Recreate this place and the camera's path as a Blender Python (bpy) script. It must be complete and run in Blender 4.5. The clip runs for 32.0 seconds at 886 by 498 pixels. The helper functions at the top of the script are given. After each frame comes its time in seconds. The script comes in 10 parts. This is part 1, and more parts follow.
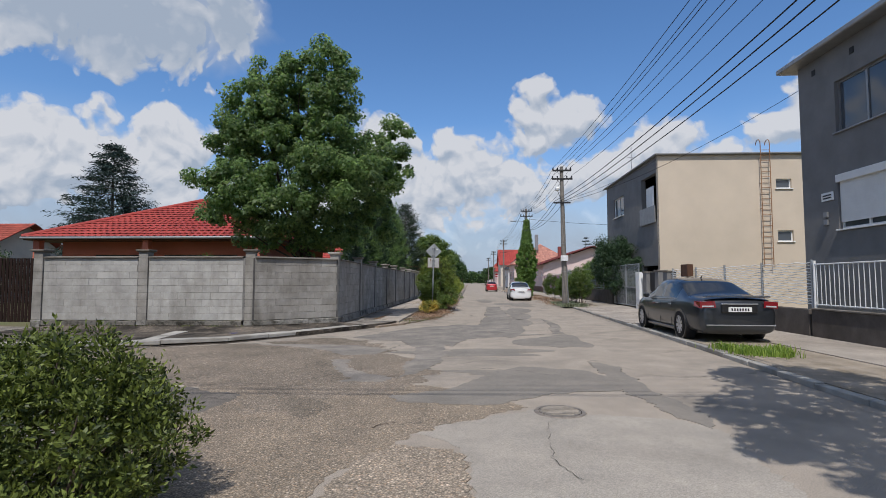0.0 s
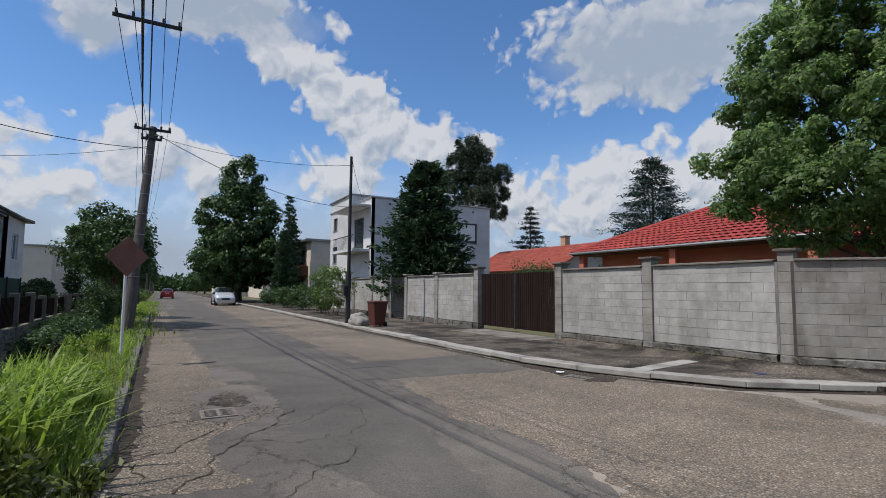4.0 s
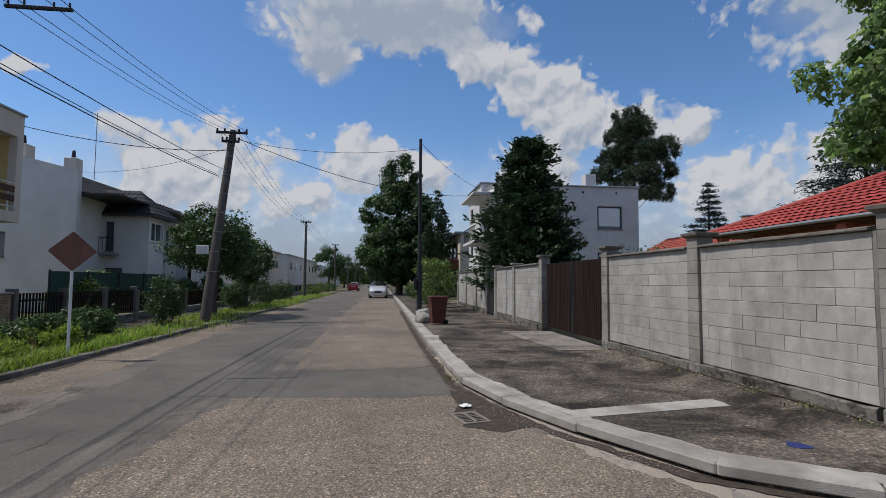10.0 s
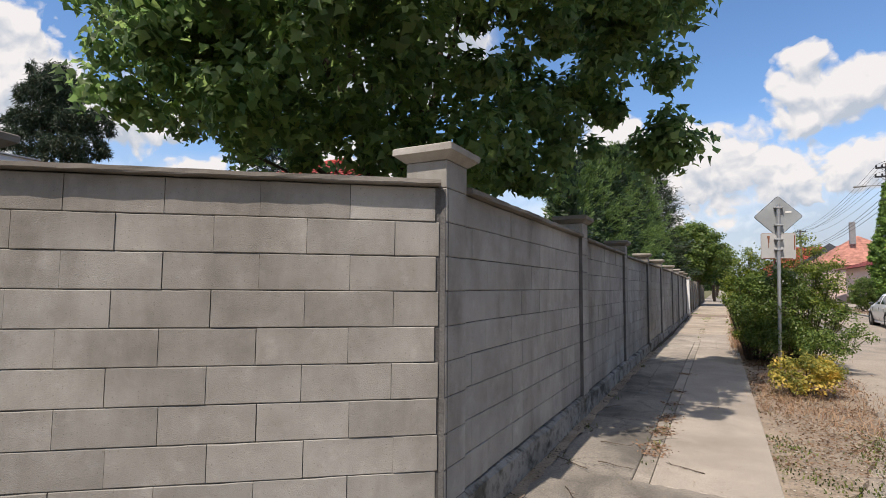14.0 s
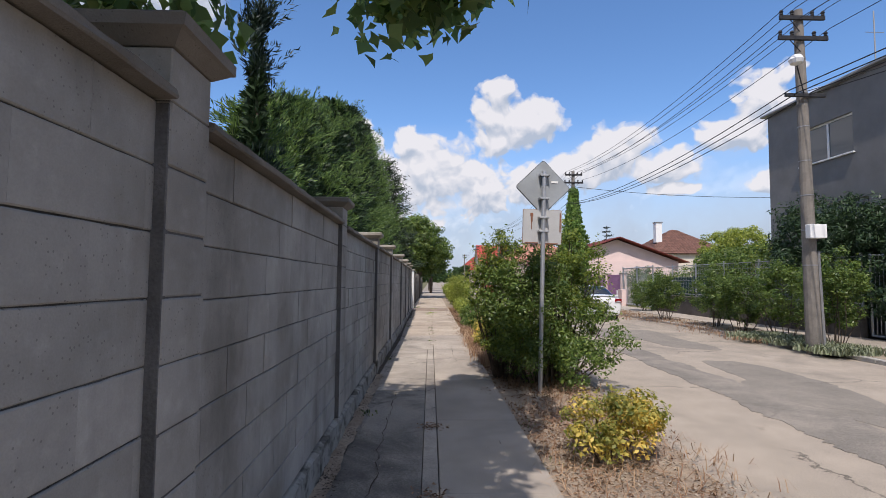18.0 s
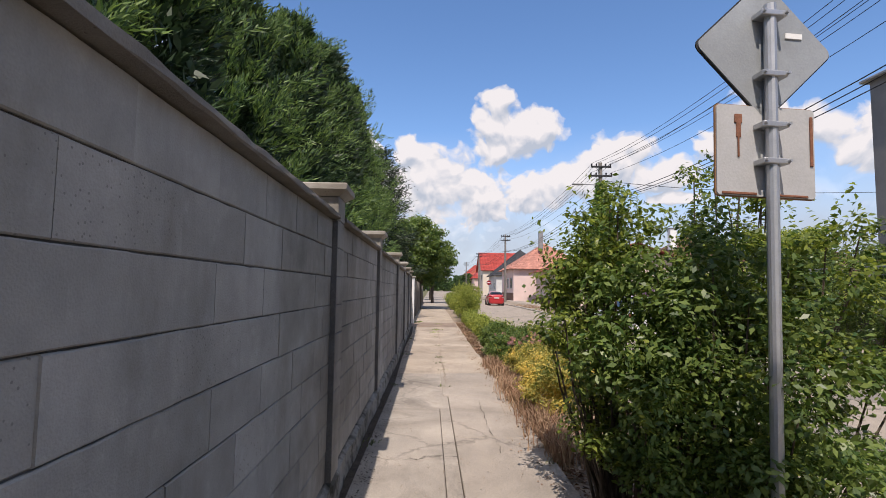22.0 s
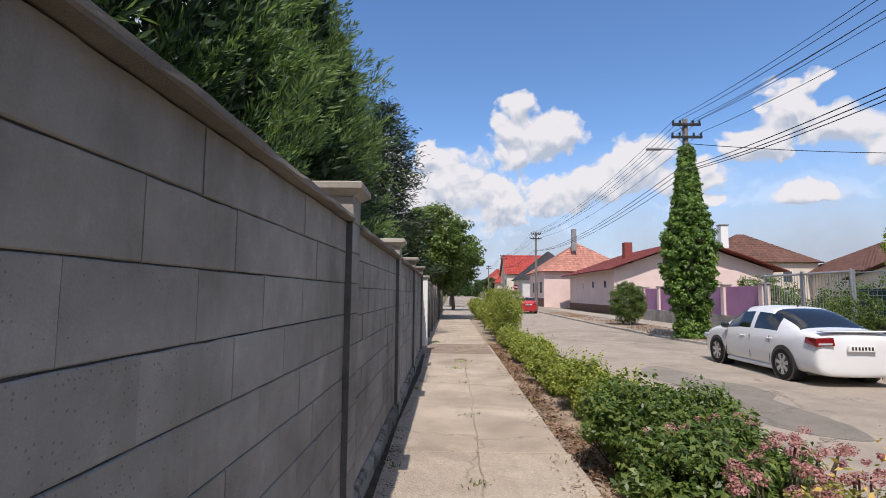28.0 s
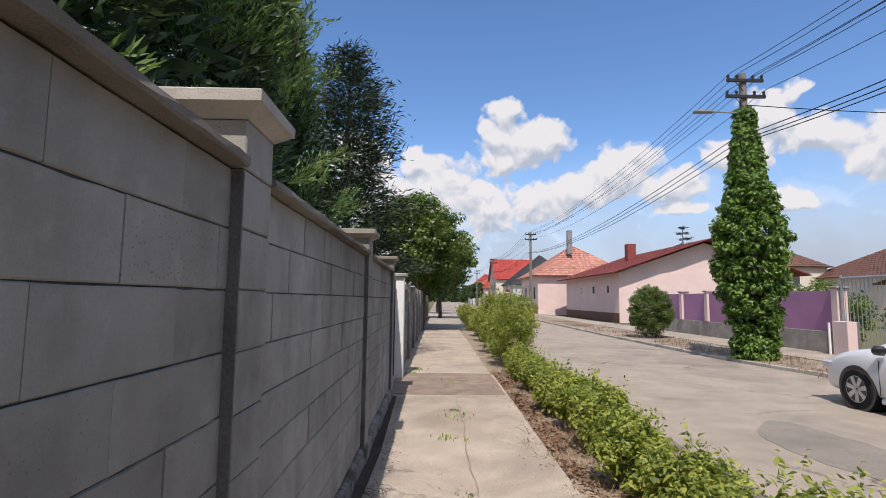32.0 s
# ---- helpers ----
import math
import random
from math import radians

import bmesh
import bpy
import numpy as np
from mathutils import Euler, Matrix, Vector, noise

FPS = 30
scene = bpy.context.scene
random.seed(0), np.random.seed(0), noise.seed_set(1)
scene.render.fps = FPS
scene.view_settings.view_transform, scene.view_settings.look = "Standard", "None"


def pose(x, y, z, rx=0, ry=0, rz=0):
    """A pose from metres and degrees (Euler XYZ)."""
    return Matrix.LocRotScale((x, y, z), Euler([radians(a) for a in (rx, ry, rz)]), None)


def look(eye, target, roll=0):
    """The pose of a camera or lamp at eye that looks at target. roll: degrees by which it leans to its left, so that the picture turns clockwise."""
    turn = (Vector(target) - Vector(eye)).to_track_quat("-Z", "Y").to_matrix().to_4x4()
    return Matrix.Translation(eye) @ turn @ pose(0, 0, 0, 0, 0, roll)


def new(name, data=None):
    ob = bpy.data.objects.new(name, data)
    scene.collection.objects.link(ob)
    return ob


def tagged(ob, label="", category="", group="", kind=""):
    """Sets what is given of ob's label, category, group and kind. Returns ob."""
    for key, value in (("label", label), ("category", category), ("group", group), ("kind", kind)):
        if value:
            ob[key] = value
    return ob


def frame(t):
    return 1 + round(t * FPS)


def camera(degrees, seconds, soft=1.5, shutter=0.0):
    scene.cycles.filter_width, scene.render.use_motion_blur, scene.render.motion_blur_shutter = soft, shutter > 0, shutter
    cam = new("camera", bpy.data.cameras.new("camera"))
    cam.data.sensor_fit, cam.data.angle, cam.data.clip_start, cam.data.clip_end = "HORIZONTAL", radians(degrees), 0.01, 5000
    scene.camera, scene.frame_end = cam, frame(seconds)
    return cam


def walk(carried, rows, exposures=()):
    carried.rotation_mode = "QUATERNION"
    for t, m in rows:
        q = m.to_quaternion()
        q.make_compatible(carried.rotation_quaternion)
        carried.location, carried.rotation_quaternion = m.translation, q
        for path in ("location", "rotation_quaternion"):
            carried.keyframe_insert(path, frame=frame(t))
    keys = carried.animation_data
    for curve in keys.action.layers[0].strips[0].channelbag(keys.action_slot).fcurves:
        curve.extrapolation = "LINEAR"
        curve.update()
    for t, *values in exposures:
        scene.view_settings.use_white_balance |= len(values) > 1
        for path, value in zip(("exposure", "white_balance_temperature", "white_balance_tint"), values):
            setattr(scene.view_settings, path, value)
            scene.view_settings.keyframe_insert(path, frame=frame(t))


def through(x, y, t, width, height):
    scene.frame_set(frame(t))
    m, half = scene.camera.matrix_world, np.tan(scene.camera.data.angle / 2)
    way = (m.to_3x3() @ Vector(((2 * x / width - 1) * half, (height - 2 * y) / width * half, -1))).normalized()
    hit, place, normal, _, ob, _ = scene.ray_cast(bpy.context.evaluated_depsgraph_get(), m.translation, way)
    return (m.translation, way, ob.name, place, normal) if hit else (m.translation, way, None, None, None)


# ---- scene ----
cam = camera(82.0, 32.0, soft=0.9)
# seconds, x, y, z, pitch, roll, yaw
ROWS = [
    (0.0, 0.228, -0.604, 1.520, 3.61, -0.09, 3.04),
    (0.5, 0.048, -0.060, 1.515, 3.90, -0.12, 4.71),
    (1.0, -0.053, 0.503, 1.534, 4.22, -0.14, 8.62),
    (1.5, -0.178, 1.019, 1.554, 4.54, -0.12, 15.15),
    (2.0, -0.286, 1.526, 1.559, 4.79, -0.24, 23.73),
    (2.5, -0.420, 2.013, 1.539, 5.00, -0.35, 33.35),
    (3.0, -0.531, 2.481, 1.529, 4.99, -0.45, 43.25),
    (3.5, -0.623, 2.909, 1.552, 4.81, -0.52, 52.66),
    (4.0, -0.726, 3.346, 1.561, 4.65, -0.52, 61.04),
    (4.5, -0.798, 3.803, 1.568, 4.39, -0.53, 67.90),
    (6.5, -1.173, 5.562, 1.565, 4.09, -0.42, 85.13),
    (7.0, -1.221, 6.010, 1.558, 4.03, -0.40, 87.51),
    (7.5, -1.279, 6.451, 1.565, 3.89, -0.36, 89.32),
    (8.0, -1.369, 6.941, 1.604, 3.81, -0.36, 90.53),
    (8.5, -1.408, 7.463, 1.625, 3.68, -0.38, 90.86),
    (9.0, -1.515, 7.956, 1.618, 3.60, -0.38, 89.91),
    (9.5, -1.599, 8.468, 1.618, 3.62, -0.37, 87.29),
    (10.0, -1.668, 8.978, 1.621, 3.69, -0.38, 83.21),
    (10.5, -1.755, 9.479, 1.635, 3.77, -0.38, 78.37),
    (11.0, -1.817, 10.031, 1.649, 3.84, -0.39, 73.03),
    (11.5, -1.903, 10.567, 1.652, 3.94, -0.37, 67.03),
    (12.0, -1.998, 11.089, 1.645, 4.08, -0.34, 59.98),
    (12.5, -2.127, 11.605, 1.631, 4.12, -0.36, 52.13),
    (13.0, -2.311, 12.093, 1.635, 4.15, -0.38, 44.12),
    (13.5, -2.487, 12.620, 1.642, 4.15, -0.42, 36.14),
    (14.0, -2.640, 13.127, 1.614, 4.15, -0.45, 28.42),
    (14.5, -2.761, 13.619, 1.619, 3.97, -0.42, 21.24),
    (15.0, -2.847, 14.148, 1.630, 3.91, -0.39, 15.15),
    (15.5, -2.883, 14.677, 1.676, 3.80, -0.40, 10.59),
    (17.5, -3.126, 17.022, 1.652, 3.59, -0.47, 0.41),
    (18.0, -3.234, 17.578, 1.650, 3.50, -0.50, -1.40),
    (18.5, -3.283, 18.145, 1.679, 3.50, -0.48, -2.55),
    (19.0, -3.301, 18.717, 1.694, 3.52, -0.49, -3.14),
    (19.5, -3.308, 19.322, 1.691, 3.56, -0.49, -3.21),
    (20.0, -3.341, 19.907, 1.703, 3.65, -0.50, -2.87),
    (20.5, -3.355, 20.473, 1.718, 3.83, -0.53, -2.39),
    (21.0, -3.388, 21.065, 1.694, 4.01, -0.56, -2.00),
    (21.5, -3.407, 21.648, 1.681, 4.19, -0.69, -1.72),
    (22.0, -3.434, 22.259, 1.672, 4.46, -0.69, -1.45),
    (22.5, -3.472, 22.868, 1.666, 4.67, -0.77, -1.13),
    (23.0, -3.486, 23.479, 1.684, 4.77, -0.70, -0.76),
    (23.5, -3.500, 24.091, 1.692, 4.83, -0.69, -0.44),
    (24.0, -3.500, 24.706, 1.690, 4.85, -0.59, -0.20),
    (24.5, -3.523, 25.296, 1.684, 4.90, -0.61, -0.04),
    (25.0, -3.512, 25.863, 1.678, 4.93, -0.62, 0.09),
    (25.5, -3.517, 26.451, 1.675, 4.97, -0.61, 0.24),
    (27.5, -3.438, 28.989, 1.686, 5.00, -0.43, 0.76),
    (28.0, -3.450, 29.621, 1.687, 5.00, -0.50, 0.83),
    (28.5, -3.436, 30.241, 1.671, 5.00, -0.49, 0.97),
    (29.0, -3.453, 30.845, 1.651, 5.01, -0.52, 1.00),
    (29.5, -3.449, 31.458, 1.659, 5.05, -0.55, 0.94),
    (30.0, -3.453, 32.070, 1.674, 5.15, -0.53, 0.77),
    (30.5, -3.476, 32.677, 1.668, 5.24, -0.54, 0.49),
    (31.0, -3.453, 33.304, 1.697, 5.32, -0.57, 0.14),
    (31.5, -3.476, 33.901, 1.708, 5.45, -0.58, -0.27),
    (32.0, -3.462, 34.518, 1.702, 5.64, -0.61, -0.67),
]
# seconds, stops, kelvin, tint
EXPOSURES = [(0.0, -0.15, 6050, 12), (4.0, -0.17, 6050, 12), (8.0, -0.18, 6050, 12), (9.0, -0.25, 6050, 12), (10.0, -0.33, 6150, 12), (11.0, -0.25, 6250, 12), (12.0, -0.15, 6400, 13), (13.0, 0.2, 6650, 14), (14.0, 0.3, 6700, 14), (15.5, 0.25, 6450, 15), (18.0, 0.2, 6300, 16), (21.0, 0.25, 6550, 17), (24.0, 0.3, 6700, 18), (25.5, 0.2, 6550, 18), (27.5, 0.2, 6400, 16), (32.0, 0.2, 6450, 16)]
walk(cam, [(t, pose(x, y, z, 90 + p, r, w)) for t, x, y, z, p, r, w in ROWS], EXPOSURES)

# ---- world and sun ----
SUN_DIR = Vector((-0.09, -0.64, 1.0)).normalized()      # towards the sun
SUN_EL = math.asin(SUN_DIR.z)
SUN_AZ = math.atan2(SUN_DIR.x, SUN_DIR.y)               # from +y, clockwise

world = bpy.data.worlds.new("sky")
scene.world = world
world.use_nodes = True
wt = world.node_tree
wt.nodes.clear()


def wnode(kind, **props):
    n = wt.nodes.new(kind)
    for k, v in props.items():
        setattr(n, k, v)
    return n


def wlink(a, b):
    wt.links.new(a, b)


def wmath(op, a, b=None, c=None, clamp=False):
    n = wnode("ShaderNodeMath", operation=op, use_clamp=clamp)
    for i, v in enumerate((a, b, c)):
        if v is None:
            continue
        if isinstance(v, (int, float)):
            n.inputs[i].default_value = v
        else:
            wlink(v, n.inputs[i])
    return n.outputs[0]


sky = wnode("ShaderNodeTexSky", sky_type="NISHITA", sun_disc=False, sun_elevation=SUN_EL, sun_rotation=SUN_AZ,
            altitude=150.0, air_density=1.0, dust_density=0.15, ozone_density=3.5)
coord = wnode("ShaderNodeTexCoord").outputs["Generated"]

# cumulus clouds: heading in degrees to the left of +y, elevation, half width, half height (degrees)
CLOUDS = [
    (38, 24.5, 14, 5.6), (27, 26, 4, 4.2), (38, 11, 11.5, 5.4), (31, 13.5, 3.8, 3.2), (45, 9, 5, 3.6),
    (8, 10, 9, 5.5), (10, 15, 4, 3.0), (0.5, 12, 5.0, 4.8), (5, 10, 6, 4), (-4.8, 10.4, 4.4, 3.6), (2.2, 15.0, 2.6, 1.9), (-10.8, 17.4, 4.6, 2.6), (-8.4, 20.2, 2.5, 2.4), (-6.8, 18.2, 2.6, 2.2), (-7, 15.6, 2.2, 1.8),
    (-15.6, 12.2, 3.4, 2.4), (-20.5, 13.6, 4.4, 3.0), (-25, 11.8, 3.4, 2.2), (-11, 10.5, 4, 2.4),
    (-31, 14.6, 3.2, 2.0), (-34, 17.2, 3.2, 2.8), (-37.4, 15.4, 3.4, 2.2), (-35.3, 9.4, 4.0, 1.1), (-26, 9.5, 3, 0.9), (-44, 14, 4, 3),
    (78, 23.6, 5.6, 2.8), (73, 21.2, 4.8, 3.4), (68.8, 17.4, 5.0, 4.0), (62.5, 15.4, 5.4, 2.8), (56.2, 16.2, 2.2, 2.1), (72, 12.6, 6.0, 2.8), (53.8, 9.4, 6.5, 3.2),
    (89.7, 27.8, 13.0, 4.4), (96.8, 23.8, 3.6, 2.6), (109.4, 11.3, 9.4, 4.9), (92.2, 13.0, 4.4, 3.6), (85.7, 11.6, 4.0, 2.8), (99, 9, 5, 3), (123.3, 18.3, 1.4, 0.9), (129.6, 24.0, 3.4, 1.2),
]
# grey, shaded masses among them
GREY = ((38, 24.5), (27, 26), (89.7, 27.8), (96.8, 23.8))


def wtex(kind, source, scale, **values):
    n = wnode(kind)
    n.inputs["Scale"].default_value = scale
    for k, v in values.items():
        n.inputs[k].default_value = v
    wlink(source, n.inputs["Vector"])
    return n


def wshift(source, by):
    n = wnode("ShaderNodeVectorMath", operation="ADD")
    wlink(source, n.inputs[0])
    n.inputs[1].default_value = by
    return n.outputs[0]


def bent(source):
    """The direction, pushed about by a coarse and a finer noise."""
    for scale, size in ((8.0, 0.085), (26.0, 0.03)):
        push = wnode("ShaderNodeVectorMath", operation="MULTIPLY_ADD")
        wlink(wtex("ShaderNodeTexNoise", source, scale, Detail=3.0).outputs["Color"], push.inputs[0])
        push.inputs[1].default_value = (size, size, size * 0.8)
        wlink(wshift(source, (-size / 2, -size / 2, -size * 0.4)), push.inputs[2])
        source = push.outputs[0]
    return source


def nearness(source, clouds):
    """Distance from the middle of the nearest cloud, 1 at its rim."""
    best = None
    for az, el, hw, hh in clouds:
        a, e = radians(az), radians(el)
        m = wnode("ShaderNodeMapping", vector_type="TEXTURE")
        wlink(source, m.inputs["Vector"])
        m.inputs["Location"].default_value = (-math.sin(a) * math.cos(e), math.cos(a) * math.cos(e), math.sin(e))
        m.inputs["Rotation"].default_value = (e, 0, a)
        m.inputs["Scale"].default_value = (radians(hw), 0.45, radians(hh))
        ln = wnode("ShaderNodeVectorMath", operation="LENGTH")
        wlink(m.outputs[0], ln.inputs[0])
        f = ln.outputs["Value"]
        best = f if best is None else wmath("SMOOTH_MIN", best, f, 0.25)
    return best


def billows(source):
    """Rounded lumps at three sizes and a fine fray."""
    total = None
    for scale, weight in ((13.0, 0.62), (29.0, 0.42), (63.0, 0.22)):
        v = wnode("ShaderNodeTexVoronoi", feature="SMOOTH_F1")
        v.inputs["Scale"].default_value, v.inputs["Smoothness"].default_value = scale, 0.35
        wlink(source, v.inputs["Vector"])
        lump = wmath("MULTIPLY", wmath("SUBTRACT", 0.46, v.outputs["Distance"]), weight)
        total = lump if total is None else wmath("ADD", total, lump)
    fray = wtex("ShaderNodeTexNoise", source, 34.0, Detail=6.0, Roughness=0.6).outputs["Fac"]
    return wmath("ADD", total, wmath("MULTIPLY", wmath("SUBTRACT", fray, 0.5), 0.55))


def density(source):
    pushed = bent(source)
    rim = nearness(pushed, CLOUDS)
    return rim, wmath("ADD", wmath("SUBTRACT", 1.08, rim), wmath("MULTIPLY", billows(pushed), 1.2))


far, body = density(coord)
above = density(wshift(coord, (-0.003, -0.006, 0.017)))[1]
low = nearness(bent(coord), [c for c in CLOUDS if c[:2] in GREY])
# unseen broken cloud added above and behind the walk, to whiten the fill light
wide = wtex("ShaderNodeTexNoise", coord, 2.6, Detail=8.0)
part_of = wnode("ShaderNodeSeparateXYZ")
wlink(coord, part_of.inputs[0])
high = wmath("MULTIPLY", wmath("SUBTRACT", part_of.outputs["Z"], 0.60), 7.0, clamp=True)
south = wmath("MULTIPLY", wmath("SUBTRACT", -0.66, part_of.outputs["Y"]), 6.0, clamp=True)
rest = wmath("MULTIPLY", wmath("MAXIMUM", high, south), wmath("MULTIPLY", wmath("SUBTRACT", wide.outputs["Fac"], 0.43), 9.0, clamp=True))
# the grey masses are smoother, and soft-rimmed
dull = wmath("MULTIPLY", wmath("SUBTRACT", 1.25, low), 2.2, clamp=True)
veiled = wmath("MULTIPLY", wmath("SUBTRACT", wmath("ADD", 0.98, wmath("MULTIPLY", wmath("SUBTRACT", wide.outputs["Fac"], 0.5), 1.6)), low), 2.0, clamp=True)
# milky layered cloud low down
bank = wtex("ShaderNodeTexNoise", bent(coord), 9.0, Detail=6.0).outputs["Fac"]
milk = wmath("MULTIPLY", wmath("MULTIPLY", wmath("SUBTRACT", 0.235, part_of.outputs["Z"]), 6.0, clamp=True), wmath("MULTIPLY_ADD", wmath("SUBTRACT", bank, 0.5), 1.6, 0.72, clamp=True))
cover = wmath("MAXIMUM", wmath("MAXIMUM", wmath("MULTIPLY", wmath("MULTIPLY", body, 4.2, clamp=True), 0.97), rest), wmath("MAXIMUM", milk, wmath("MULTIPLY", veiled, 0.9)))
gloom = wmath("ADD", wmath("MULTIPLY", wmath("SUBTRACT", 1.1, low), 1.05, clamp=True), wmath("MULTIPLY", milk, wmath("MULTIPLY", wmath("SUBTRACT", 0.35, body), 0.9, clamp=True)))
relief = wmath("MULTIPLY_ADD", wmath("MULTIPLY", wmath("SUBTRACT", body, above), wmath("SUBTRACT", 1.0, wmath("MULTIPLY", dull, 0.5))), 1.75, 0.72)
shade = wmath("SUBTRACT", relief, gloom, clamp=True)
tone = wnode("ShaderNodeMix", data_type="RGBA")
wlink(shade, tone.inputs["Factor"])
tone.inputs["A"].default_value = (3.85, 4.4, 5.05, 1)
tone.inputs["B"].default_value = (6.9, 6.85, 6.75, 1)
# thin veil near the horizon and round the clouds
under = wmath("MULTIPLY", wmath("MULTIPLY", wmath("SUBTRACT", 1.75, far), 0.8, clamp=True), wmath("MULTIPLY", wmath("SUBTRACT", 0.30, part_of.outputs["Z"]), 5.0, clamp=True))
veil = wmath("MAXIMUM", wmath("MULTIPLY", wmath("SUBTRACT", 0.23, part_of.outputs["Z"]), 4.4, clamp=True), wmath("MULTIPLY", under, 0.85))
hazed = wnode("ShaderNodeMix", data_type="RGBA")
wlink(veil, hazed.inputs["Factor"])
vivid = wnode("ShaderNodeHueSaturation")
vivid.inputs["Saturation"].default_value, vivid.inputs["Value"].default_value = 1.12, 1.42
wlink(sky.outputs[0], vivid.inputs["Color"])
wlink(vivid.outputs[0], hazed.inputs["A"])
hazed.inputs["B"].default_value = (4.6, 5.5, 6.6, 1)
mixed = wnode("ShaderNodeMix", data_type="RGBA")
wlink(cover, mixed.inputs["Factor"])
wlink(hazed.outputs["Result"], mixed.inputs["A"])
wlink(tone.outputs["Result"], mixed.inputs["B"])
bg = wnode("ShaderNodeBackground")
bg.inputs["Strength"].default_value = 0.106
wlink(mixed.outputs["Result"], bg.inputs["Color"])
wlink(bg.outputs[0], wnode("ShaderNodeOutputWorld").inputs[0])

sun_data = bpy.data.lights.new("sun", "SUN")
sun_data.energy, sun_data.angle, sun_data.color = 4.0, radians(0.55), (1.0, 0.93, 0.82)
sun = new("sun", sun_data)
sun.matrix_world = look((0, 0, 30), Vector((0, 0, 30)) - SUN_DIR)


# ---- materials ----
def material(name, color, rough=0.8, spread=0.25, scale=6.0, fine=60.0, bump=0.3, metal=0.0, second=None, stain=0.0, rand=0.0,
             island=0.0, spec=0.3, transmit=0.0, fine_amount=None, streak=False):
    """Base colour with large stains, fine grain and a bump. rand: change per object; island: change per loose piece."""
    m = bpy.data.materials.new(name)
    m.use_nodes = True
    nt = m.node_tree
    n, l = nt.nodes, nt.links
    b = n["Principled BSDF"]
    b.inputs["Roughness"].default_value = rough
    b.inputs["Metallic"].default_value = metal
    b.inputs["Specular IOR Level"].default_value = spec
    if transmit:
        b.inputs["Subsurface Weight"].default_value = 0.0
    tc = n.new("ShaderNodeNewGeometry").outputs["Position"]
    if streak:
        mp = n.new("ShaderNodeMapping")
        mp.inputs["Scale"].default_value = (1, 1, 0.15)
        l.new(tc, mp.inputs["Vector"])
        tc = mp.outputs[0]
    a = n.new("ShaderNodeTexNoise")
    a.inputs["Scale"].default_value, a.inputs["Detail"].default_value, a.inputs["Roughness"].default_value = scale, 6, 0.6
    f = n.new("ShaderNodeTexNoise")
    f.inputs["Scale"].default_value, f.inputs["Detail"].default_value = fine, 3
    l.new(tc, a.inputs["Vector"])
    l.new(tc, f.inputs["Vector"])
    c2 = second or tuple(v * (1 - spread) for v in color)
    c1 = tuple(min(1, v * (1 + spread * 0.5)) for v in color) if second is None else color
    ramp = n.new("ShaderNodeValToRGB")
    ramp.color_ramp.elements[0].position, ramp.color_ramp.elements[1].position = 0.32, 0.68
    ramp.color_ramp.elements[0].color, ramp.color_ramp.elements[1].color = (*c2, 1), (*c1, 1)
    l.new(a.outputs["Fac"], ramp.inputs["Fac"])
    col = ramp.outputs["Color"]
    g = n.new("ShaderNodeMath")
    g.operation = "MULTIPLY_ADD"
    fa = spread if fine_amount is None else fine_amount
    l.new(f.outputs["Fac"], g.inputs[0])
    g.inputs[1].default_value, g.inputs[2].default_value = fa * 2, 1 - fa
    value = g.outputs[0]
    if rand or island:
        r = n.new("ShaderNodeObjectInfo").outputs["Random"] if rand else n.new("ShaderNodeNewGeometry").outputs["Random Per Island"]
        k = n.new("ShaderNodeMath")
        k.operation = "MULTIPLY_ADD"
        amount = rand or island
        l.new(r, k.inputs[0])
        k.inputs[1].default_value, k.inputs[2].default_value = amount * 2, 1 - amount
        w = n.new("ShaderNodeMath")
        w.operation = "MULTIPLY"
        l.new(value, w.inputs[0])
        l.new(k.outputs[0], w.inputs[1])
        value = w.outputs[0]
    hs = n.new("ShaderNodeHueSaturation")
    l.new(value, hs.inputs["Value"])
    l.new(col, hs.inputs["Color"])
    col = hs.outputs["Color"]
    if stain:
        s = n.new("ShaderNodeTexNoise")
        s.inputs["Scale"].default_value, s.inputs["Detail"].default_value = scale * 0.3, 8
        l.new(tc, s.inputs["Vector"])
        sr = n.new("ShaderNodeValToRGB")
        sr.color_ramp.elements[0].position, sr.color_ramp.elements[1].position = 0.5, 0.66
        sr.color_ramp.elements[1].color = (stain, stain, stain, 1)
        l.new(s.outputs["Fac"], sr.inputs["Fac"])
        mx = n.new("ShaderNodeMix")
        mx.data_type = "RGBA"
        l.new(sr.outputs["Color"], mx.inputs["Factor"])
        l.new(col, mx.inputs["A"])
        mx.inputs["B"].default_value = (color[0] * 0.35, color[1] * 0.33, color[2] * 0.3, 1)
        col = mx.outputs["Result"]
    l.new(col, b.inputs["Base Color"])
    if bump:
        bp = n.new("ShaderNodeBump")
        bp.inputs["Strength"].default_value, bp.inputs["Distance"].default_value = bump, 0.01
        l.new(f.outputs["Fac"], bp.inputs["Height"])
        l.new(bp.outputs[0], b.inputs["Normal"])
    return m


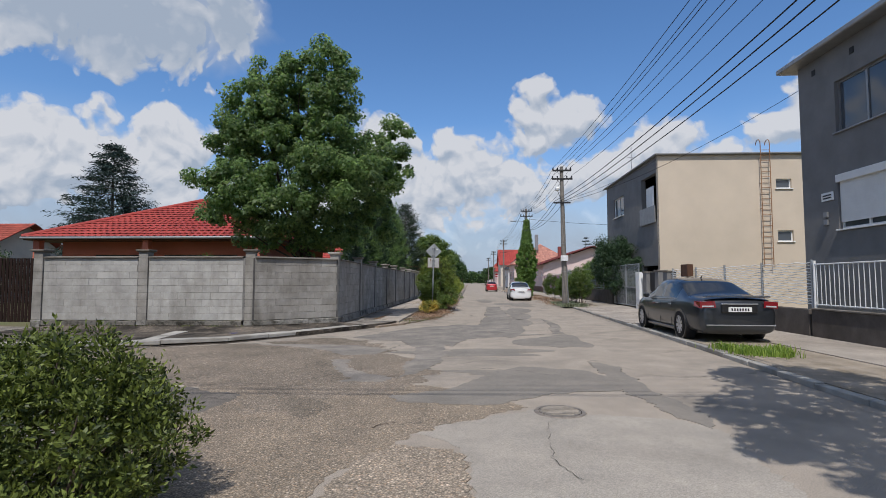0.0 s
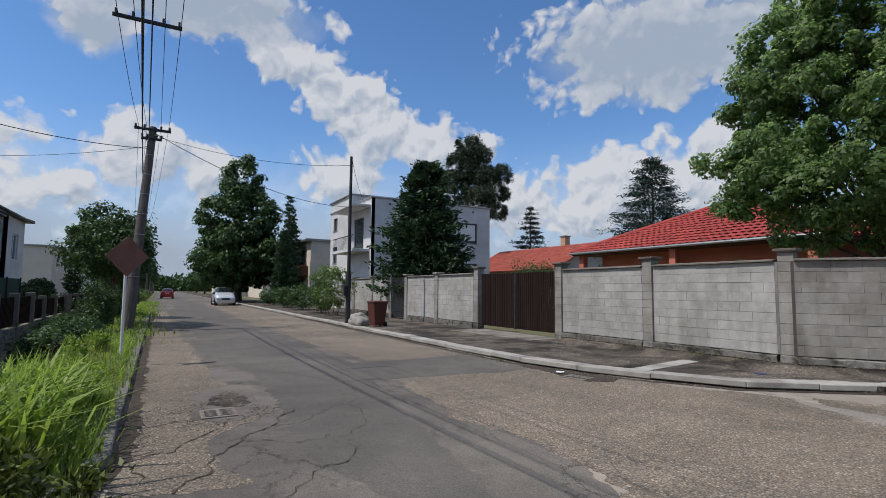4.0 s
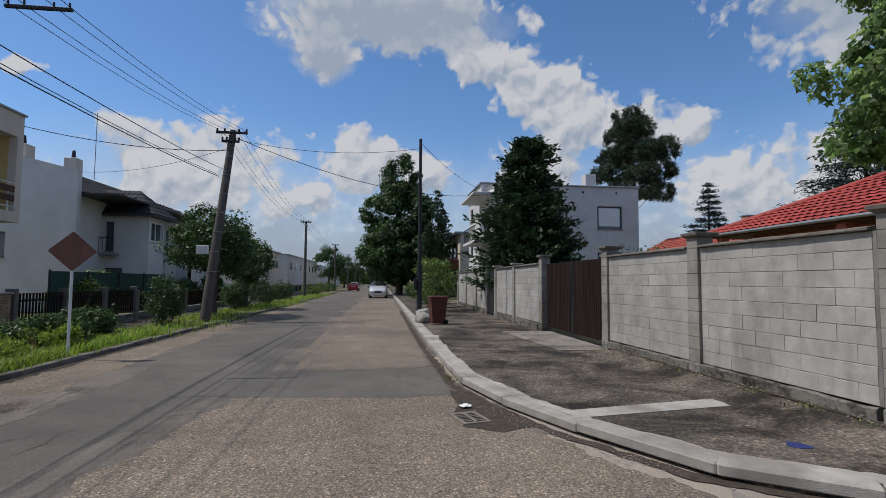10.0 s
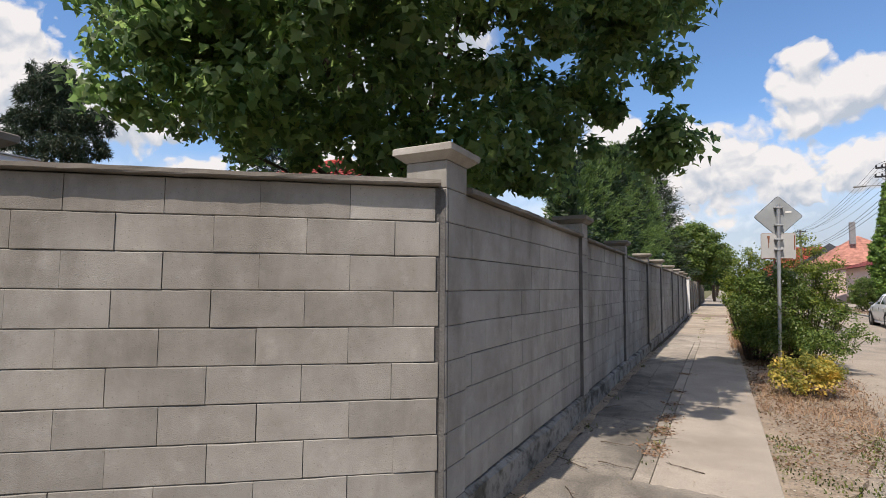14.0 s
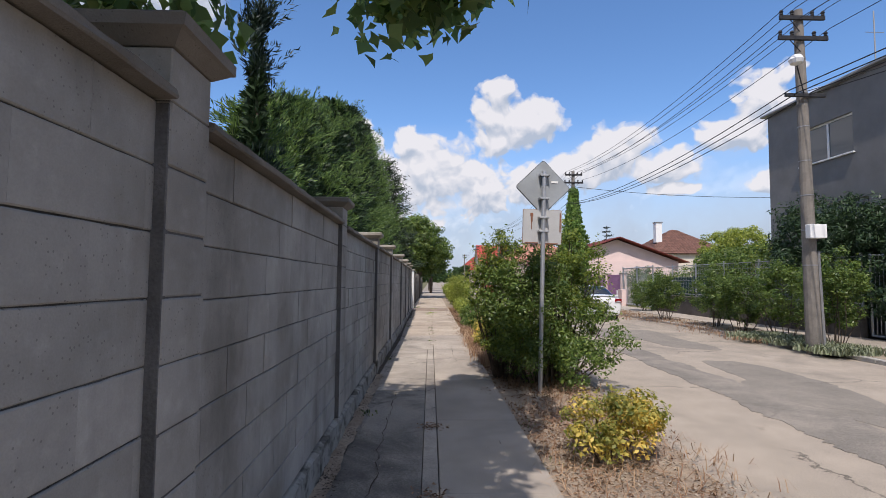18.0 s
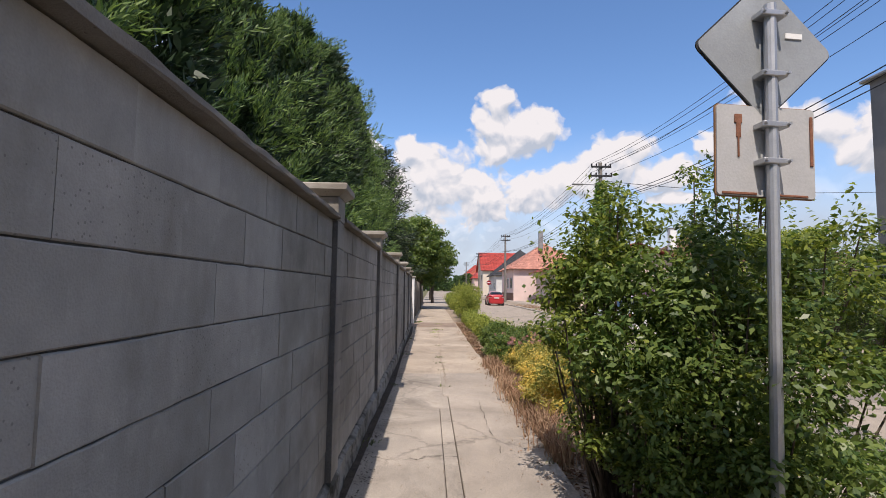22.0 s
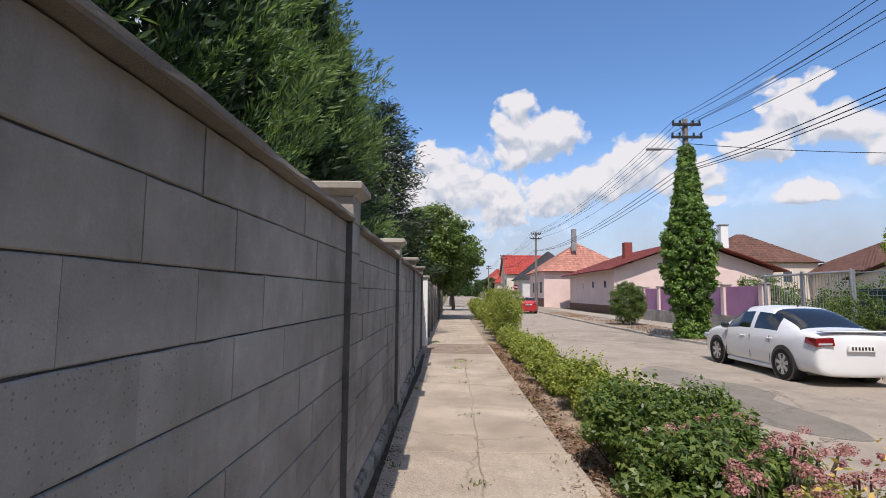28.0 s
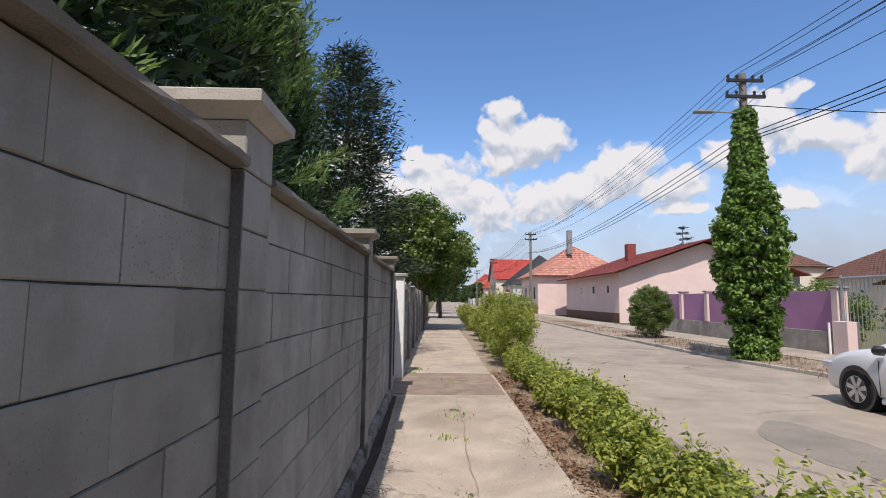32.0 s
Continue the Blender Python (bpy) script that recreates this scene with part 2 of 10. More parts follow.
def leaf_material(name, color, second, through=0.35, rough=0.5, glow=1.4):
    m = bpy.data.materials.new(name)
    m.use_nodes = True
    n, l = m.node_tree.nodes, m.node_tree.links
    b = n["Principled BSDF"]
    b.inputs["Roughness"].default_value = rough
    b.inputs["Specular IOR Level"].default_value = 0.35
    r = n.new("ShaderNodeNewGeometry").outputs["Random Per Island"]
    ramp = n.new("ShaderNodeValToRGB")
    ramp.color_ramp.elements[0].color, ramp.color_ramp.elements[1].color = (*second, 1), (*color, 1)
    l.new(r, ramp.inputs["Fac"])
    patch = n.new("ShaderNodeTexNoise")
    patch.inputs["Scale"].default_value = 0.9
    l.new(n.new("ShaderNodeTexCoord").outputs["Object"], patch.inputs["Vector"])
    k = n.new("ShaderNodeMath")
    k.operation = "MULTIPLY_ADD"
    l.new(patch.outputs["Fac"], k.inputs[0])
    k.inputs[1].default_value, k.inputs[2].default_value = 0.9, 0.55
    hs = n.new("ShaderNodeHueSaturation")
    l.new(ramp.outputs["Color"], hs.inputs["Color"])
    l.new(k.outputs[0], hs.inputs["Value"])
    l.new(hs.outputs["Color"], b.inputs["Base Color"])
    t = n.new("ShaderNodeBsdfTranslucent")
    lit = n.new("ShaderNodeHueSaturation")
    lit.inputs["Saturation"].default_value, lit.inputs["Value"].default_value = 1.1, glow
    l.new(hs.outputs["Color"], lit.inputs["Color"])
    l.new(lit.outputs["Color"], t.inputs["Color"])
    mx = n.new("ShaderNodeMixShader")
    mx.inputs[0].default_value = through
    l.new(b.outputs[0], mx.inputs[1])
    l.new(t.outputs[0], mx.inputs[2])
    l.new(mx.outputs[0], n["Material Output"].inputs["Surface"])
    return m


def autumn_material(name, stops, through=0.4, rough=0.55):
    """Leaves of several colours, each leaf its own, in drifts."""
    m = leaf_material(name, stops[-1], stops[0], through, rough)
    n, l = m.node_tree.nodes, m.node_tree.links
    ramp = next(k for k in n if k.type == "VALTORGB")
    patch = next(k for k in n if k.type == "TEX_NOISE")
    patch.inputs["Scale"].default_value, patch.inputs["Detail"].default_value = 2.6, 3.0
    el = ramp.color_ramp.elements
    for i, c in enumerate(stops[1:-1], 1):
        el.new(i / (len(stops) - 1)).color = (*c, 1)
    r = ramp.inputs["Fac"].links[0].from_socket
    k = n.new("ShaderNodeMath")
    k.operation = "MULTIPLY_ADD"
    l.new(r, k.inputs[0])
    k.inputs[1].default_value = 0.55
    d = n.new("ShaderNodeMath")
    d.operation, d.use_clamp = "MULTIPLY_ADD", True
    l.new(patch.outputs["Fac"], d.inputs[0])
    d.inputs[1].default_value, d.inputs[2].default_value = 2.6, -1.05
    l.new(d.outputs[0], k.inputs[2])
    h = n.new("ShaderNodeMath")
    h.operation = "MULTIPLY"
    l.new(k.outputs[0], h.inputs[0])
    h.inputs[1].default_value = 0.64
    l.new(h.outputs[0], ramp.inputs["Fac"])
    return m


def glass_material(name, color=(0.07, 0.08, 0.09), rough=0.05):
    m = bpy.data.materials.new(name)
    m.use_nodes = True
    b = m.node_tree.nodes["Principled BSDF"]
    b.inputs["Base Color"].default_value = (*color, 1)
    b.inputs["Roughness"].default_value = rough
    b.inputs["Specular IOR Level"].default_value = 0.8
    return m


M = {}
def block_material(name, color, rand=0.07, pores=0.3, own=1.0, moss=0.0, worn=1.0):
    """Cast concrete: blotches of each block's own, hanging drip stains, pores and a sandy grain."""
    m = material(name, color, 0.93, 0.10, 1.6, 150.0, 0.28, rand=rand, stain=0.22)
    n, l = m.node_tree.nodes, m.node_tree.links
    b = n["Principled BSDF"]
    was = b.inputs["Base Color"].links[0].from_socket
    here = n.new("ShaderNodeNewGeometry").outputs["Position"]
    r = n.new("ShaderNodeObjectInfo").outputs["Random"]
    k = n.new("ShaderNodeMath")
    k.operation = "MULTIPLY"
    l.new(r, k.inputs[0])
    k.inputs[1].default_value = 40.0 * own
    mine = n.new("ShaderNodeVectorMath")
    mine.operation = "ADD"
    l.new(here, mine.inputs[0])
    l.new(k.outputs[0], mine.inputs[1])

    def layer(col, source, scale, stretch, lo, hi, shade, detail=4):
        mp = n.new("ShaderNodeMapping")
        mp.inputs["Scale"].default_value = stretch
        l.new(source, mp.inputs["Vector"])
        t = n.new("ShaderNodeTexNoise")
        t.inputs["Scale"].default_value, t.inputs["Detail"].default_value, t.inputs["Roughness"].default_value = scale, detail, 0.62
        l.new(mp.outputs[0], t.inputs["Vector"])
        r = n.new("ShaderNodeValToRGB")
        r.color_ramp.elements[0].position, r.color_ramp.elements[1].position = lo, hi
        r.color_ramp.elements[0].color, r.color_ramp.elements[1].color = (1, 1, 1, 1), (*shade, 1)
        l.new(t.outputs["Fac"], r.inputs["Fac"])
        x = n.new("ShaderNodeMix")
        x.data_type, x.blend_type = "RGBA", "MULTIPLY"
        x.inputs["Factor"].default_value = 1.0
        l.new(col, x.inputs["A"])
        l.new(r.outputs["Color"], x.inputs["B"])
        return x.outputs["Result"]

    col = layer(was, mine.outputs[0], 3.2, (1, 1, 1), 0.42, 0.70, (0.80, 0.80, 0.795), 5)
    col = layer(col, here, 2.6, (1, 1, 0.28), 0.50, 0.76, (0.70, 0.69, 0.67), 7)
    col = layer(col, here, 0.55, (1, 1, 1.4), 0.44, 0.68, (1 - 0.36 * worn, 1 - 0.38 * worn, 1 - 0.405 * worn), 8)
    col = layer(col, here, 1.3, (1, 1, 0.5), 0.50, 0.62, (1 - 0.2 * worn, 1 - 0.21 * worn, 1 - 0.23 * worn), 9)
    col = layer(col, mine.outputs[0], 9.0, (1, 1, 1), 0.30, 0.44, (0.88, 0.88, 0.87), 6)
    if moss:
        col = layer(col, here, 3.4, (1, 1, 1.6), 0.50, 0.62, (1 - moss, 1 - moss, 1 - 1.04 * moss), 8)
        col = layer(col, here, 14.0, (1, 1, 1), 0.52, 0.64, (1 - 0.6 * moss, 1 - 0.6 * moss, 1 - 0.6 * moss), 5)
    v = n.new("ShaderNodeTexVoronoi")
    v.inputs["Scale"].default_value = 62.0
    l.new(mine.outputs[0], v.inputs["Vector"])
    pit = n.new("ShaderNodeMath")
    pit.operation = "LESS_THAN"
    l.new(v.outputs["Distance"], pit.inputs[0])
    pit.inputs[1].default_value = 0.19
    some = n.new("ShaderNodeSeparateColor")
    l.new(v.outputs["Color"], some.inputs[0])
    few = n.new("ShaderNodeMath")
    few.operation = "LESS_THAN"
    l.new(some.outputs[0], few.inputs[0])
    few.inputs[1].default_value = 0.2
    hole = n.new("ShaderNodeMath")
    hole.operation = "MULTIPLY"
    l.new(pit.outputs[0], hole.inputs[0])
    l.new(few.outputs[0], hole.inputs[1])
    deep = n.new("ShaderNodeMath")
    deep.operation = "MULTIPLY"
    l.new(hole.outputs[0], deep.inputs[0])
    deep.inputs[1].default_value = pores
    x = n.new("ShaderNodeMix")
    x.data_type = "RGBA"
    l.new(deep.outputs[0], x.inputs["Factor"])
    l.new(col, x.inputs["A"])
    x.inputs["B"].default_value = (color[0] * 0.25, color[1] * 0.24, color[2] * 0.23, 1)
    l.new(x.outputs["Result"], b.inputs["Base Color"])
    return m


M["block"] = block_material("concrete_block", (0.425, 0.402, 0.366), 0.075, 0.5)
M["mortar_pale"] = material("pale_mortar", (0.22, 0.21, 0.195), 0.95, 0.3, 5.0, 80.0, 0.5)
M["mortar"] = material("dark_mortar", (0.10, 0.095, 0.09), 0.95, 0.3, 5.0, 80.0, 0.5)
# paler: paint west of the gate; east of it, sunlight put into the colour
M["block_pale"] = block_material("pale_sunlit_block", (0.52, 0.503, 0.47), 0.06, 0.3, worn=0.4)
# dark colour that paints the shade on the piers' side faces
M["pier_shade"] = material("pier_side_shade", (0.13, 0.125, 0.12), 0.95, 0.3, 5.0, 80.0, 0.6)
M["coping"] = block_material("weathered_coping", (0.27, 0.245, 0.215), 0.0, 0.5, 0.0)
M["cap"] = block_material("pier_cap_concrete", (0.50, 0.465, 0.42), 0.0, 0.5)
M["plinth_mossy"] = block_material("mossy_footing", (0.23, 0.215, 0.19), 0.0, 0.6, 0.0, 0.75)
M["plinth"] = block_material("rough_plinth", (0.36, 0.345, 0.315), 0.0, 0.6, 0.0, 0.68)
M["render_grey"] = material("grey_render", (0.205, 0.20, 0.195), 0.95, 0.15, 1.2, 150.0, 0.4)
M["render_beige"] = material("beige_render", (0.62, 0.52, 0.40), 0.92, 0.08, 0.6, 120.0, 0.3)
M["render_white"] = material("white_render", (0.62, 0.60, 0.57), 0.92, 0.12, 0.8, 120.0, 0.3)
M["render_pink"] = material("pink_render", (0.72, 0.56, 0.52), 0.92, 0.08, 0.8, 120.0, 0.3)
M["render_yellow"] = material("yellow_render", (0.62, 0.46, 0.20), 0.92, 0.1, 0.8, 120.0, 0.3)
M["render_red"] = material("salmon_render", (0.52, 0.17, 0.11), 0.92, 0.12, 0.8, 120.0, 0.3)
M["render_cream"] = material("cream_render", (0.66, 0.58, 0.48), 0.92, 0.1, 0.8, 120.0, 0.3)
M["violet"] = material("violet_panel", (0.42, 0.21, 0.36), 0.8, 0.1, 1.0, 90.0, 0.2)
M["tile_red"] = material("red_roof_tile", (0.37, 0.056, 0.043), 0.6, 0.2, 2.0, 30.0, 0.2, island=0.18)
M["tile_orange"] = material("orange_roof_tile", (0.38, 0.09, 0.06), 0.7, 0.2, 2.0, 30.0, 0.2, island=0.2)
M["tile_salmon"] = material("salmon_roof_tile", (0.46, 0.215, 0.16), 0.75, 0.2, 2.0, 30.0, 0.2, island=0.18)
M["tile_darkred"] = material("dark_red_roof_tile", (0.24, 0.06, 0.05), 0.7, 0.2, 2.0, 30.0, 0.2, island=0.2)
M["tile_brown"] = material("brown_roof_tile", (0.15, 0.075, 0.055), 0.7, 0.2, 2.0, 30.0, 0.2, island=0.2)
M["tile_grey"] = material("grey_roof_sheet", (0.045, 0.047, 0.053), 0.85, 0.2, 2.0, 30.0, 0.2, island=0.2)
M["tin"] = material("grey_sheet_metal", (0.32, 0.32, 0.32), 0.5, 0.15, 3.0, 80.0, 0.1, metal=0.6)
M["galv"] = material("galvanised_steel", (0.45, 0.46, 0.47), 0.45, 0.12, 8.0, 120.0, 0.05, metal=0.7)
M["dark_iron"] = material("dark_painted_iron", (0.03, 0.03, 0.032), 0.6, 0.2, 8.0, 90.0, 0.1)
M["brown_gate"] = material("brown_painted_wood", (0.024, 0.014, 0.011), 0.85, 0.25, 3.0, 90.0, 0.3, rand=0.15, streak=True, spec=0.12)
M["wood_dark"] = material("dark_wood", (0.10, 0.05, 0.03), 0.7, 0.3, 4.0, 60.0, 0.3, streak=True)
M["wood_pole"] = material("weathered_pole_wood", (0.11, 0.095, 0.085), 0.9, 0.3, 8.0, 90.0, 0.5, streak=True)
M["conc_pole"] = material("concrete_pole", (0.215, 0.195, 0.17), 0.9, 0.2, 6.0, 120.0, 0.4)
M["white_paint"] = material("white_paint", (0.78, 0.78, 0.76), 0.55, 0.06, 4.0, 60.0, 0.05)
M["frame_dark"] = material("dark_window_frame", (0.05, 0.045, 0.04), 0.5, 0.2, 4.0, 60.0, 0.1)
M["shutter"] = material("roller_shutter", (0.78, 0.77, 0.74), 0.6, 0.06, 2.0, 60.0, 0.1)
M["glass"] = glass_material("window_glass")
M["brick_tan"] = material("tan_brick", (0.44, 0.29, 0.18), 0.9, 0.2, 4.0, 90.0, 0.5, rand=0.18)
M["asphalt"] = None
M["rubber"] = material("tyre_rubber", (0.015, 0.015, 0.016), 0.85, 0.2, 20.0, 200.0, 0.2)
M["bark"] = material("bark", (0.11, 0.085, 0.065), 0.95, 0.4, 10.0, 60.0, 0.9, streak=True)
M["wire"] = material("wire", (0.02, 0.02, 0.022), 0.6, 0.1, 3.0, 30.0, 0.0)
M["soil"] = material("dry_soil", (0.36, 0.295, 0.225), 1.0, 0.35, 3.0, 45.0, 1.0, second=(0.22, 0.165, 0.12), fine_amount=0.5)
M["litter"] = leaf_material("dead_leaves", (0.32, 0.21, 0.135), (0.14, 0.08, 0.05), 0.1, 0.9)
M["crumb"] = material("grit_crumbs", (0.33, 0.29, 0.24), 1.0, 0.3, 20.0, 90.0, 0.3, island=0.4)
M["sand"] = material("pale_sandy_soil", (0.37, 0.315, 0.25), 1.0, 0.3, 2.0, 50.0, 0.9, second=(0.22, 0.18, 0.13), fine_amount=0.4)
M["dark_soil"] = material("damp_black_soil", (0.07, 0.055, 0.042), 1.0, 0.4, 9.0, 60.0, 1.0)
M["straw"] = leaf_material("dry_grass", (0.42, 0.30, 0.19), (0.24, 0.13, 0.08), 0.2, 0.8)
M["leaf_maple"] = leaf_material("maple_leaves", (0.20, 0.265, 0.10), (0.07, 0.12, 0.05), 0.6, glow=2.1)
M["leaf_bush"] = leaf_material("privet_leaves", (0.19, 0.25, 0.06), (0.05, 0.10, 0.026), 0.35, 0.38)
M["leaf_privet"] = leaf_material("pale_privet_leaves", (0.29, 0.335, 0.065), (0.05, 0.10, 0.024), 0.4, 0.35)
M["leaf_yellow"] = autumn_material("yellow_leaves", ((0.11, 0.16, 0.04), (0.34, 0.32, 0.08), (0.64, 0.50, 0.13), (0.68, 0.44, 0.14), (0.50, 0.26, 0.13)))
M["leaf_box"] = leaf_material("box_leaves", (0.44, 0.47, 0.10), (0.10, 0.155, 0.032), 0.35)
M["leaf_dark"] = leaf_material("dark_shrub_leaves", (0.075, 0.13, 0.035), (0.025, 0.055, 0.016), 0.25)
M["leaf_ivy"] = leaf_material("ivy_leaves", (0.23, 0.35, 0.07), (0.05, 0.11, 0.026), 0.3, 0.45)
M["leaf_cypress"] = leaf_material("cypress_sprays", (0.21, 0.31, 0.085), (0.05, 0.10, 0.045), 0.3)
# inner sprays: the crown's inner shade put into a darker leaf colour
M["leaf_cypress_shade"] = leaf_material("shaded_cypress_sprays", (0.06, 0.10, 0.045), (0.02, 0.04, 0.022), 0.2)
M["leaf_thuja"] = leaf_material("thuja_sprays", (0.05, 0.09, 0.035), (0.02, 0.042, 0.018), 0.15)
M["leaf_spruce"] = leaf_material("blue_spruce_needles", (0.045, 0.075, 0.06), (0.016, 0.032, 0.026), 0.1)
M["leaf_pine"] = leaf_material("pine_needles", (0.042, 0.066, 0.03), (0.015, 0.03, 0.015), 0.1)
M["leaf_spiky"] = leaf_material("spiky_shrub_leaves", (0.20, 0.245, 0.05), (0.014, 0.026, 0.008), 0.2)
M["grass"] = leaf_material("grass_blades", (0.36, 0.46, 0.09), (0.13, 0.22, 0.04), 0.4)
M["flower"] = leaf_material("pink_flowers", (0.56, 0.30, 0.28), (0.36, 0.17, 0.16), 0.3)


# ---- helpers ----
def mesh_of(name, bm, mat, smooth=False):
    me = bpy.data.meshes.new(name)
    bm.to_mesh(me)
    bm.free()
    me.materials.append(mat)
    if smooth:
        for p in me.polygons:
            p.use_smooth = True
    return me


def part(name, bm, mat, parent, label="", smooth=False):
    ob = new(name, mesh_of(name, bm, mat, smooth))
    ob.parent = parent
    if label:
        tagged(ob, label)
    return ob


def piece(name, me, parent, loc=(0, 0, 0), rot=(0, 0, 0), size=(1, 1, 1)):
    ob = new(name, me)
    ob.location, ob.rotation_euler, ob.scale = loc, rot, size
    ob.parent = parent
    return ob


def base(name, loc=(0, 0, 0), rz=0.0, label="", category="", group="", kind=""):
    ob = new(name)
    ob.empty_display_size = 0.2
    ob.matrix_basis = pose(*loc, 0, 0, rz)
    return tagged(ob, label, category, group, kind)


def solid(bm, x0, x1, y0, y1, z0, z1, bevel=0.0):
    r = bmesh.ops.create_cube(bm, size=1)
    vs = r["verts"]
    for v in vs:
        v.co = Vector(((x0 + x1) / 2 + v.co.x * (x1 - x0), (y0 + y1) / 2 + v.co.y * (y1 - y0), (z0 + z1) / 2 + v.co.z * (z1 - z0)))
    if bevel:
        es = {e for v in vs for e in v.link_edges}
        bmesh.ops.bevel(bm, geom=list(es), offset=bevel, segments=1, affect="EDGES")
    return bm


def block(x0, x1, y0, y1, z0, z1, bevel=0.0):
    return solid(bmesh.new(), x0, x1, y0, y1, z0, z1, bevel)


def tube(bm, a, b, r0, r1=None, seg=10, caps=True):
    a, b = Vector(a), Vector(b)
    d = b - a
    r1 = r0 if r1 is None else r1
    q = d.to_track_quat("Z", "Y").to_matrix().to_4x4()
    bmesh.ops.create_cone(bm, cap_ends=caps, segments=seg, radius1=r0, radius2=r1, depth=d.length,
                          matrix=Matrix.Translation((a + b) / 2) @ q)
    return bm


def rod(a, b, r0, r1=None, seg=10):
    return tube(bmesh.new(), a, b, r0, r1, seg)


def prism(points, z0, z1):
    """A slab with the given outline."""
    bm = bmesh.new()
    vs = [bm.verts.new((x, y, z0)) for x, y in points]
    f = bm.faces.new(vs)
    if f.normal.z > 0:
        f.normal_flip()
    r = bmesh.ops.extrude_face_region(bm, geom=[f])
    for v in [g for g in r["geom"] if isinstance(g, bmesh.types.BMVert)]:
        v.co.z = z1
    bmesh.ops.recalc_face_normals(bm, faces=bm.faces)
    return bm


def lathe(profile, seg=16, center=(0, 0, 0), lids=True):
    """Turned body round z from (radius, height) pairs."""
    bm = bmesh.new()
    rings = []
    for r, z in profile:
        rings.append([bm.verts.new((center[0] + r * math.cos(2 * math.pi * i / seg), center[1] + r * math.sin(2 * math.pi * i / seg), center[2] + z)) for i in range(seg)])
    for a, b in zip(rings, rings[1:]):
        for i in range(seg):
            bm.faces.new((a[i], a[(i + 1) % seg], b[(i + 1) % seg], b[i]))
    if lids:
        bm.faces.new(rings[0][::-1])
        bm.faces.new(rings[-1])
    return bm



# ---- ground materials ----
def asphalt_material(name, pale, dark, grit, crack=0.6, pebble=0.0, patch_scale=0.22, broken=0.0, swirl=0.8, edge=(0.50, 0.60)):
    m = bpy.data.materials.new(name)
    m.use_nodes = True
    n, l = m.node_tree.nodes, m.node_tree.links
    b = n["Principled BSDF"]
    b.inputs["Roughness"].default_value = 0.93
    b.inputs["Specular IOR Level"].default_value = 0.2
    tc = n.new("ShaderNodeTexCoord").outputs["Object"]

    def noise_tex(scale, detail=5, rough=0.6, distort=0.0):
        t = n.new("ShaderNodeTexNoise")
        t.inputs["Scale"].default_value, t.inputs["Detail"].default_value = scale, detail
        t.inputs["Roughness"].default_value, t.inputs["Distortion"].default_value = rough, distort
        l.new(tc, t.inputs["Vector"])
        return t.outputs["Fac"]

    def ramp(fac, p0, p1, c0=(0, 0, 0), c1=(1, 1, 1)):
        r = n.new("ShaderNodeValToRGB")
        r.color_ramp.elements[0].position, r.color_ramp.elements[1].position = p0, p1
        r.color_ramp.elements[0].color, r.color_ramp.elements[1].color = (*c0, 1), (*c1, 1)
        l.new(fac, r.inputs["Fac"])
        return r.outputs["Color"]

    def mix(fac, a, bb, mode="MIX"):
        x = n.new("ShaderNodeMix")
        x.data_type, x.blend_type = "RGBA", mode
        for v, s in ((fac, "Factor"), (a, "A"), (bb, "B")):
            if isinstance(v, float):
                x.inputs[s].default_value = v
            elif isinstance(v, tuple):
                x.inputs[s].default_value = (*v, 1)
            else:
                l.new(v, x.inputs[s])
        return x.outputs["Result"]

    patches = ramp(noise_tex(patch_scale, 8, 0.62, swirl), *edge)
    col = mix(patches, pale, dark)
    mid = ramp(noise_tex(1.4, 6, 0.65), 0.3, 0.72, (0.8, 0.8, 0.8), (1.12, 1.1, 1.08))
    col = mix(1.0, col, mid, "MULTIPLY")
    speck = ramp(noise_tex(grit, 2, 0.5), 0.33, 0.68, (0.72, 0.72, 0.72), (1.22, 1.21, 1.2))
    col = mix(1.0, col, speck, "MULTIPLY")
    height = noise_tex(grit, 2, 0.5)
    if pebble:
        v = n.new("ShaderNodeTexVoronoi")
        v.inputs["Scale"].default_value = pebble
        l.new(tc, v.inputs["Vector"])
        pc = ramp(v.outputs["Distance"], 0.15, 0.62, (1.3, 1.25, 1.2), (0.64, 0.63, 0.61))
        col = mix(1.0, col, pc, "MULTIPLY")
        stone = n.new("ShaderNodeSeparateColor")
        l.new(v.outputs["Color"], stone.inputs[0])
        own = n.new("ShaderNodeValToRGB")
        for p, c in ((0.0, (0.62, 0.61, 0.60)), (0.3, (0.92, 0.90, 0.87)), (0.75, (1.06, 1.03, 0.99)), (0.9, (1.08, 0.95, 0.82)), (1.0, (1.75, 1.72, 1.68))):
            e = own.color_ramp.elements[0] if p == 0.0 else own.color_ramp.elements[-1] if p == 1.0 else own.color_ramp.elements.new(p)
            e.color = (*c, 1)
        l.new(stone.outputs[0], own.inputs["Fac"])
        col = mix(1.0, col, own.outputs["Color"], "MULTIPLY")
        height = v.outputs["Distance"]
    if crack:
        warp = n.new("ShaderNodeTexNoise")
        warp.inputs["Scale"].default_value, warp.inputs["Detail"].default_value, warp.inputs["Roughness"].default_value = 1.1, 9, 0.74
        l.new(tc, warp.inputs["Vector"])
        add = n.new("ShaderNodeVectorMath")
        add.operation = "MULTIPLY_ADD"
        l.new(warp.outputs["Color"], add.inputs[0])
        add.inputs[1].default_value = (0.9, 0.9, 0.9)
        l.new(tc, add.inputs[2])
        v = n.new("ShaderNodeTexVoronoi")
        v.feature = "DISTANCE_TO_EDGE"
        v.inputs["Scale"].default_value = 0.33
        l.new(add.outputs[0], v.inputs["Vector"])
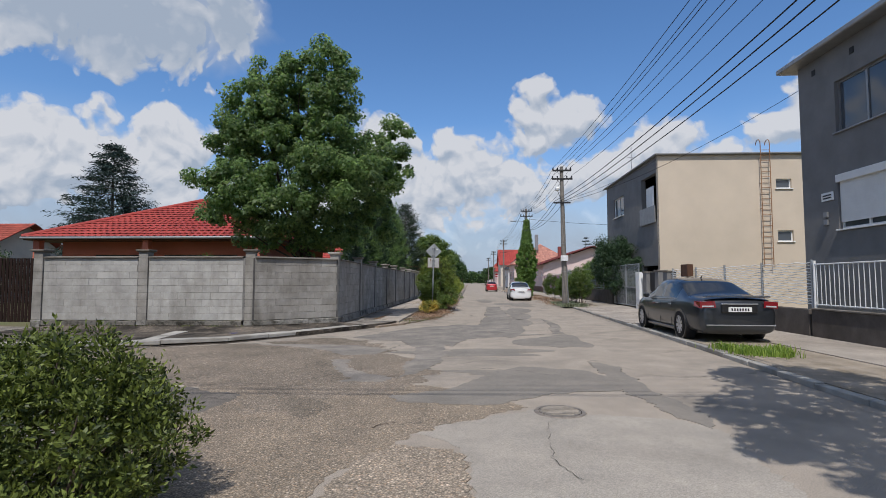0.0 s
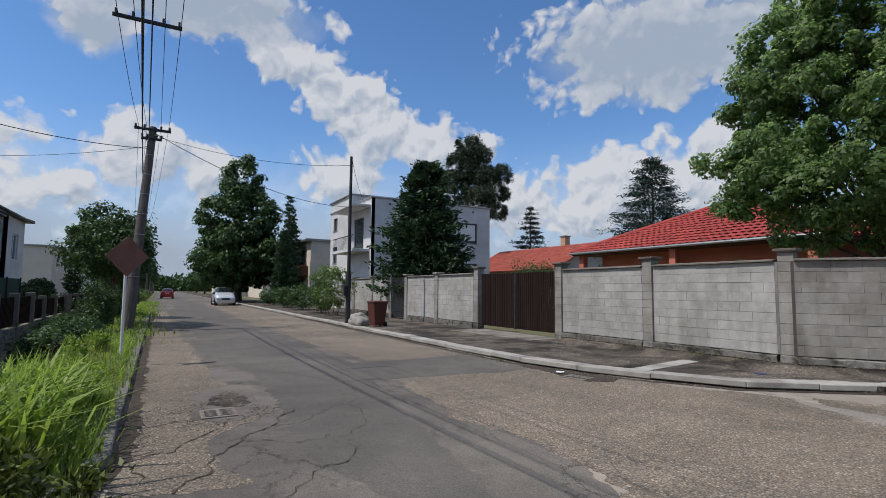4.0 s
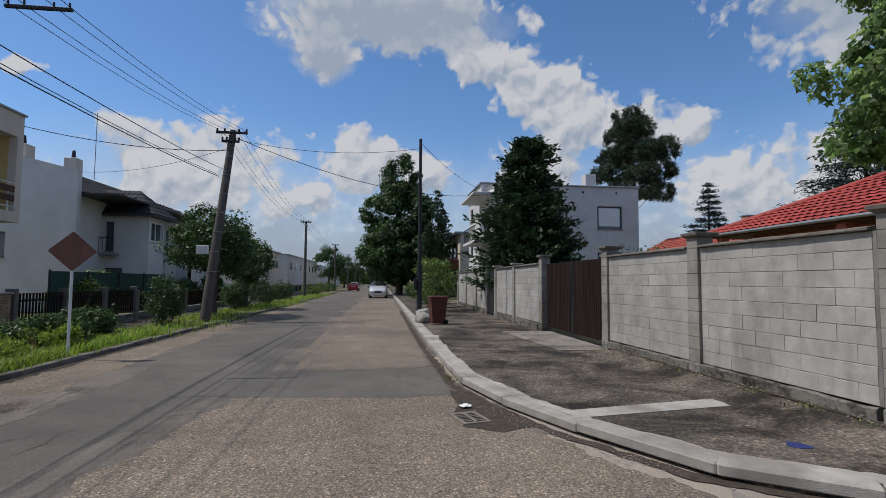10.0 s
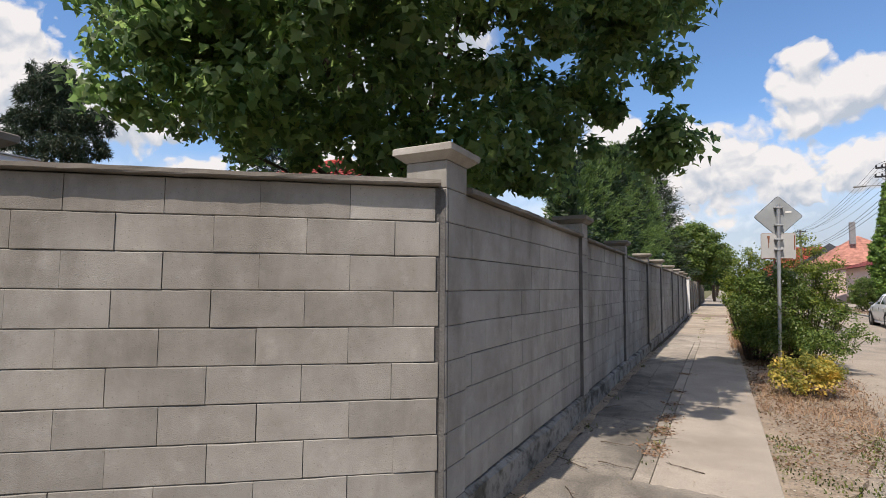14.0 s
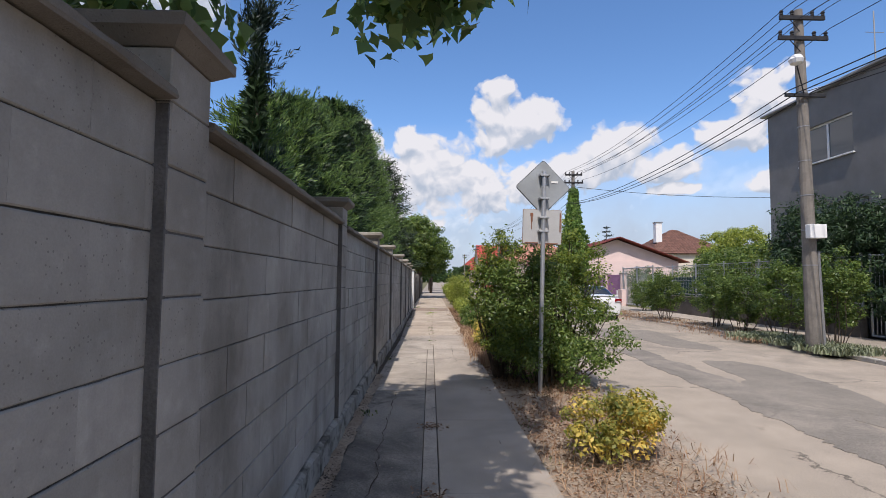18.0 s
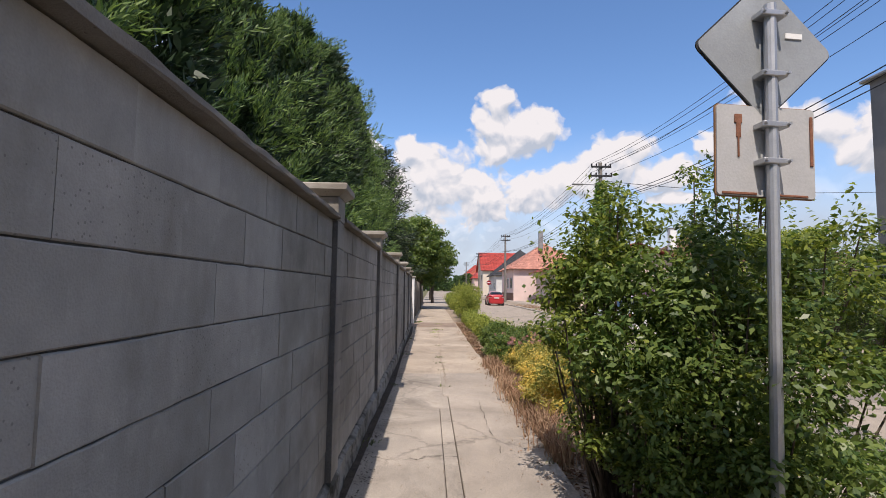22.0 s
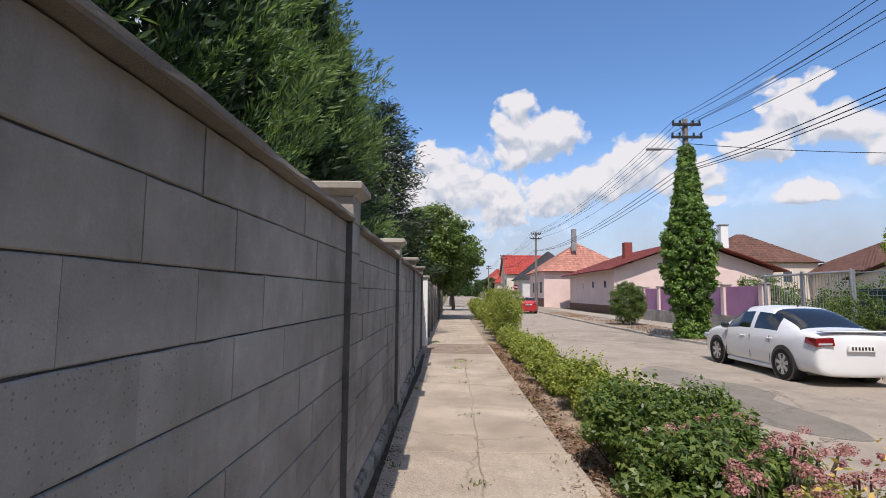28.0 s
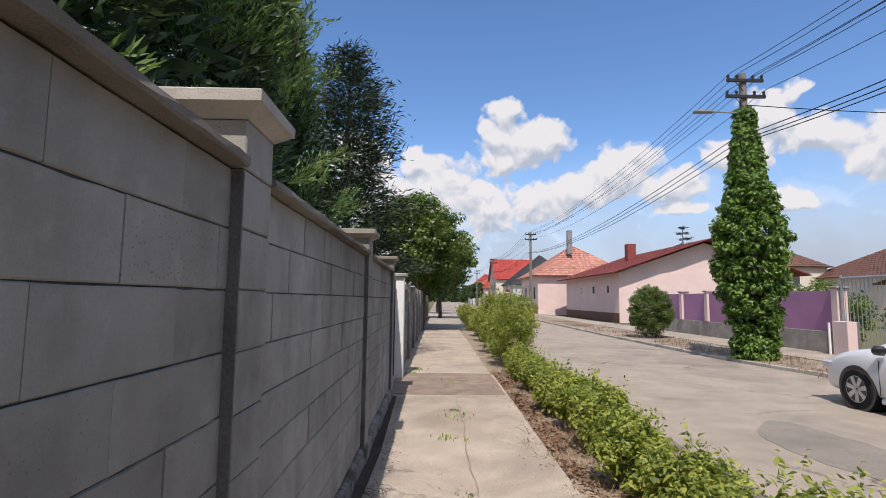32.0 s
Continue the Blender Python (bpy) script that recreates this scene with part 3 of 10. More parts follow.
        line = ramp(v.outputs["Distance"], 0.0025, 0.007, (1, 1, 1), (0, 0, 0))
        where = ramp(noise_tex(0.35, 3), 0.50, 0.58)
        both = mix(1.0, line, where, "MULTIPLY")
        k = n.new("ShaderNodeMath")
        k.operation = "MULTIPLY"
        l.new(both, k.inputs[0])
        k.inputs[1].default_value = crack
        col = mix(k.outputs[0], col, tuple(v * 0.3 for v in dark))
    if broken:
        v = n.new("ShaderNodeTexVoronoi")
        v.feature = "DISTANCE_TO_EDGE"
        v.inputs["Scale"].default_value = broken
        l.new(add.outputs[0], v.inputs["Vector"])
        line = ramp(v.outputs["Distance"], 0.004, 0.016, (0.85, 0.85, 0.85), (0, 0, 0))
        where = ramp(noise_tex(0.5, 4), 0.47, 0.56)
        dirt = ramp(noise_tex(0.9, 8, 0.7, 0.6), 0.52, 0.66, (0, 0, 0), (0.75, 0.75, 0.75))
        col = mix(mix(1.0, line, where, "MULTIPLY"), col, tuple(v * 0.3 for v in dark))
        col = mix(dirt, col, tuple(v * 0.62 for v in dark))
    l.new(col, b.inputs["Base Color"])
    bp = n.new("ShaderNodeBump")
    bp.inputs["Strength"].default_value, bp.inputs["Distance"].default_value = 0.55, 0.006
    if pebble:
        bp.invert = True
    l.new(height, bp.inputs["Height"])
    l.new(bp.outputs[0], b.inputs["Normal"])
    return m


M["asphalt"] = asphalt_material("worn_asphalt", (0.36, 0.315, 0.262), (0.235, 0.212, 0.182), 90.0, 0.9, swirl=2.4, edge=(0.50, 0.72))
M["asphalt_stain"] = asphalt_material("dark_old_patch", (0.29, 0.262, 0.228), (0.195, 0.180, 0.160), 80.0, 0.5, patch_scale=0.8, swirl=1.2, edge=(0.36, 0.62))
M["asphalt_smooth"] = asphalt_material("smooth_pale_patch", (0.385, 0.352, 0.305), (0.335, 0.303, 0.26), 110.0, 0.3, edge=(0.4, 0.66))
M["asphalt_brown"] = asphalt_material("gritty_brown_asphalt", (0.345, 0.302, 0.248), (0.285, 0.25, 0.208), 70.0, 0.7, patch_scale=0.7, pebble=60.0, edge=(0.4, 0.66))
M["asphalt_west"] = asphalt_material("old_cracked_asphalt", (0.195, 0.175, 0.152), (0.125, 0.113, 0.10), 80.0, 0.9, swirl=1.5, edge=(0.42, 0.62), broken=1.7)
M["asphalt_coarse"] = asphalt_material("coarse_asphalt", (0.29, 0.258, 0.22), (0.20, 0.18, 0.154), 60.0, 0.5, pebble=46.0, edge=(0.4, 0.65))
M["asphalt_dark"] = asphalt_material("dark_patch_asphalt", (0.15, 0.138, 0.122), (0.11, 0.102, 0.092), 80.0, 0.6, edge=(0.4, 0.66))
M["asphalt_mid"] = asphalt_material("faded_patch_asphalt", (0.255, 0.232, 0.202), (0.215, 0.197, 0.172), 80.0, 0.6, edge=(0.4, 0.66))
M["pave_asphalt"] = asphalt_material("pavement_asphalt", (0.20, 0.182, 0.16), (0.042, 0.039, 0.035), 60.0, 0.8, pebble=26.0, patch_scale=0.8, broken=2.2, swirl=1.0, edge=(0.40, 0.60))
M["pave_lane"] = asphalt_material("weathered_lane_concrete", (0.415, 0.375, 0.325), (0.285, 0.256, 0.22), 90.0, 0.6, patch_scale=0.6, broken=0.8, edge=(0.42, 0.62))
M["pave_old"] = asphalt_material("old_lane_surface", (0.285, 0.26, 0.226), (0.155, 0.142, 0.125), 80.0, 0.7, patch_scale=0.9, broken=1.6, edge=(0.42, 0.66))
M["pave_concrete"] = asphalt_material("pavement_concrete", (0.415, 0.37, 0.318), (0.30, 0.266, 0.226), 110.0, 0.5, patch_scale=0.4, edge=(0.4, 0.66))
M["pave_warm"] = asphalt_material("sandy_pavement_concrete", (0.475, 0.41, 0.335), (0.34, 0.288, 0.232), 90.0, 0.45, patch_scale=0.7, edge=(0.40, 0.66))
M["cast_iron"] = material("worn_cast_iron", (0.26, 0.225, 0.19), 0.7, 0.3, 14.0, 70.0, 0.4, metal=0.4)
M["kerb"] = material("kerb_concrete", (0.40, 0.378, 0.338), 0.92, 0.22, 4.0, 100.0, 0.6, rand=0.1, stain=0.5)
M["kerb_dark"] = material("old_kerb", (0.20, 0.185, 0.165), 0.95, 0.3, 4.0, 80.0, 0.8, rand=0.15, stain=0.5)
M["ground"] = material("grassy_ground", (0.115, 0.13, 0.05), 1.0, 0.35, 0.8, 40.0, 1.0, second=(0.15, 0.125, 0.075))
M["pit_shade"] = material("drain_pit_shade", (0.012, 0.011, 0.01), 0.95, 0.3, 9.0, 60.0, 0.3)
RUST = material("rusty_steel", (0.30, 0.16, 0.08), 0.75, 0.3, 6.0, 60.0, 0.2)
M["gutter"] = material("gutter_concrete", (0.36, 0.335, 0.30), 0.95, 0.25, 3.0, 90.0, 0.5, stain=0.4)

# ---- ground, roads and pavements; the road lies at height 0 ----
GROUND_Z = -0.03
bm = bmesh.new()
bmesh.ops.create_grid(bm, x_segments=4, y_segments=4, size=900)
ground = new("ground", mesh_of("ground", bm, M["ground"]))
ground.location.z = GROUND_Z
tagged(ground, "flat grassy ground reaching the horizon", "ground", kind="structure")

E_KERB = [(5.0, -60), (5.05, 2), (5.1, 7), (5.35, 11), (5.6, 17), (6.0, 29), (6.2, 36), (6.1, 42), (5.6, 46), (5.0, 50), (4.75, 58), (4.9, 80), (5.3, 140), (6, 420)]
N_KERB = [(-0.3, 420), (-0.5, 140), (-0.6, 60), (-0.62, 26), (-0.85, 22), (-1.6, 18.9), (-3.0, 15.9), (-4.4, 13.5), (-5.7, 11.75), (-7.0, 11.05), (-8.3, 10.55), (-9.7, 10.22), (-14, 10.15), (-60, 10.1), (-420, 10.0)]
S_KERB = [(-420, 2.6), (-60, 2.85), (-18, 2.98), (-6.2, 3.02), (-5.2, 2.7), (-4.6, 2.0), (-4.3, 0.8), (-4.2, -60)]
road = part("road", prism([(x + 0.5, y) for x, y in E_KERB] + [(x - 0.9, y + (0.6 if y < 30 else 0)) for x, y in N_KERB] + [(x, y - 0.6) if x < -6 else (x - 0.6, y) for x, y in S_KERB], -0.02, 0.0), M["asphalt"], None)
tagged(road, "worn patched pale asphalt road crossing", "road", kind="structure")


def ragged(pts, amp, step, seed):
    """The outline with small random bites along its edges."""
    rnd = random.Random(seed)
    out = []
    for (ax, ay), (bx, by) in zip(pts, pts[1:] + pts[:1]):
        L = math.hypot(bx - ax, by - ay)
        n = max(1, int(L / step)) if L < 14 else 1
        for i in range(n):
            f = i / n
            o = rnd.uniform(-amp, amp) if i else rnd.uniform(-amp, amp) * 0.3
            out.append((ax + (bx - ax) * f - (by - ay) / L * o, ay + (by - ay) * f + (bx - ax) / L * o))
    return out


def overlay(name, pts, mat, z, label, bite=0.0):
    if bite:
        pts = ragged(ragged(pts, bite, 0.7, 5), bite * 0.5, 0.25, 6)
    pts = ragged(pts, 0.05, 0.14 if not bite else 0.07, int(abs(pts[0][0] * 10)))
    return tagged(part(name, prism(pts, z - 0.012, z), mat, None), label, "road patch", kind="structure")


def wavy(cx, cy, rx, ry, seed, n=26, rough=0.22):
    rnd = random.Random(seed)
    ph = [rnd.uniform(0, 6.28) for _ in range(4)]
    out = []
    for i in range(n):
        a = 2 * math.pi * i / n
        k = 1 + rough * (math.sin(2 * a + ph[0]) + 0.7 * math.sin(3 * a + ph[1]) + 0.5 * math.sin(5 * a + ph[2])) * 0.5
        out.append((cx + rx * k * math.cos(a), cy + ry * k * math.sin(a)))
    return out


overlay("road_patch", [(-9.1, 6.95), (-6.3, 6.5), (-4.4, 6.8), (-2.6, 6.5), (-1.6, 7.4), (-2.4, 9.0), (-3.4, 10.6), (-4.9, 11.6), (-6.2, 11.0), (-7.6, 10.4), (-9.0, 9.9)], M["asphalt_coarse"], 0.006, "coarse grey aggregate asphalt patch in the crossing", 0.16)
M["asphalt_worn"] = asphalt_material("half_worn_asphalt", (0.29, 0.258, 0.22), (0.21, 0.189, 0.16), 70.0, 0.5, pebble=50.0, swirl=1.6)
overlay("road_patch", [(-6.8, 7.0), (-4.2, 6.75), (-2.8, 6.3), (-1.6, 5.0), (-0.5, 7.0), (-0.9, 9.4), (-2.0, 11.4), (-3.6, 13.0), (-4.6, 12.2), (-4.0, 9.0), (-5.0, 7.0)], M["asphalt_worn"], 0.0045, "worn rough road surface round the coarse patch", 0.5)
M["asphalt_grit"] = asphalt_material("gritty_asphalt", (0.385, 0.34, 0.285), (0.32, 0.285, 0.24), 60.0, 0.5, pebble=52.0)
overlay("road_patch", [(-3.6, 7.0), (-1.0, 7.05), (0.3, 6.6), (0.9, 5.7), (0.4, 5.2), (-0.3, 4.6), (-0.5, 4.25), (-0.9, 3.4), (-0.9, 1.5), (-4.0, 1.5)], M["asphalt_brown"], 0.0035, "gritty brownish asphalt in the crossing", 0.10)
overlay("road_patch", [(-0.29, 4.53), (-0.03, 4.9), (0.4, 5.15), (0.95, 5.61), (1.56, 5.39), (2.5, 5.21), (2.8, 4.86), (2.6, 3.4), (2.2, 1.5), (0.26, 1.5), (0.25, 3.09), (0.23, 3.77), (0.06, 4.2)], M["asphalt_smooth"], 0.0045, "smooth pale patch round the manhole", 0.05)
overlay("road_patch", [(-0.9, 2.2), (-0.85, 3.0), (-0.82, 3.35), (-0.7, 3.83), (-0.47, 4.2), (0.06, 4.09), (0.23, 3.77), (0.25, 3.09), (0.25, 2.2)], M["asphalt_grit"], 0.0085, "coarse aggregate patch in the road", 0.05)
for k, pts in enumerate((
        [(-5.6, 11.75), (-4.9, 11.62), (-3.6, 11.5), (-2.6, 11.45), (-1.9, 11.1), (-1.6, 10.5), (-1.75, 9.95), (-2.3, 9.8), (-2.8, 10.4), (-3.5, 10.95), (-4.6, 11.35)],
        [(-2.75, 9.1), (-2.1, 9.3), (-1.95, 8.4), (-1.5, 7.8), (-1.0, 7.5), (-1.1, 7.15), (-2.1, 7.15), (-2.4, 7.8)],
        [(-1.6, 12.5), (-0.9, 13.6), (-0.55, 12.9), (-0.4, 11.2), (-0.3, 9.4), (-0.45, 8.4), (-0.85, 7.5), (-0.95, 8.6), (-0.85, 9.9), (-1.0, 11.0), (-1.35, 11.9)],
        [(-2.9, 13.1), (-1.6, 15.8), (-0.1, 17.4), (0.5, 17.2), (0.9, 14.2), (2.4, 14.3), (0.2, 12.9), (-0.2, 11.4), (-0.9, 12.3), (-2.2, 12.5)],
        [(0.55, 17.0), (0.9, 21.2), (1.2, 30.0), (1.9, 30.0), (1.9, 21.6), (1.4, 15.3), (0.85, 14.0)],
        [(3.1, 20.2), (3.25, 17.8), (2.95, 14.5), (2.65, 14.4), (2.95, 17.1)],
        [(-0.03, 6.66), (0.48, 7.76), (1.11, 8.62), (1.95, 8.38), (2.45, 7.74), (2.35, 6.8), (1.19, 6.37), (0.55, 5.8), (0.0, 5.83), (-0.71, 5.88), (-0.83, 6.18)],
        [(2.42, 9.3), (2.3, 6.8), (2.5, 5.4), (2.7, 4.9), (2.95, 5.5), (2.8, 6.6), (2.85, 8.7)])):
    overlay("road_patch", pts, M["asphalt_stain" if k < 6 else "asphalt_mid"], 0.0052 + 0.0004 * k, "dark tar-stained patch on the worn road", 0.09)
for k, (x, y, rx, ry) in enumerate([(0.4, 10.4, 1.6, 0.5), (2.4, 12.6, 0.7, 1.6), (1.7, 17.5, 0.6, 3.0), (2.5, 24.5, 0.7, 3.6), (1.2, 8.0, 1.5, 0.3), (3.2, 33.0, 0.9, 3.0), (1.4, 39.0, 0.8, 2.4)]):
    overlay("road_patch", wavy(x, y, rx, ry, 20 + k, 60, 0.6), M["asphalt_mid"], 0.004, "faded tar repair patch on the worn road")
WEST = [(-420, 2.5), (-60, 2.8), (-18, 2.94), (-6.2, 2.98), (-4.2, 3.0), (-3.3, 3.6), (-2.9, 4.8), (-2.8, 6.1), (-4.2, 6.75), (-5.6, 6.9), (-5.8, 8.6), (-6.1, 10.0), (-7.2, 10.9), (-8.3, 10.55), (-9.7, 10.22), (-14, 10.15), (-60, 10.1), (-420, 10.0)]
overlay("road_side", WEST, M["asphalt_west"], 0.004, "old cracked grey asphalt of the side road", 0.12)
overlay("road_patch", [(-60, 4.4), (-30, 4.5), (-14, 4.4), (-10.5, 4.9), (-7.5, 4.8), (-5.6, 4.6), (-4.2, 5.0), (-3.4, 5.5), (-5.2, 5.9), (-7.4, 6.2), (-9.3, 6.7), (-11, 7.1), (-14, 6.8), (-30, 6.7), (-60, 6.6)], M["asphalt_dark"], 0.005, "darker smooth asphalt band along the road")
overlay("road_patch", [(-11.0, 5.3), (-11.1, 6.6), (-11.3, 9.2), (-11.2, 10.05), (-9.5, 10.1), (-9.55, 8.8), (-9.25, 6.9), (-9.2, 6.1)], M["asphalt_dark"], 0.0075, "dark trench repair across the side road", 0.06)
overlay("road_patch", [(-60, 7.3), (-30, 7.1), (-14, 7.2), (-11.3, 7.4), (-11.5, 9.9), (-14, 10.0), (-60, 9.95)], M["asphalt_coarse"], 0.0056, "coarse brownish asphalt of the side road", 0.1)
overlay("road_patch", [(-40, 2.95), (-6.0, 3.0), (-5.2, 3.2), (-5.15, 4.1), (-6.0, 3.85), (-6.7, 3.95), (-7.3, 4.45), (-9.1, 4.45), (-11.8, 4.2), (-25, 3.9), (-40, 3.8)], M["asphalt_coarse"], 0.0062, "gritty broken asphalt along the verge kerb", 0.12)
overlay("road_patch", [(-10.1, 6.9), (-9.6, 7.0), (-9.15, 6.8), (-9.0, 8.2), (-8.9, 9.2), (-9.05, 9.95), (-9.8, 10.0), (-10.6, 9.98), (-10.2, 9.0), (-10.3, 8.0)], M["asphalt_dark"], 0.007, "dark strip of newer asphalt across the road")
for k, (hollow, mat) in enumerate((([(-9.9, 4.62), (-9.5, 4.1), (-9.0, 3.75), (-8.2, 3.8), (-7.6, 3.7), (-7.2, 4.1), (-7.5, 4.6), (-8.05, 4.85), (-9.1, 4.68)], "asphalt_west"), ([(-9.3, 4.3), (-8.9, 4.02), (-8.3, 3.95), (-8.0, 4.3), (-8.2, 4.55), (-8.8, 4.5)], "pave_asphalt"))):
    overlay("road_patch", hollow, M[mat], 0.0082 + 0.001 * k, "broken earthy hollow beside the drain", 0.12)

# raised pavements
PAVE = 0.12
NW_FIELD = [(-420, 10.25), (-60, 10.35), (-14, 10.4), (-9.7, 10.45), (-8.2, 10.8), (-6.9, 11.3), (-5.55, 12.0), (-4.2, 13.75), (-2.9, 16.0), (-2.4, 17.3), (-2.4, 17.4), (-4.3, 17.4), (-4.4, 15.6), (-6.2, 14.4), (-12.4, 14.3), (-420, 14.3)]
pav = part("pavement_side", prism(NW_FIELD, -0.02, PAVE), M["pave_asphalt"], None)
tagged(pav, "dark cracked asphalt pavement along the block wall", "pavement", kind="structure")

# concrete slabs of the pavement by the wall, in two strips with a joint between
walkway = base("pavement_walk", label="pale cracked concrete pavement slabs beside the block wall", category="pavement", kind="structure")
rnd = random.Random(8)
y = 17.4
while y < 31.0:
    d = rnd.uniform(1.9, 2.3)
    lift = rnd.uniform(-0.004, 0.006)
    part("slab", block(-3.15 if y < 29.5 else -3.222, -2.27, y + 0.002, y + d - 0.002, -0.02, PAVE + lift, 0.006), M["pave_concrete"], walkway)
    y += d
whole = y
y = 17.4
while y < whole - 0.3:
    d = min(rnd.uniform(3.6, 5.2), whole - y)
    part("slab", block(-4.32, -3.29 if y < 28.0 else -3.23, y + 0.003, y + d - 0.003, -0.02, PAVE + rnd.uniform(-0.006, 0.004), 0.008), M["pave_lane"] if y > 23.5 else M["pave_old"], walkway)
    y += d
y = whole
while y < 62:
    d = min(rnd.uniform(2.6, 4.4), 62 - y)
    part("slab", block(-4.32, -2.27 + rnd.uniform(-0.03, 0.03), y + 0.003, y + d - 0.003, -0.02, PAVE + rnd.uniform(-0.005, 0.005), 0.008), M["pave_warm"], walkway)
    y += d
part("joint_bed", block(-3.31, -3.13, 17.4, whole, -0.02, PAVE - 0.02), M["dark_soil"], walkway, "dirt-filled joint between the slabs")
part("joint_strip", block(-3.283, -3.158, 17.4, whole, -0.02, PAVE - 0.006, 0.004), M["pave_lane"], walkway, "narrow recessed concrete joint")
part("slab", block(-4.4, -1.0, 62.0, 420, -0.02, PAVE), M["pave_concrete"], walkway)
part("paving", block(-4.28, -2.3, 43.2, 45.6, PAVE - 0.01, PAVE + 0.016, 0.01), material("brown_paving", (0.31, 0.24, 0.19), 0.95, 0.25, 3.0, 60.0, 0.6, second=(0.20, 0.155, 0.12)), walkway, "brown dusty paving across the drive")
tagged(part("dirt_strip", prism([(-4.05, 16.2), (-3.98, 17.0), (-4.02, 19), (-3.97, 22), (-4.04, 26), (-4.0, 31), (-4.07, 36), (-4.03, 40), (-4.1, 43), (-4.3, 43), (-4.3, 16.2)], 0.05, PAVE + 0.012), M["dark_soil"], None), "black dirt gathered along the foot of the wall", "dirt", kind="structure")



def crack(name, x, y0, y1, z, wander, width, seed, owner, mat="dark_soil"):
    """A thin wandering ribbon of dirt in a crack."""
    rnd = random.Random(seed)
    bm = bmesh.new()
    rows_v, off, yy = [], 0.0, y0
    while yy < y1:
        off = off * 0.93 + rnd.uniform(-1, 1) * wander
        w = width * rnd.uniform(0.25, 1.3)
        rows_v.append((bm.verts.new((x + off - w, yy, z)), bm.verts.new((x + off + w, yy + rnd.uniform(-0.01, 0.01), z))))
        yy += rnd.uniform(0.04, 0.11)
    for p, q in zip(rows_v, rows_v[1:]):
        bm.faces.new((p[0], p[1], q[1], q[0]))
    return part(name, bm, M[mat], owner)


for x, y0, y1, wander, wd, sd in ((-3.14, 30.8, 46.0, 0.03, 0.011, 1), (-3.7, 20.5, 24.5, 0.05, 0.008, 3), (-2.75, 27.2, 29.5, 0.04, 0.004, 5)):
    crack("crack", x, y0, y1, PAVE + 0.0095, wander * 0.45, wd * 0.6, sd, walkway, "soil" if y0 > 30 else "dark_soil")
# verge between walkway and road
verge = part("verge", prism(ragged([(-2.75, 16.0), (-2.15, 17.0), (-1.75, 18.2), (-1.45, 19.2), (-1.2, 20.2), (-0.98, 21.2), (-0.86, 22.4), (-0.75, 26), (-0.76, 60), (-0.7, 140), (-0.6, 420), (-2.35, 420), (-2.35, 17.4), (-2.5, 17.0), (-2.95, 16.1)], 0.05, 0.2, 5), -0.02, 0.055), M["soil"], None)
tagged(verge, "bare dry soil verge with leaf litter", "verge", kind="structure")
s_verge = part("verge", prism([(-420, 2.45), (-60, 2.7), (-6.2, 2.88), (-5.2, 2.5), (-4.75, 1.9), (-4.45, 0.8), (-4.4, -0.6), (-12, 0.95), (-60, 0.9), (-420, 0.8)], -0.02, 0.08), M["ground"], None)
tagged(s_verge, "grassy verge along the side road", "verge", kind="structure")
part_s = part("pavement_south", prism([(-420, -1.4), (-4.4, -1.2), (-4.4, -0.62), (-12, 0.95), (-60, 0.9), (-420, 0.8)], -0.02, 0.07), M["pave_asphalt"], None)
tagged(part_s, "asphalt footpath beside the gardens", "pavement", kind="structure")
e_off = [(x + 0.16, y) for x, y in E_KERB]
e_verge = part("verge", prism(e_off + [(9.6, 420), (9.3, 60), (9.2, -60)], -0.02, 0.09), M["sand"], None)
tagged(e_verge, "dusty soil verge along the street", "verge", kind="structure")
e_walk = part("pavement_east", prism([(7.2, -60), (7.2, 20), (7.0, 27), (6.6, 27.6), (6.6, 28.4), (7.6, 29), (7.6, 44), (7.3, 48), (7.2, 60), (7.2, 420), (9.3, 420), (9.22, 60), (9.2, -60)], 0.0, 0.11), M["pave_concrete"], None)
tagged(e_walk, "pale concrete footpath beside the front gardens", "pavement", kind="structure")
drive = part("pavement_drive", prism([(5.62, 17.5), (6.0, 27.4), (7.3, 27.6), (7.3, 17.2), (6.0, 17.0)], 0.0, 0.105), M["pave_concrete"], None)
tagged(drive, "pale concrete driveway crossing", "pavement", kind="structure")


# kerb stones
def kerb_line(name, pts, width, top, mat, label, step=1.0, limit=None, inside=1):
    owner = base(name, label=label, category="kerb", kind="structure")
    rnd = random.Random(len(pts) * 7 + 1)
    me = mesh_of("kerb_stone", block(0.004, step - 0.004, -width / 2, width / 2, -0.1, 0, 0.012), mat)
    for (ax, ay), (bx, by) in zip(pts, pts[1:]):
        L = math.hypot(bx - ax, by - ay)
        n = max(1, round(L / step))
        a = math.atan2(by - ay, bx - ax)
        nx, ny = -math.sin(a) * inside * width / 2, math.cos(a) * inside * width / 2
        for i in range(n):
            f = i / n
            piece("kerb_stone", me, owner, (ax + (bx - ax) * f + nx, ay + (by - ay) * f + ny, top + rnd.uniform(-0.012, 0.008)),
                  (rnd.uniform(-0.02, 0.02), rnd.uniform(-0.006, 0.006), a + rnd.uniform(-0.012, 0.012)), (L / n / step, 1, 1))
    return owner


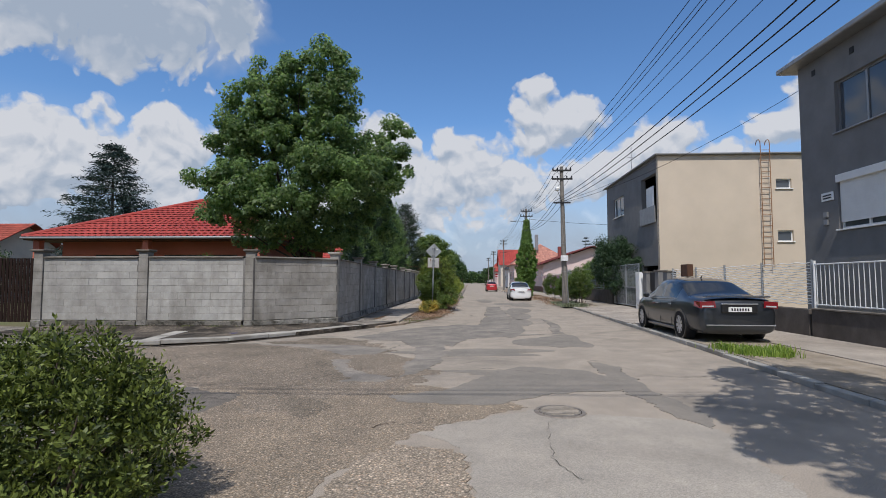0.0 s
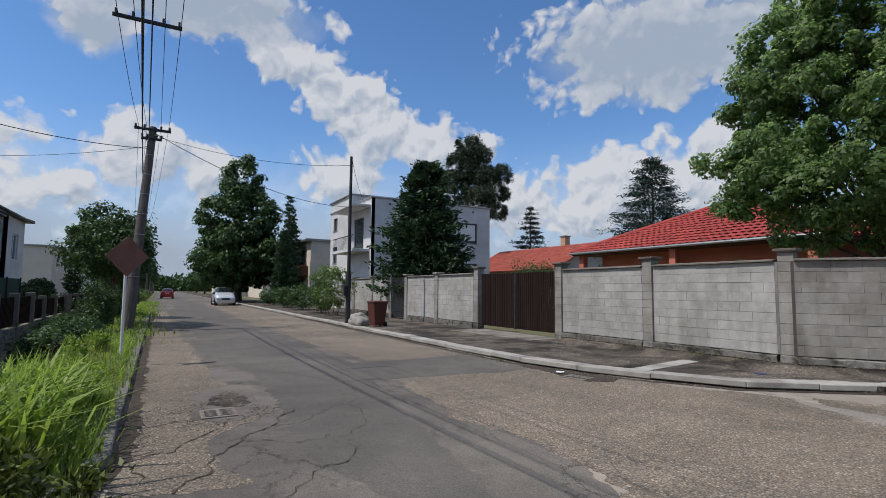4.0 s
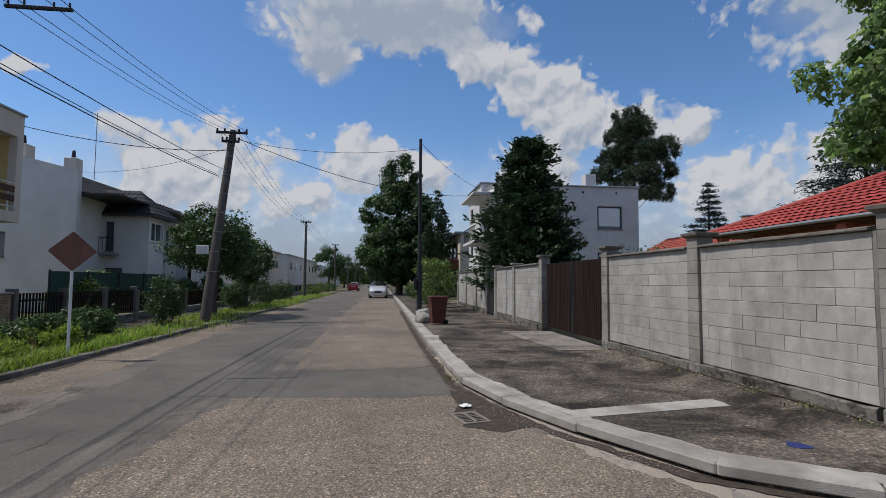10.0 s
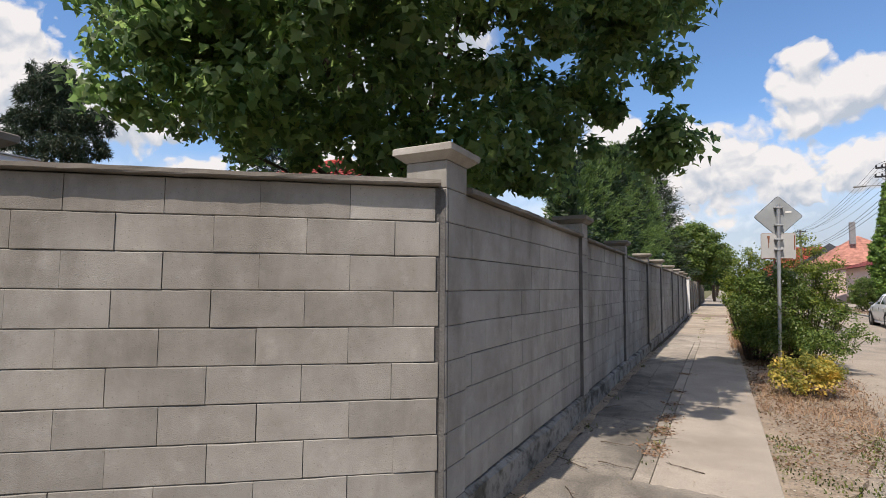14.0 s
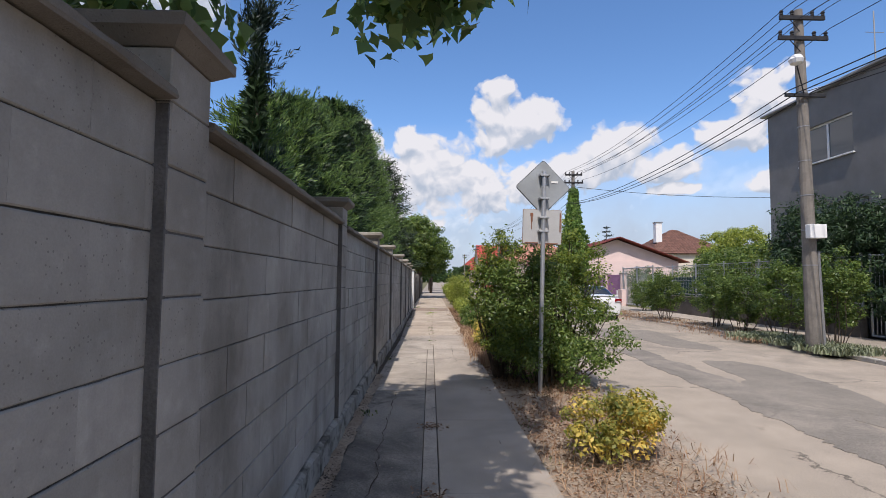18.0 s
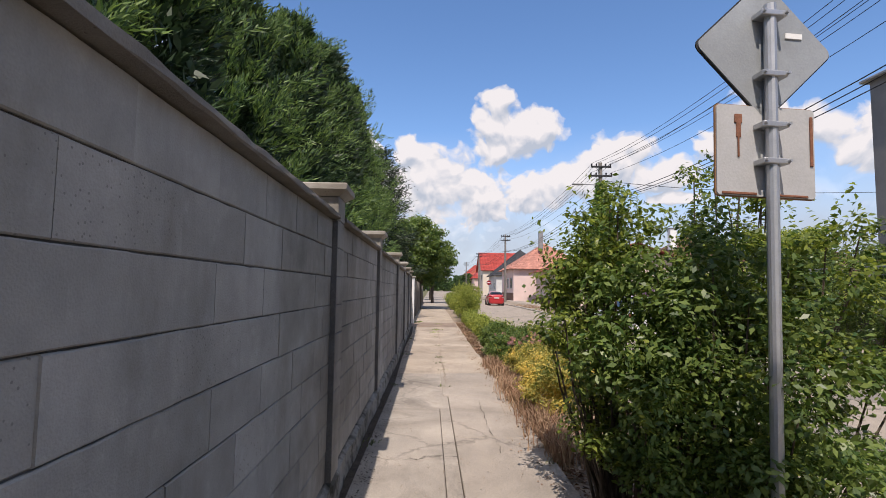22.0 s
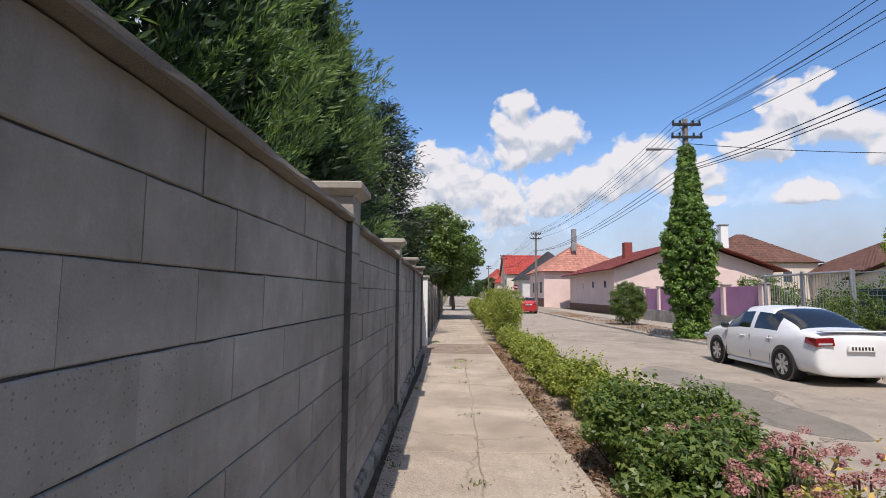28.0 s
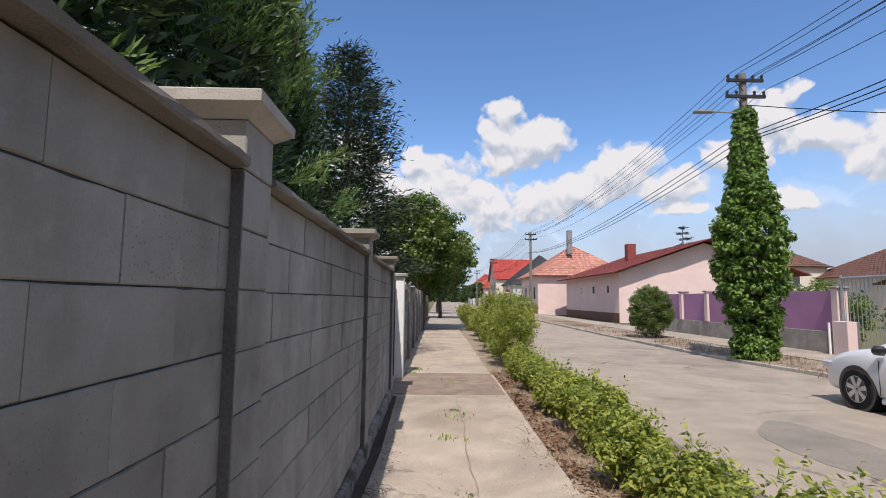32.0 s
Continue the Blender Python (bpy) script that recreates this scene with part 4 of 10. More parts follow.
kerb_line("kerb_north", [p for p in N_KERB if p[1] < 16.2 and -70 < p[0]], 0.30, PAVE + 0.012, M["kerb"], "broad pale concrete kerb round the street corner", inside=-1)
kerb_line("kerb_west", [(-0.6, 90), (-0.6, 60), (-0.62, 26), (-0.72, 23.6)], 0.12, 0.06, M["kerb_dark"], "low worn kerb half sunk in soil", inside=-1)
kerb_line("kerb_south", [(-70, 2.8), (-18, 2.98), (-6.2, 3.02), (-5.2, 2.7), (-4.6, 2.0), (-4.3, 0.8)], 0.14, 0.10, M["kerb_dark"], "mossy dark kerb along the grass verge", inside=-1)
kerb_line("kerb_east", [p for p in E_KERB if -5 < p[1] < 100], 0.15, 0.092, M["kerb"], "low worn concrete kerb along the street", inside=-1)
tagged(part("pavement_strip", prism([(-7.55, 11.2), (-7.2, 11.1), (-7.75, 14.25), (-8.15, 14.25)], 0.0, PAVE + 0.008), M["kerb"], None), "pale concrete strip across the pavement", "pavement", kind="structure")
tagged(part("pavement_ramp", prism([(-16.9, 12.6), (-12.6, 12.9), (-12.6, 14.1), (-16.9, 14.1)], 0.0, PAVE + 0.02), M["pave_old"], None), "worn concrete ramp before the gate", "pavement", kind="structure")


def manhole(x, y):
    o = base("manhole_cover", (x, y, 0.004), label="round worn iron manhole cover in the asphalt", category="manhole cover")
    part("collar", lathe([(0.25, 0.0), (0.25, 0.010), (0.29, 0.010), (0.30, 0.0)], 32), M["cast_iron"], o)
    part("lid", lathe([(0.0001, 0.0), (0.24, 0.0), (0.24, 0.012), (0.23, 0.014), (0.0001, 0.014)], 32), material("rusty_iron", (0.2, 0.18, 0.155), 0.8, 0.4, 12.0, 60.0, 0.8), o)
    for i in range(-3, 4):
        h = math.sqrt(max(0.001, 0.215 ** 2 - (i * 0.058) ** 2))
        part("rib", block(-h, h, i * 0.058 - 0.01, i * 0.058 + 0.01, 0.013, 0.02, 0.002), M["crumb"], o)


manhole(1.27, 5.5)




def drain(x, y, rz, w=0.55, d=0.5):
    o = base("drain_grate", (x, y, 0.012), rz, "square iron street drain grate with black slots", "drain")
    # flat black plate under the bars stands in for the shaded pit
    part("pit", block(-w / 2, w / 2, -d / 2, d / 2, -0.015, 0.0015), M["pit_shade"], o)
    for s in (-1, 1):
        part("frame", block(-w / 2 - 0.03, w / 2 + 0.03, s * d / 2 - 0.025, s * d / 2 + 0.025, -0.02, 0.012, 0.003), M["cast_iron"], o)
        part("frame", block(s * w / 2 - 0.025, s * w / 2 + 0.025, -d / 2, d / 2, -0.02, 0.011, 0.003), M["cast_iron"], o)
    for i in range(1, 7):
        x0 = -w / 2 + i * w / 7
        part("bar", block(x0 - 0.009, x0 + 0.009, -d / 2, d / 2, -0.012, 0.016, 0.003), M["cast_iron"], o)
    part("bar", block(-w / 2, w / 2, -0.02, 0.02, -0.012, 0.018, 0.003), M["cast_iron"], o)




def ribbon(name, pts, width, z, mat, label, seed):
    """A strip along pts whose two edges wander."""
    rnd = random.Random(seed)
    bm = bmesh.new()
    rows_v = []
    for (ax, ay), (bx, by) in zip(pts, pts[1:]):
        L = math.hypot(bx - ax, by - ay)
        n = max(1, int(L / 0.12))
        nx, ny = -(by - ay) / L, (bx - ax) / L
        for i in range(n):
            f = i / n
            w0, w1 = width * rnd.uniform(0.5, 1.0), width * rnd.uniform(0.3, 1.1)
            px, py = ax + (bx - ax) * f, ay + (by - ay) * f
            rows_v.append((bm.verts.new((px - nx * w0, py - ny * w0, z)), bm.verts.new((px + nx * w1, py + ny * w1, z))))
    for p, q in zip(rows_v, rows_v[1:]):
        bm.faces.new((p[0], p[1], q[1], q[0]))
    bmesh.ops.recalc_face_normals(bm, faces=bm.faces)
    return tagged(part(name, bm, mat, None), label, "dirt", kind="structure")


ribbon("road_gutter", [(-30, 10.0), (-14, 10.0), (-9.7, 10.08), (-8.3, 10.4), (-7.0, 10.9), (-5.75, 11.6), (-4.5, 13.3), (-3.1, 15.7)], 0.10, 0.0095, M["dark_soil"], "black dirt packed along the foot of the kerb", 4)
ribbon("road_gutter", [(-40, 3.0), (-18, 3.1), (-6.3, 3.14), (-5.3, 2.85)], 0.12, 0.0085, M["dark_soil"], "mossy dirt along the verge kerb", 5)
# the pavement rises to the foot of the sunlit wall
rnd = random.Random(21)
bm = bmesh.new()
line, row = [(-12.7, 14.0), (-6.25, 14.12), (-4.08, 15.82), (-4.02, 16.3)], []
for j, ((ax, ay), (bx, by)) in enumerate(zip(line, line[1:])):
    L = math.hypot(bx - ax, by - ay)
    n = int(L / 0.14)
    for i in range(n):
        f = i / n
        bend = min(1.0, max(0.0, (f * L - L + 0.7) / 1.4)) if j == 0 else max(0.0, 0.5 - f * L / 1.4) if j == 1 else 0.0
        d0 = Vector((bx - ax, by - ay)) / L
        d1 = Vector((line[2][0] - line[1][0], line[2][1] - line[1][1])).normalized() if j == 0 else Vector((line[1][0] - line[0][0], line[1][1] - line[0][1])).normalized()
        d = (d0 * (1 - bend) + d1 * bend).normalized()
        k = min(1.0, f * L / 0.6 + 0.1) if j == 0 else 1.0 - 0.3 * f if j == 1 else 0.7 * (1 - f)
        px, py = ax + (bx - ax) * f, ay + (by - ay) * f
        row.append([bm.verts.new((px + d.y * o, py - d.x * o, PAVE + h * k + (rnd.uniform(-0.006, 0.006) if h > 0 else 0))) for o, h in ((0.0, 0.10), (0.2, 0.085), (0.42, 0.05), (0.7, 0.022), (1.0, -0.006))])
for p, q in zip(row, row[1:]):
    for i in range(4):
        bm.faces.new((p[i], p[i + 1], q[i + 1], q[i]))
bmesh.ops.recalc_face_normals(bm, faces=bm.faces)
tagged(part("pavement_apron", bm, M["pave_asphalt"], None), "rough asphalt rising to the foot of the block wall", "pavement", kind="structure")
# cement spread behind the kerb, with a ragged inner edge
rnd = random.Random(12)
bm = bmesh.new()
line = [(-16.0, 10.45), (-12.0, 10.44), (-9.7, 10.5), (-8.3, 10.82), (-7.0, 11.33), (-5.85, 11.98), (-4.62, 13.6)]
row, drift = [], 0.12
for (ax, ay), (bx, by) in zip(line, line[1:]):
    L = math.hypot(bx - ax, by - ay)
    for i in range(int(L / 0.09)):
        f = i * 0.09 / L
        drift = min(0.3, max(0.03, drift + rnd.uniform(-0.035, 0.035)))
        px, py, nx, ny = ax + (bx - ax) * f, ay + (by - ay) * f, -(by - ay) / L, (bx - ax) / L
        w = drift + rnd.uniform(-0.012, 0.012)
        row.append((bm.verts.new((px - nx * 0.06, py - ny * 0.06, PAVE + 0.006)), bm.verts.new((px + nx * w, py + ny * w, PAVE + 0.005))))
for p, q in zip(row, row[1:]):
    bm.faces.new((p[0], q[0], q[1], p[1]))
tagged(part("pavement_cement", bm, M["kerb"], None), "pale cement smeared raggedly behind the corner kerb", "pavement", kind="structure")
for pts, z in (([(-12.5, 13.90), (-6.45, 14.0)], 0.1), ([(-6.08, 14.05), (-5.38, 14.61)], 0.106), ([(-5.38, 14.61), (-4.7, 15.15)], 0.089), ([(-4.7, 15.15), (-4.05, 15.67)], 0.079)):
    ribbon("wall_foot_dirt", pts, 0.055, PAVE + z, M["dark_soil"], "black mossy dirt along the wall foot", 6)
for pts, mat, z, label in (
        ([(-4.12, 15.75), (-3.55, 15.62), (-3.05, 15.9), (-2.75, 16.35), (-2.5, 16.9), (-2.36, 17.398), (-4.2, 17.398)], "pave_old", PAVE + 0.006, "gritty worn surface where the pavement meets the corner"),
        ([(-9.3, 10.0), (-8.4, 9.98), (-7.9, 9.86), (-7.4, 9.92), (-7.15, 10.3), (-7.4, 10.8), (-8.2, 10.5), (-9.2, 10.3)], "dark_soil", 0.0125, "broken earthy hollow in the gutter")):
    tagged(part("pavement_patch", prism(ragged(pts, 0.02, 0.05, 3), z - 0.02, z), M[mat], None), label, "pavement", kind="structure")
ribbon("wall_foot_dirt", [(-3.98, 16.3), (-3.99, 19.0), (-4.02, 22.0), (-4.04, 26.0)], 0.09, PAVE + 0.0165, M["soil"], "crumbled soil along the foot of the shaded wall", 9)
drain(-7.75, 4.05, 0, 0.42, 0.36)
drain(-7.75, 10.03, 14, 0.44, 0.3)
for pts, w in (([(-5.2, 3.5), (-5.56, 3.8), (-6.02, 3.85), (-6.2, 3.99), (-6.42, 4.16), (-6.7, 4.35), (-7.1, 4.65), (-7.7, 4.95)], 0.022), ([(-5.5, 3.28), (-6.23, 3.2), (-6.32, 3.54), (-6.82, 3.84), (-6.99, 3.99), (-7.45, 4.25)], 0.018), ([(-4.3, 4.1), (-4.9, 4.35), (-5.3, 4.9), (-6.1, 5.0), (-6.8, 5.6), (-7.9, 5.7), (-8.8, 6.1)], 0.010), ([(-6.42, 4.16), (-6.1, 4.6), (-6.3, 5.1)], 0.010), ([(1.17, 5.13), (1.02, 4.6), (0.96, 4.18), (1.0, 3.69), (1.2, 3.3)], 0.005)):
    fork = [Vector(p) for p in pts]
    for turn in (0.16, 0.13, 0.11):
        fine = []
        for p, q in zip(fork, fork[1:]):
            fine += [p, (p + q) / 2 + Vector((q.y - p.y, p.x - q.x)) * rnd.uniform(-turn, turn) * 1.6]
        fork = fine + fork[-1:]
    bm = bmesh.new()
    edge = []
    for p, q in zip(fork, fork[1:]):
        d = (q - p).normalized()
        k = w * max(0.06, rnd.gauss(0.34, 0.26))
        edge.append((bm.verts.new((p.x - d.y * k, p.y + d.x * k, 0.0115)), bm.verts.new((p.x + d.y * k, p.y - d.x * k, 0.0115))))
    for p, q in zip(edge, edge[1:]):
        bm.faces.new((p[0], p[1], q[1], q[0]))
    tagged(part("road_crack", bm, M["dark_soil"], None), "open crack in the old asphalt", "crack", kind="structure")


# ---- the concrete block wall ----
COURSE, ROWS_HIGH, PLINTH = 0.2033, 9, 0.36
TOP = PLINTH + COURSE * ROWS_HIGH
BLOCK_L = 0.492
PIER_H = 0.14


def rough_block(rnd, L, seam):
    """A cast block whose long edges are slightly chipped and whose ends vary a little."""
    bm = bmesh.new()
    n = 6
    z0, z1, x0, x1 = 0.0012, COURSE - 0.0018, rnd.uniform(0.0008, seam), L - rnd.uniform(0.0008, seam)
    cols = []
    for i in range(n + 1):
        x = x0 + (x1 - x0) * i / n
        chip = 0.0018 if 0 < i < n else 0.0008
        a, b = z0 + abs(rnd.gauss(0, chip * 0.4)), z1 - abs(rnd.gauss(0, chip))
        cols.append([bm.verts.new(p) for p in ((x, -0.095 + 0.004, a), (x, -0.095, a + 0.004), (x, -0.095, b - 0.004), (x, -0.095 + 0.005, b), (x, 0.095, b), (x, 0.095, a))])
    for p, q in zip(cols, cols[1:]):
        for i in range(6):
            bm.faces.new((p[i], p[(i + 1) % 6], q[(i + 1) % 6], q[i]))
    bm.faces.new(cols[0])
    bm.faces.new(cols[-1][::-1])
    bmesh.ops.recalc_face_normals(bm, faces=bm.faces)
    return bm


rnd = random.Random(40)
block_mes = [mesh_of("block", rough_block(rnd, BLOCK_L, 0.004 if k % 3 else 0.0018), M["block"]) for k in range(9)]
tight_mes = [mesh_of("block", rough_block(rnd, BLOCK_L, 0.0028 if k % 5 == 0 else 0.0009), M["block"]) for k in range(10)]
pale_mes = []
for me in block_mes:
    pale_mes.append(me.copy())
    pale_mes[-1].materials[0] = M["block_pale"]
pier_mes = [mesh_of("pier_block", block(-PIER_H, PIER_H, -PIER_H, PIER_H, 0.0012, COURSE - 0.0022, 0.005 + 0.002 * (k % 2)), M["block"]) for k in range(3)]


def wall_panel(name, a, b, label, dz=0.0, rows=ROWS_HIGH, first=(0.14, 0.386), mes=None):
    """A panel of blocks from a to b in half bond; first: the length of the first block of the odd and even courses from the top."""
    ax, ay = a
    L = math.hypot(b[0] - ax, b[1] - ay)
    rz = math.degrees(math.atan2(b[1] - ay, b[0] - ax))
    o = base(name, (ax, ay, dz), rz, label, "wall", kind="structure")
    rnd = random.Random(int(abs(ax * 31 + ay * 17)))
    deep = 0.089 if mes is pale_mes else 0.086
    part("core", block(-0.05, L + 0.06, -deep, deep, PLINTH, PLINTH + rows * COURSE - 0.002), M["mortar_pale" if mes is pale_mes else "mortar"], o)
    for r in range(rows):
        x = first[(rows - 1 - r) % 2] - BLOCK_L + rnd.uniform(-0.012, 0.012)
        while x < L - 0.02:
            x0, x1 = max(0.0, x), min(L, x + BLOCK_L)
            if x1 - x0 > 0.03:
                piece("block", rnd.choice(mes or block_mes), o, (x0, rnd.uniform(-0.003, 0.003), PLINTH + r * COURSE + rnd.uniform(-0.0008, 0.0008)), (0, 0, rnd.uniform(-0.004, 0.004)), ((x1 - x0) / BLOCK_L, 1, 1))
            x += BLOCK_L
    z = PLINTH + rows * COURSE
    bm = bmesh.new()
    prof = [(-0.150, z + 0.004), (-0.156, z + 0.012), (-0.153, z + 0.036), (-0.02, z + 0.062), (0.02, z + 0.062), (0.153, z + 0.036), (0.156, z + 0.012), (0.150, z + 0.004)]
    k = len(prof)
    n = max(2, round(L / 0.12))
    rows_v, sway = [], 0.0
    for i in range(n + 1):
        sway = 0.8 * sway + rnd.uniform(-0.003, 0.003)
        rows_v.append([bm.verts.new((L * i / n, y + sway + rnd.uniform(-0.004, 0.004), zz + rnd.uniform(-0.003, 0.003))) for y, zz in prof])
    for p, q in zip(rows_v, rows_v[1:]):
        for i in range(k):
            bm.faces.new((p[i], p[(i + 1) % k], q[(i + 1) % k], q[i]))
    bm.faces.new(rows_v[0])
    bm.faces.new(rows_v[-1][::-1])
    bmesh.ops.recalc_face_normals(bm, faces=bm.faces)
    part("coping", bm, M["coping"], o, "weathered concrete coping")
    bm = bmesh.new()
    n = max(2, round(L / 0.16))
    rv = []
    for i in range(n + 1):
        w0, w1, hh = 0.150 + rnd.uniform(-0.004, 0.018), 0.135 + rnd.uniform(-0.008, 0.010), PLINTH - 0.004 + rnd.uniform(-0.024, 0.0)
        x = L * i / n
        rv.append([bm.verts.new(v) for v in ((x, -w0, -0.02), (x, -w1 - 0.006, hh * 0.55), (x, -w1, hh - 0.02), (x, -0.10, hh), (x, 0.10, hh), (x, w1, hh - 0.015), (x, w0, -0.02))])
    for p, q in zip(rv, rv[1:]):
        for i in range(7):
            bm.faces.new((p[i], p[(i + 1) % 7], q[(i + 1) % 7], q[i]))
    bm.faces.new(rv[0])
    bm.faces.new(rv[-1][::-1])
    bmesh.ops.recalc_face_normals(bm, faces=bm.faces)
    part("plinth", bm, M["plinth_mossy" if mes is pale_mes else "plinth"], o, "rough cast concrete footing")
    return o


def pier(x, y, rz, extra=0.17, label="square concrete block pier with a flat overhanging cap", dz=0.0, cap="cap"):
    o = base("pier", (x, y, dz), rz, label, "pier", "piers of the block wall", "structure")
    rnd = random.Random(int(abs(x * 53 + y * 29)))
    part("core", block(-PIER_H + 0.006, PIER_H - 0.006, -PIER_H + 0.006, PIER_H - 0.006, 0, TOP + extra - 0.002), M["mortar"], o)
    for r in range(ROWS_HIGH):
        piece("pier_block", rnd.choice(pier_mes), o, (rnd.uniform(-0.002, 0.002), rnd.uniform(-0.002, 0.002), PLINTH + r * COURSE), (0, 0, rnd.uniform(-0.006, 0.006)))
    piece("pier_block", pier_mes[0], o, (0, 0, TOP), (0, 0, 0), (1, 1, extra / COURSE))
    # thin dark strip: shade of the pier's side put into colour
    part("shade_strip", block(-PIER_H - 0.004, -PIER_H + 0.02, -PIER_H + 0.003, -PIER_H + 0.06, PLINTH, TOP - 0.01, 0.002), M["pier_shade"], o, "dark strip standing in for shade on the pier's side")
    part("foot", block(-PIER_H - 0.016, PIER_H + 0.016, -PIER_H - 0.016, PIER_H + 0.016, -0.05, PLINTH - 0.003, 0.02), M["plinth"], o)
    z = TOP + extra
    bm = bmesh.new()
    rings = [(PIER_H + 0.004, z), (PIER_H + 0.050, z + 0.035), (PIER_H + 0.062, z + 0.042), (PIER_H + 0.064, z + 0.080), (PIER_H + 0.052, z + 0.088)]
    vs = [[bm.verts.new((sx * r + rnd.uniform(-0.003, 0.003), sy * r + rnd.uniform(-0.003, 0.003), h)) for sx, sy in ((-1, -1), (1, -1), (1, 1), (-1, 1))] for r, h in rings]
    for p, q in zip(vs, vs[1:]):
        for i in range(4):
            bm.faces.new((p[i], p[(i + 1) % 4], q[(i + 1) % 4], q[i]))
    bm.faces.new(vs[0][::-1])
    bm.faces.new(vs[-1])
    part("cap", bm, M[cap], o, "pale concrete cap slab" if cap == "cap" else "dark weathered concrete cap slab")
    return o


# street face of the long wall, which bows a little; the near edge of each pier with its drop, and the cap's stone
E_LINE = ((15.8, -4.055), (19.0, -4.08), (23.0, -4.132), (26.7, -4.142), (30.0, -4.143), (34.0, -4.135), (38.0, -4.165), (43.0, -4.21))
E_PIERS = ((19.14, 0.008, "coping"), (22.48, -0.012, "coping"), (25.905, -0.032, "cap"), (29.05, -0.02, "cap"), (32.94, -0.033, "cap"), (36.2, -0.057, "cap"), (39.55, -0.062, "cap"), (42.7, -0.065, "cap"))


def face_east(y):
    return float(np.interp(y, [p[0] for p in E_LINE], [p[1] for p in E_LINE]))


LONG = "grey concrete block wall panel in shade with coping"
prev = 15.78 + 0.25
for y, drop, cap in E_PIERS:
    wall_panel("wall_east", (face_east(prev) - 0.095, prev), (face_east(y) - 0.095, y), LONG, drop, first=(0.36, 0.11) if y < 24 else (0.2, 0.44), mes=tight_mes)
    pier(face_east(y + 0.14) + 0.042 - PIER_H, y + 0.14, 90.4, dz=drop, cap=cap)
    prev = y + 0.28
CL = Vector((-6.185, 14.185))
COR = Vector((-4.109, 15.825))
cd = (COR - CL).normalized()
wall_panel("wall_corner", tuple(CL + cd * 0.03), tuple(COR - cd * 0.035), "grey concrete block wall panel cutting the corner", 0.003, first=(0.11, 0.355))
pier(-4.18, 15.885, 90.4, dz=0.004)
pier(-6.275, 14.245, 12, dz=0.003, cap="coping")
# same wall in the paler block, its sunlight put into the colour
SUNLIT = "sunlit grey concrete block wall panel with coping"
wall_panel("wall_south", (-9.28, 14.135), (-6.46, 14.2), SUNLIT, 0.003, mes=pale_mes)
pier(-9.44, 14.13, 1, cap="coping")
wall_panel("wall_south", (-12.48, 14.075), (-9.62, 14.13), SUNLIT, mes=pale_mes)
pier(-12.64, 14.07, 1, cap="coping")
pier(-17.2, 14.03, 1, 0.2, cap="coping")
for x0, x1 in ((-20.2, -17.38), (-23.35, -20.5), (-27.95, -25.6), (-31.05, -28.25), (-34.35, -31.35)):
    wall_panel("wall_south", (x0, 13.99), (x1, 13.99), "pale painted block wall panel beside the gate", mes=pale_mes)
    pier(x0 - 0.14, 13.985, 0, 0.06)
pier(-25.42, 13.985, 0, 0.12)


def slat_gate(x0, x1, y, z0, z1, label, leaves=2, mat="brown_gate", gap=0.11):
    o = base("gate", (x0, y, 0), 0, label, "gate")
    L = x1 - x0
    w = L / leaves
    sl = mesh_of("slat", block(-0.045, 0.045, -0.011, 0.011, 0, z1 - z0 - 0.05, 0.004), M[mat])
    for k in range(leaves):
        leaf = part("leaf_frame", block(k * w + 0.02, k * w + 0.06, -0.02, 0.02, z0, z1 - 0.02, 0.004), M["dark_iron"], o)
        solid_bm = block((k + 1) * w - 0.06, (k + 1) * w - 0.02, -0.02, 0.02, z0, z1 - 0.02, 0.004)
        part("leaf_frame", solid_bm, M["dark_iron"], o)
        for zz in (z0 + 0.18, (z0 + z1) / 2, z1 - 0.2):
            part("rail", block(k * w + 0.03, (k + 1) * w - 0.03, 0.013, 0.04, zz - 0.02, zz + 0.02, 0.003), M["dark_iron"], o)
        n = int((w - 0.1) / gap)
        for i in range(n):
            piece("slat", sl, o, (k * w + 0.08 + (i + 0.5) * (w - 0.16) / n, -0.012, z0 + 0.02))
    return o


slat_gate(-17.05, -12.8, 14.06, 0.26, 2.22, "dark brown slatted wooden double drive gate, shut")
g = base("gate", (-25.28, 13.99, 0), 0, "narrow dark metal garden gate, shut", "gate")
part("panel", block(0.02, 1.72, -0.02, 0.02, 0.2, 2.2, 0.005), M["dark_iron"], g)
for zz in (0.5, 1.2, 1.9):
    part("rail", block(0.02, 1.72, -0.035, -0.02, zz - 0.02, zz + 0.02, 0.003), M["dark_iron"], g)
part("latch", block(1.55, 1.66, -0.06, -0.03, 1.1, 1.2, 0.005), M["galv"], g)
g2 = base("gate", (-4.34, 42.85, 0), 90, "dark metal drive gate in the wall, shut", "gate")
part("panel", block(0.02, 2.0, -0.02, 0.02, 0.18, 2.1, 0.005), M["dark_iron"], g2)
for i in range(14):
    part("bar", block(0.1 + i * 0.14, 0.13 + i * 0.14, -0.045, -0.018, 0.2, 2.08, 0.003), M["dark_iron"], g2)
post = base("gate_post", (-4.27, 45.05, 0), 0, "white square concrete gate post", "gate post")
part("shaft", block(-0.14, 0.14, -0.14, 0.14, 0, 2.15, 0.01), M["white_paint"], post)
part("cap", block(-0.2, 0.2, -0.2, 0.2, 2.15, 2.22, 0.015), M["cap"], post)
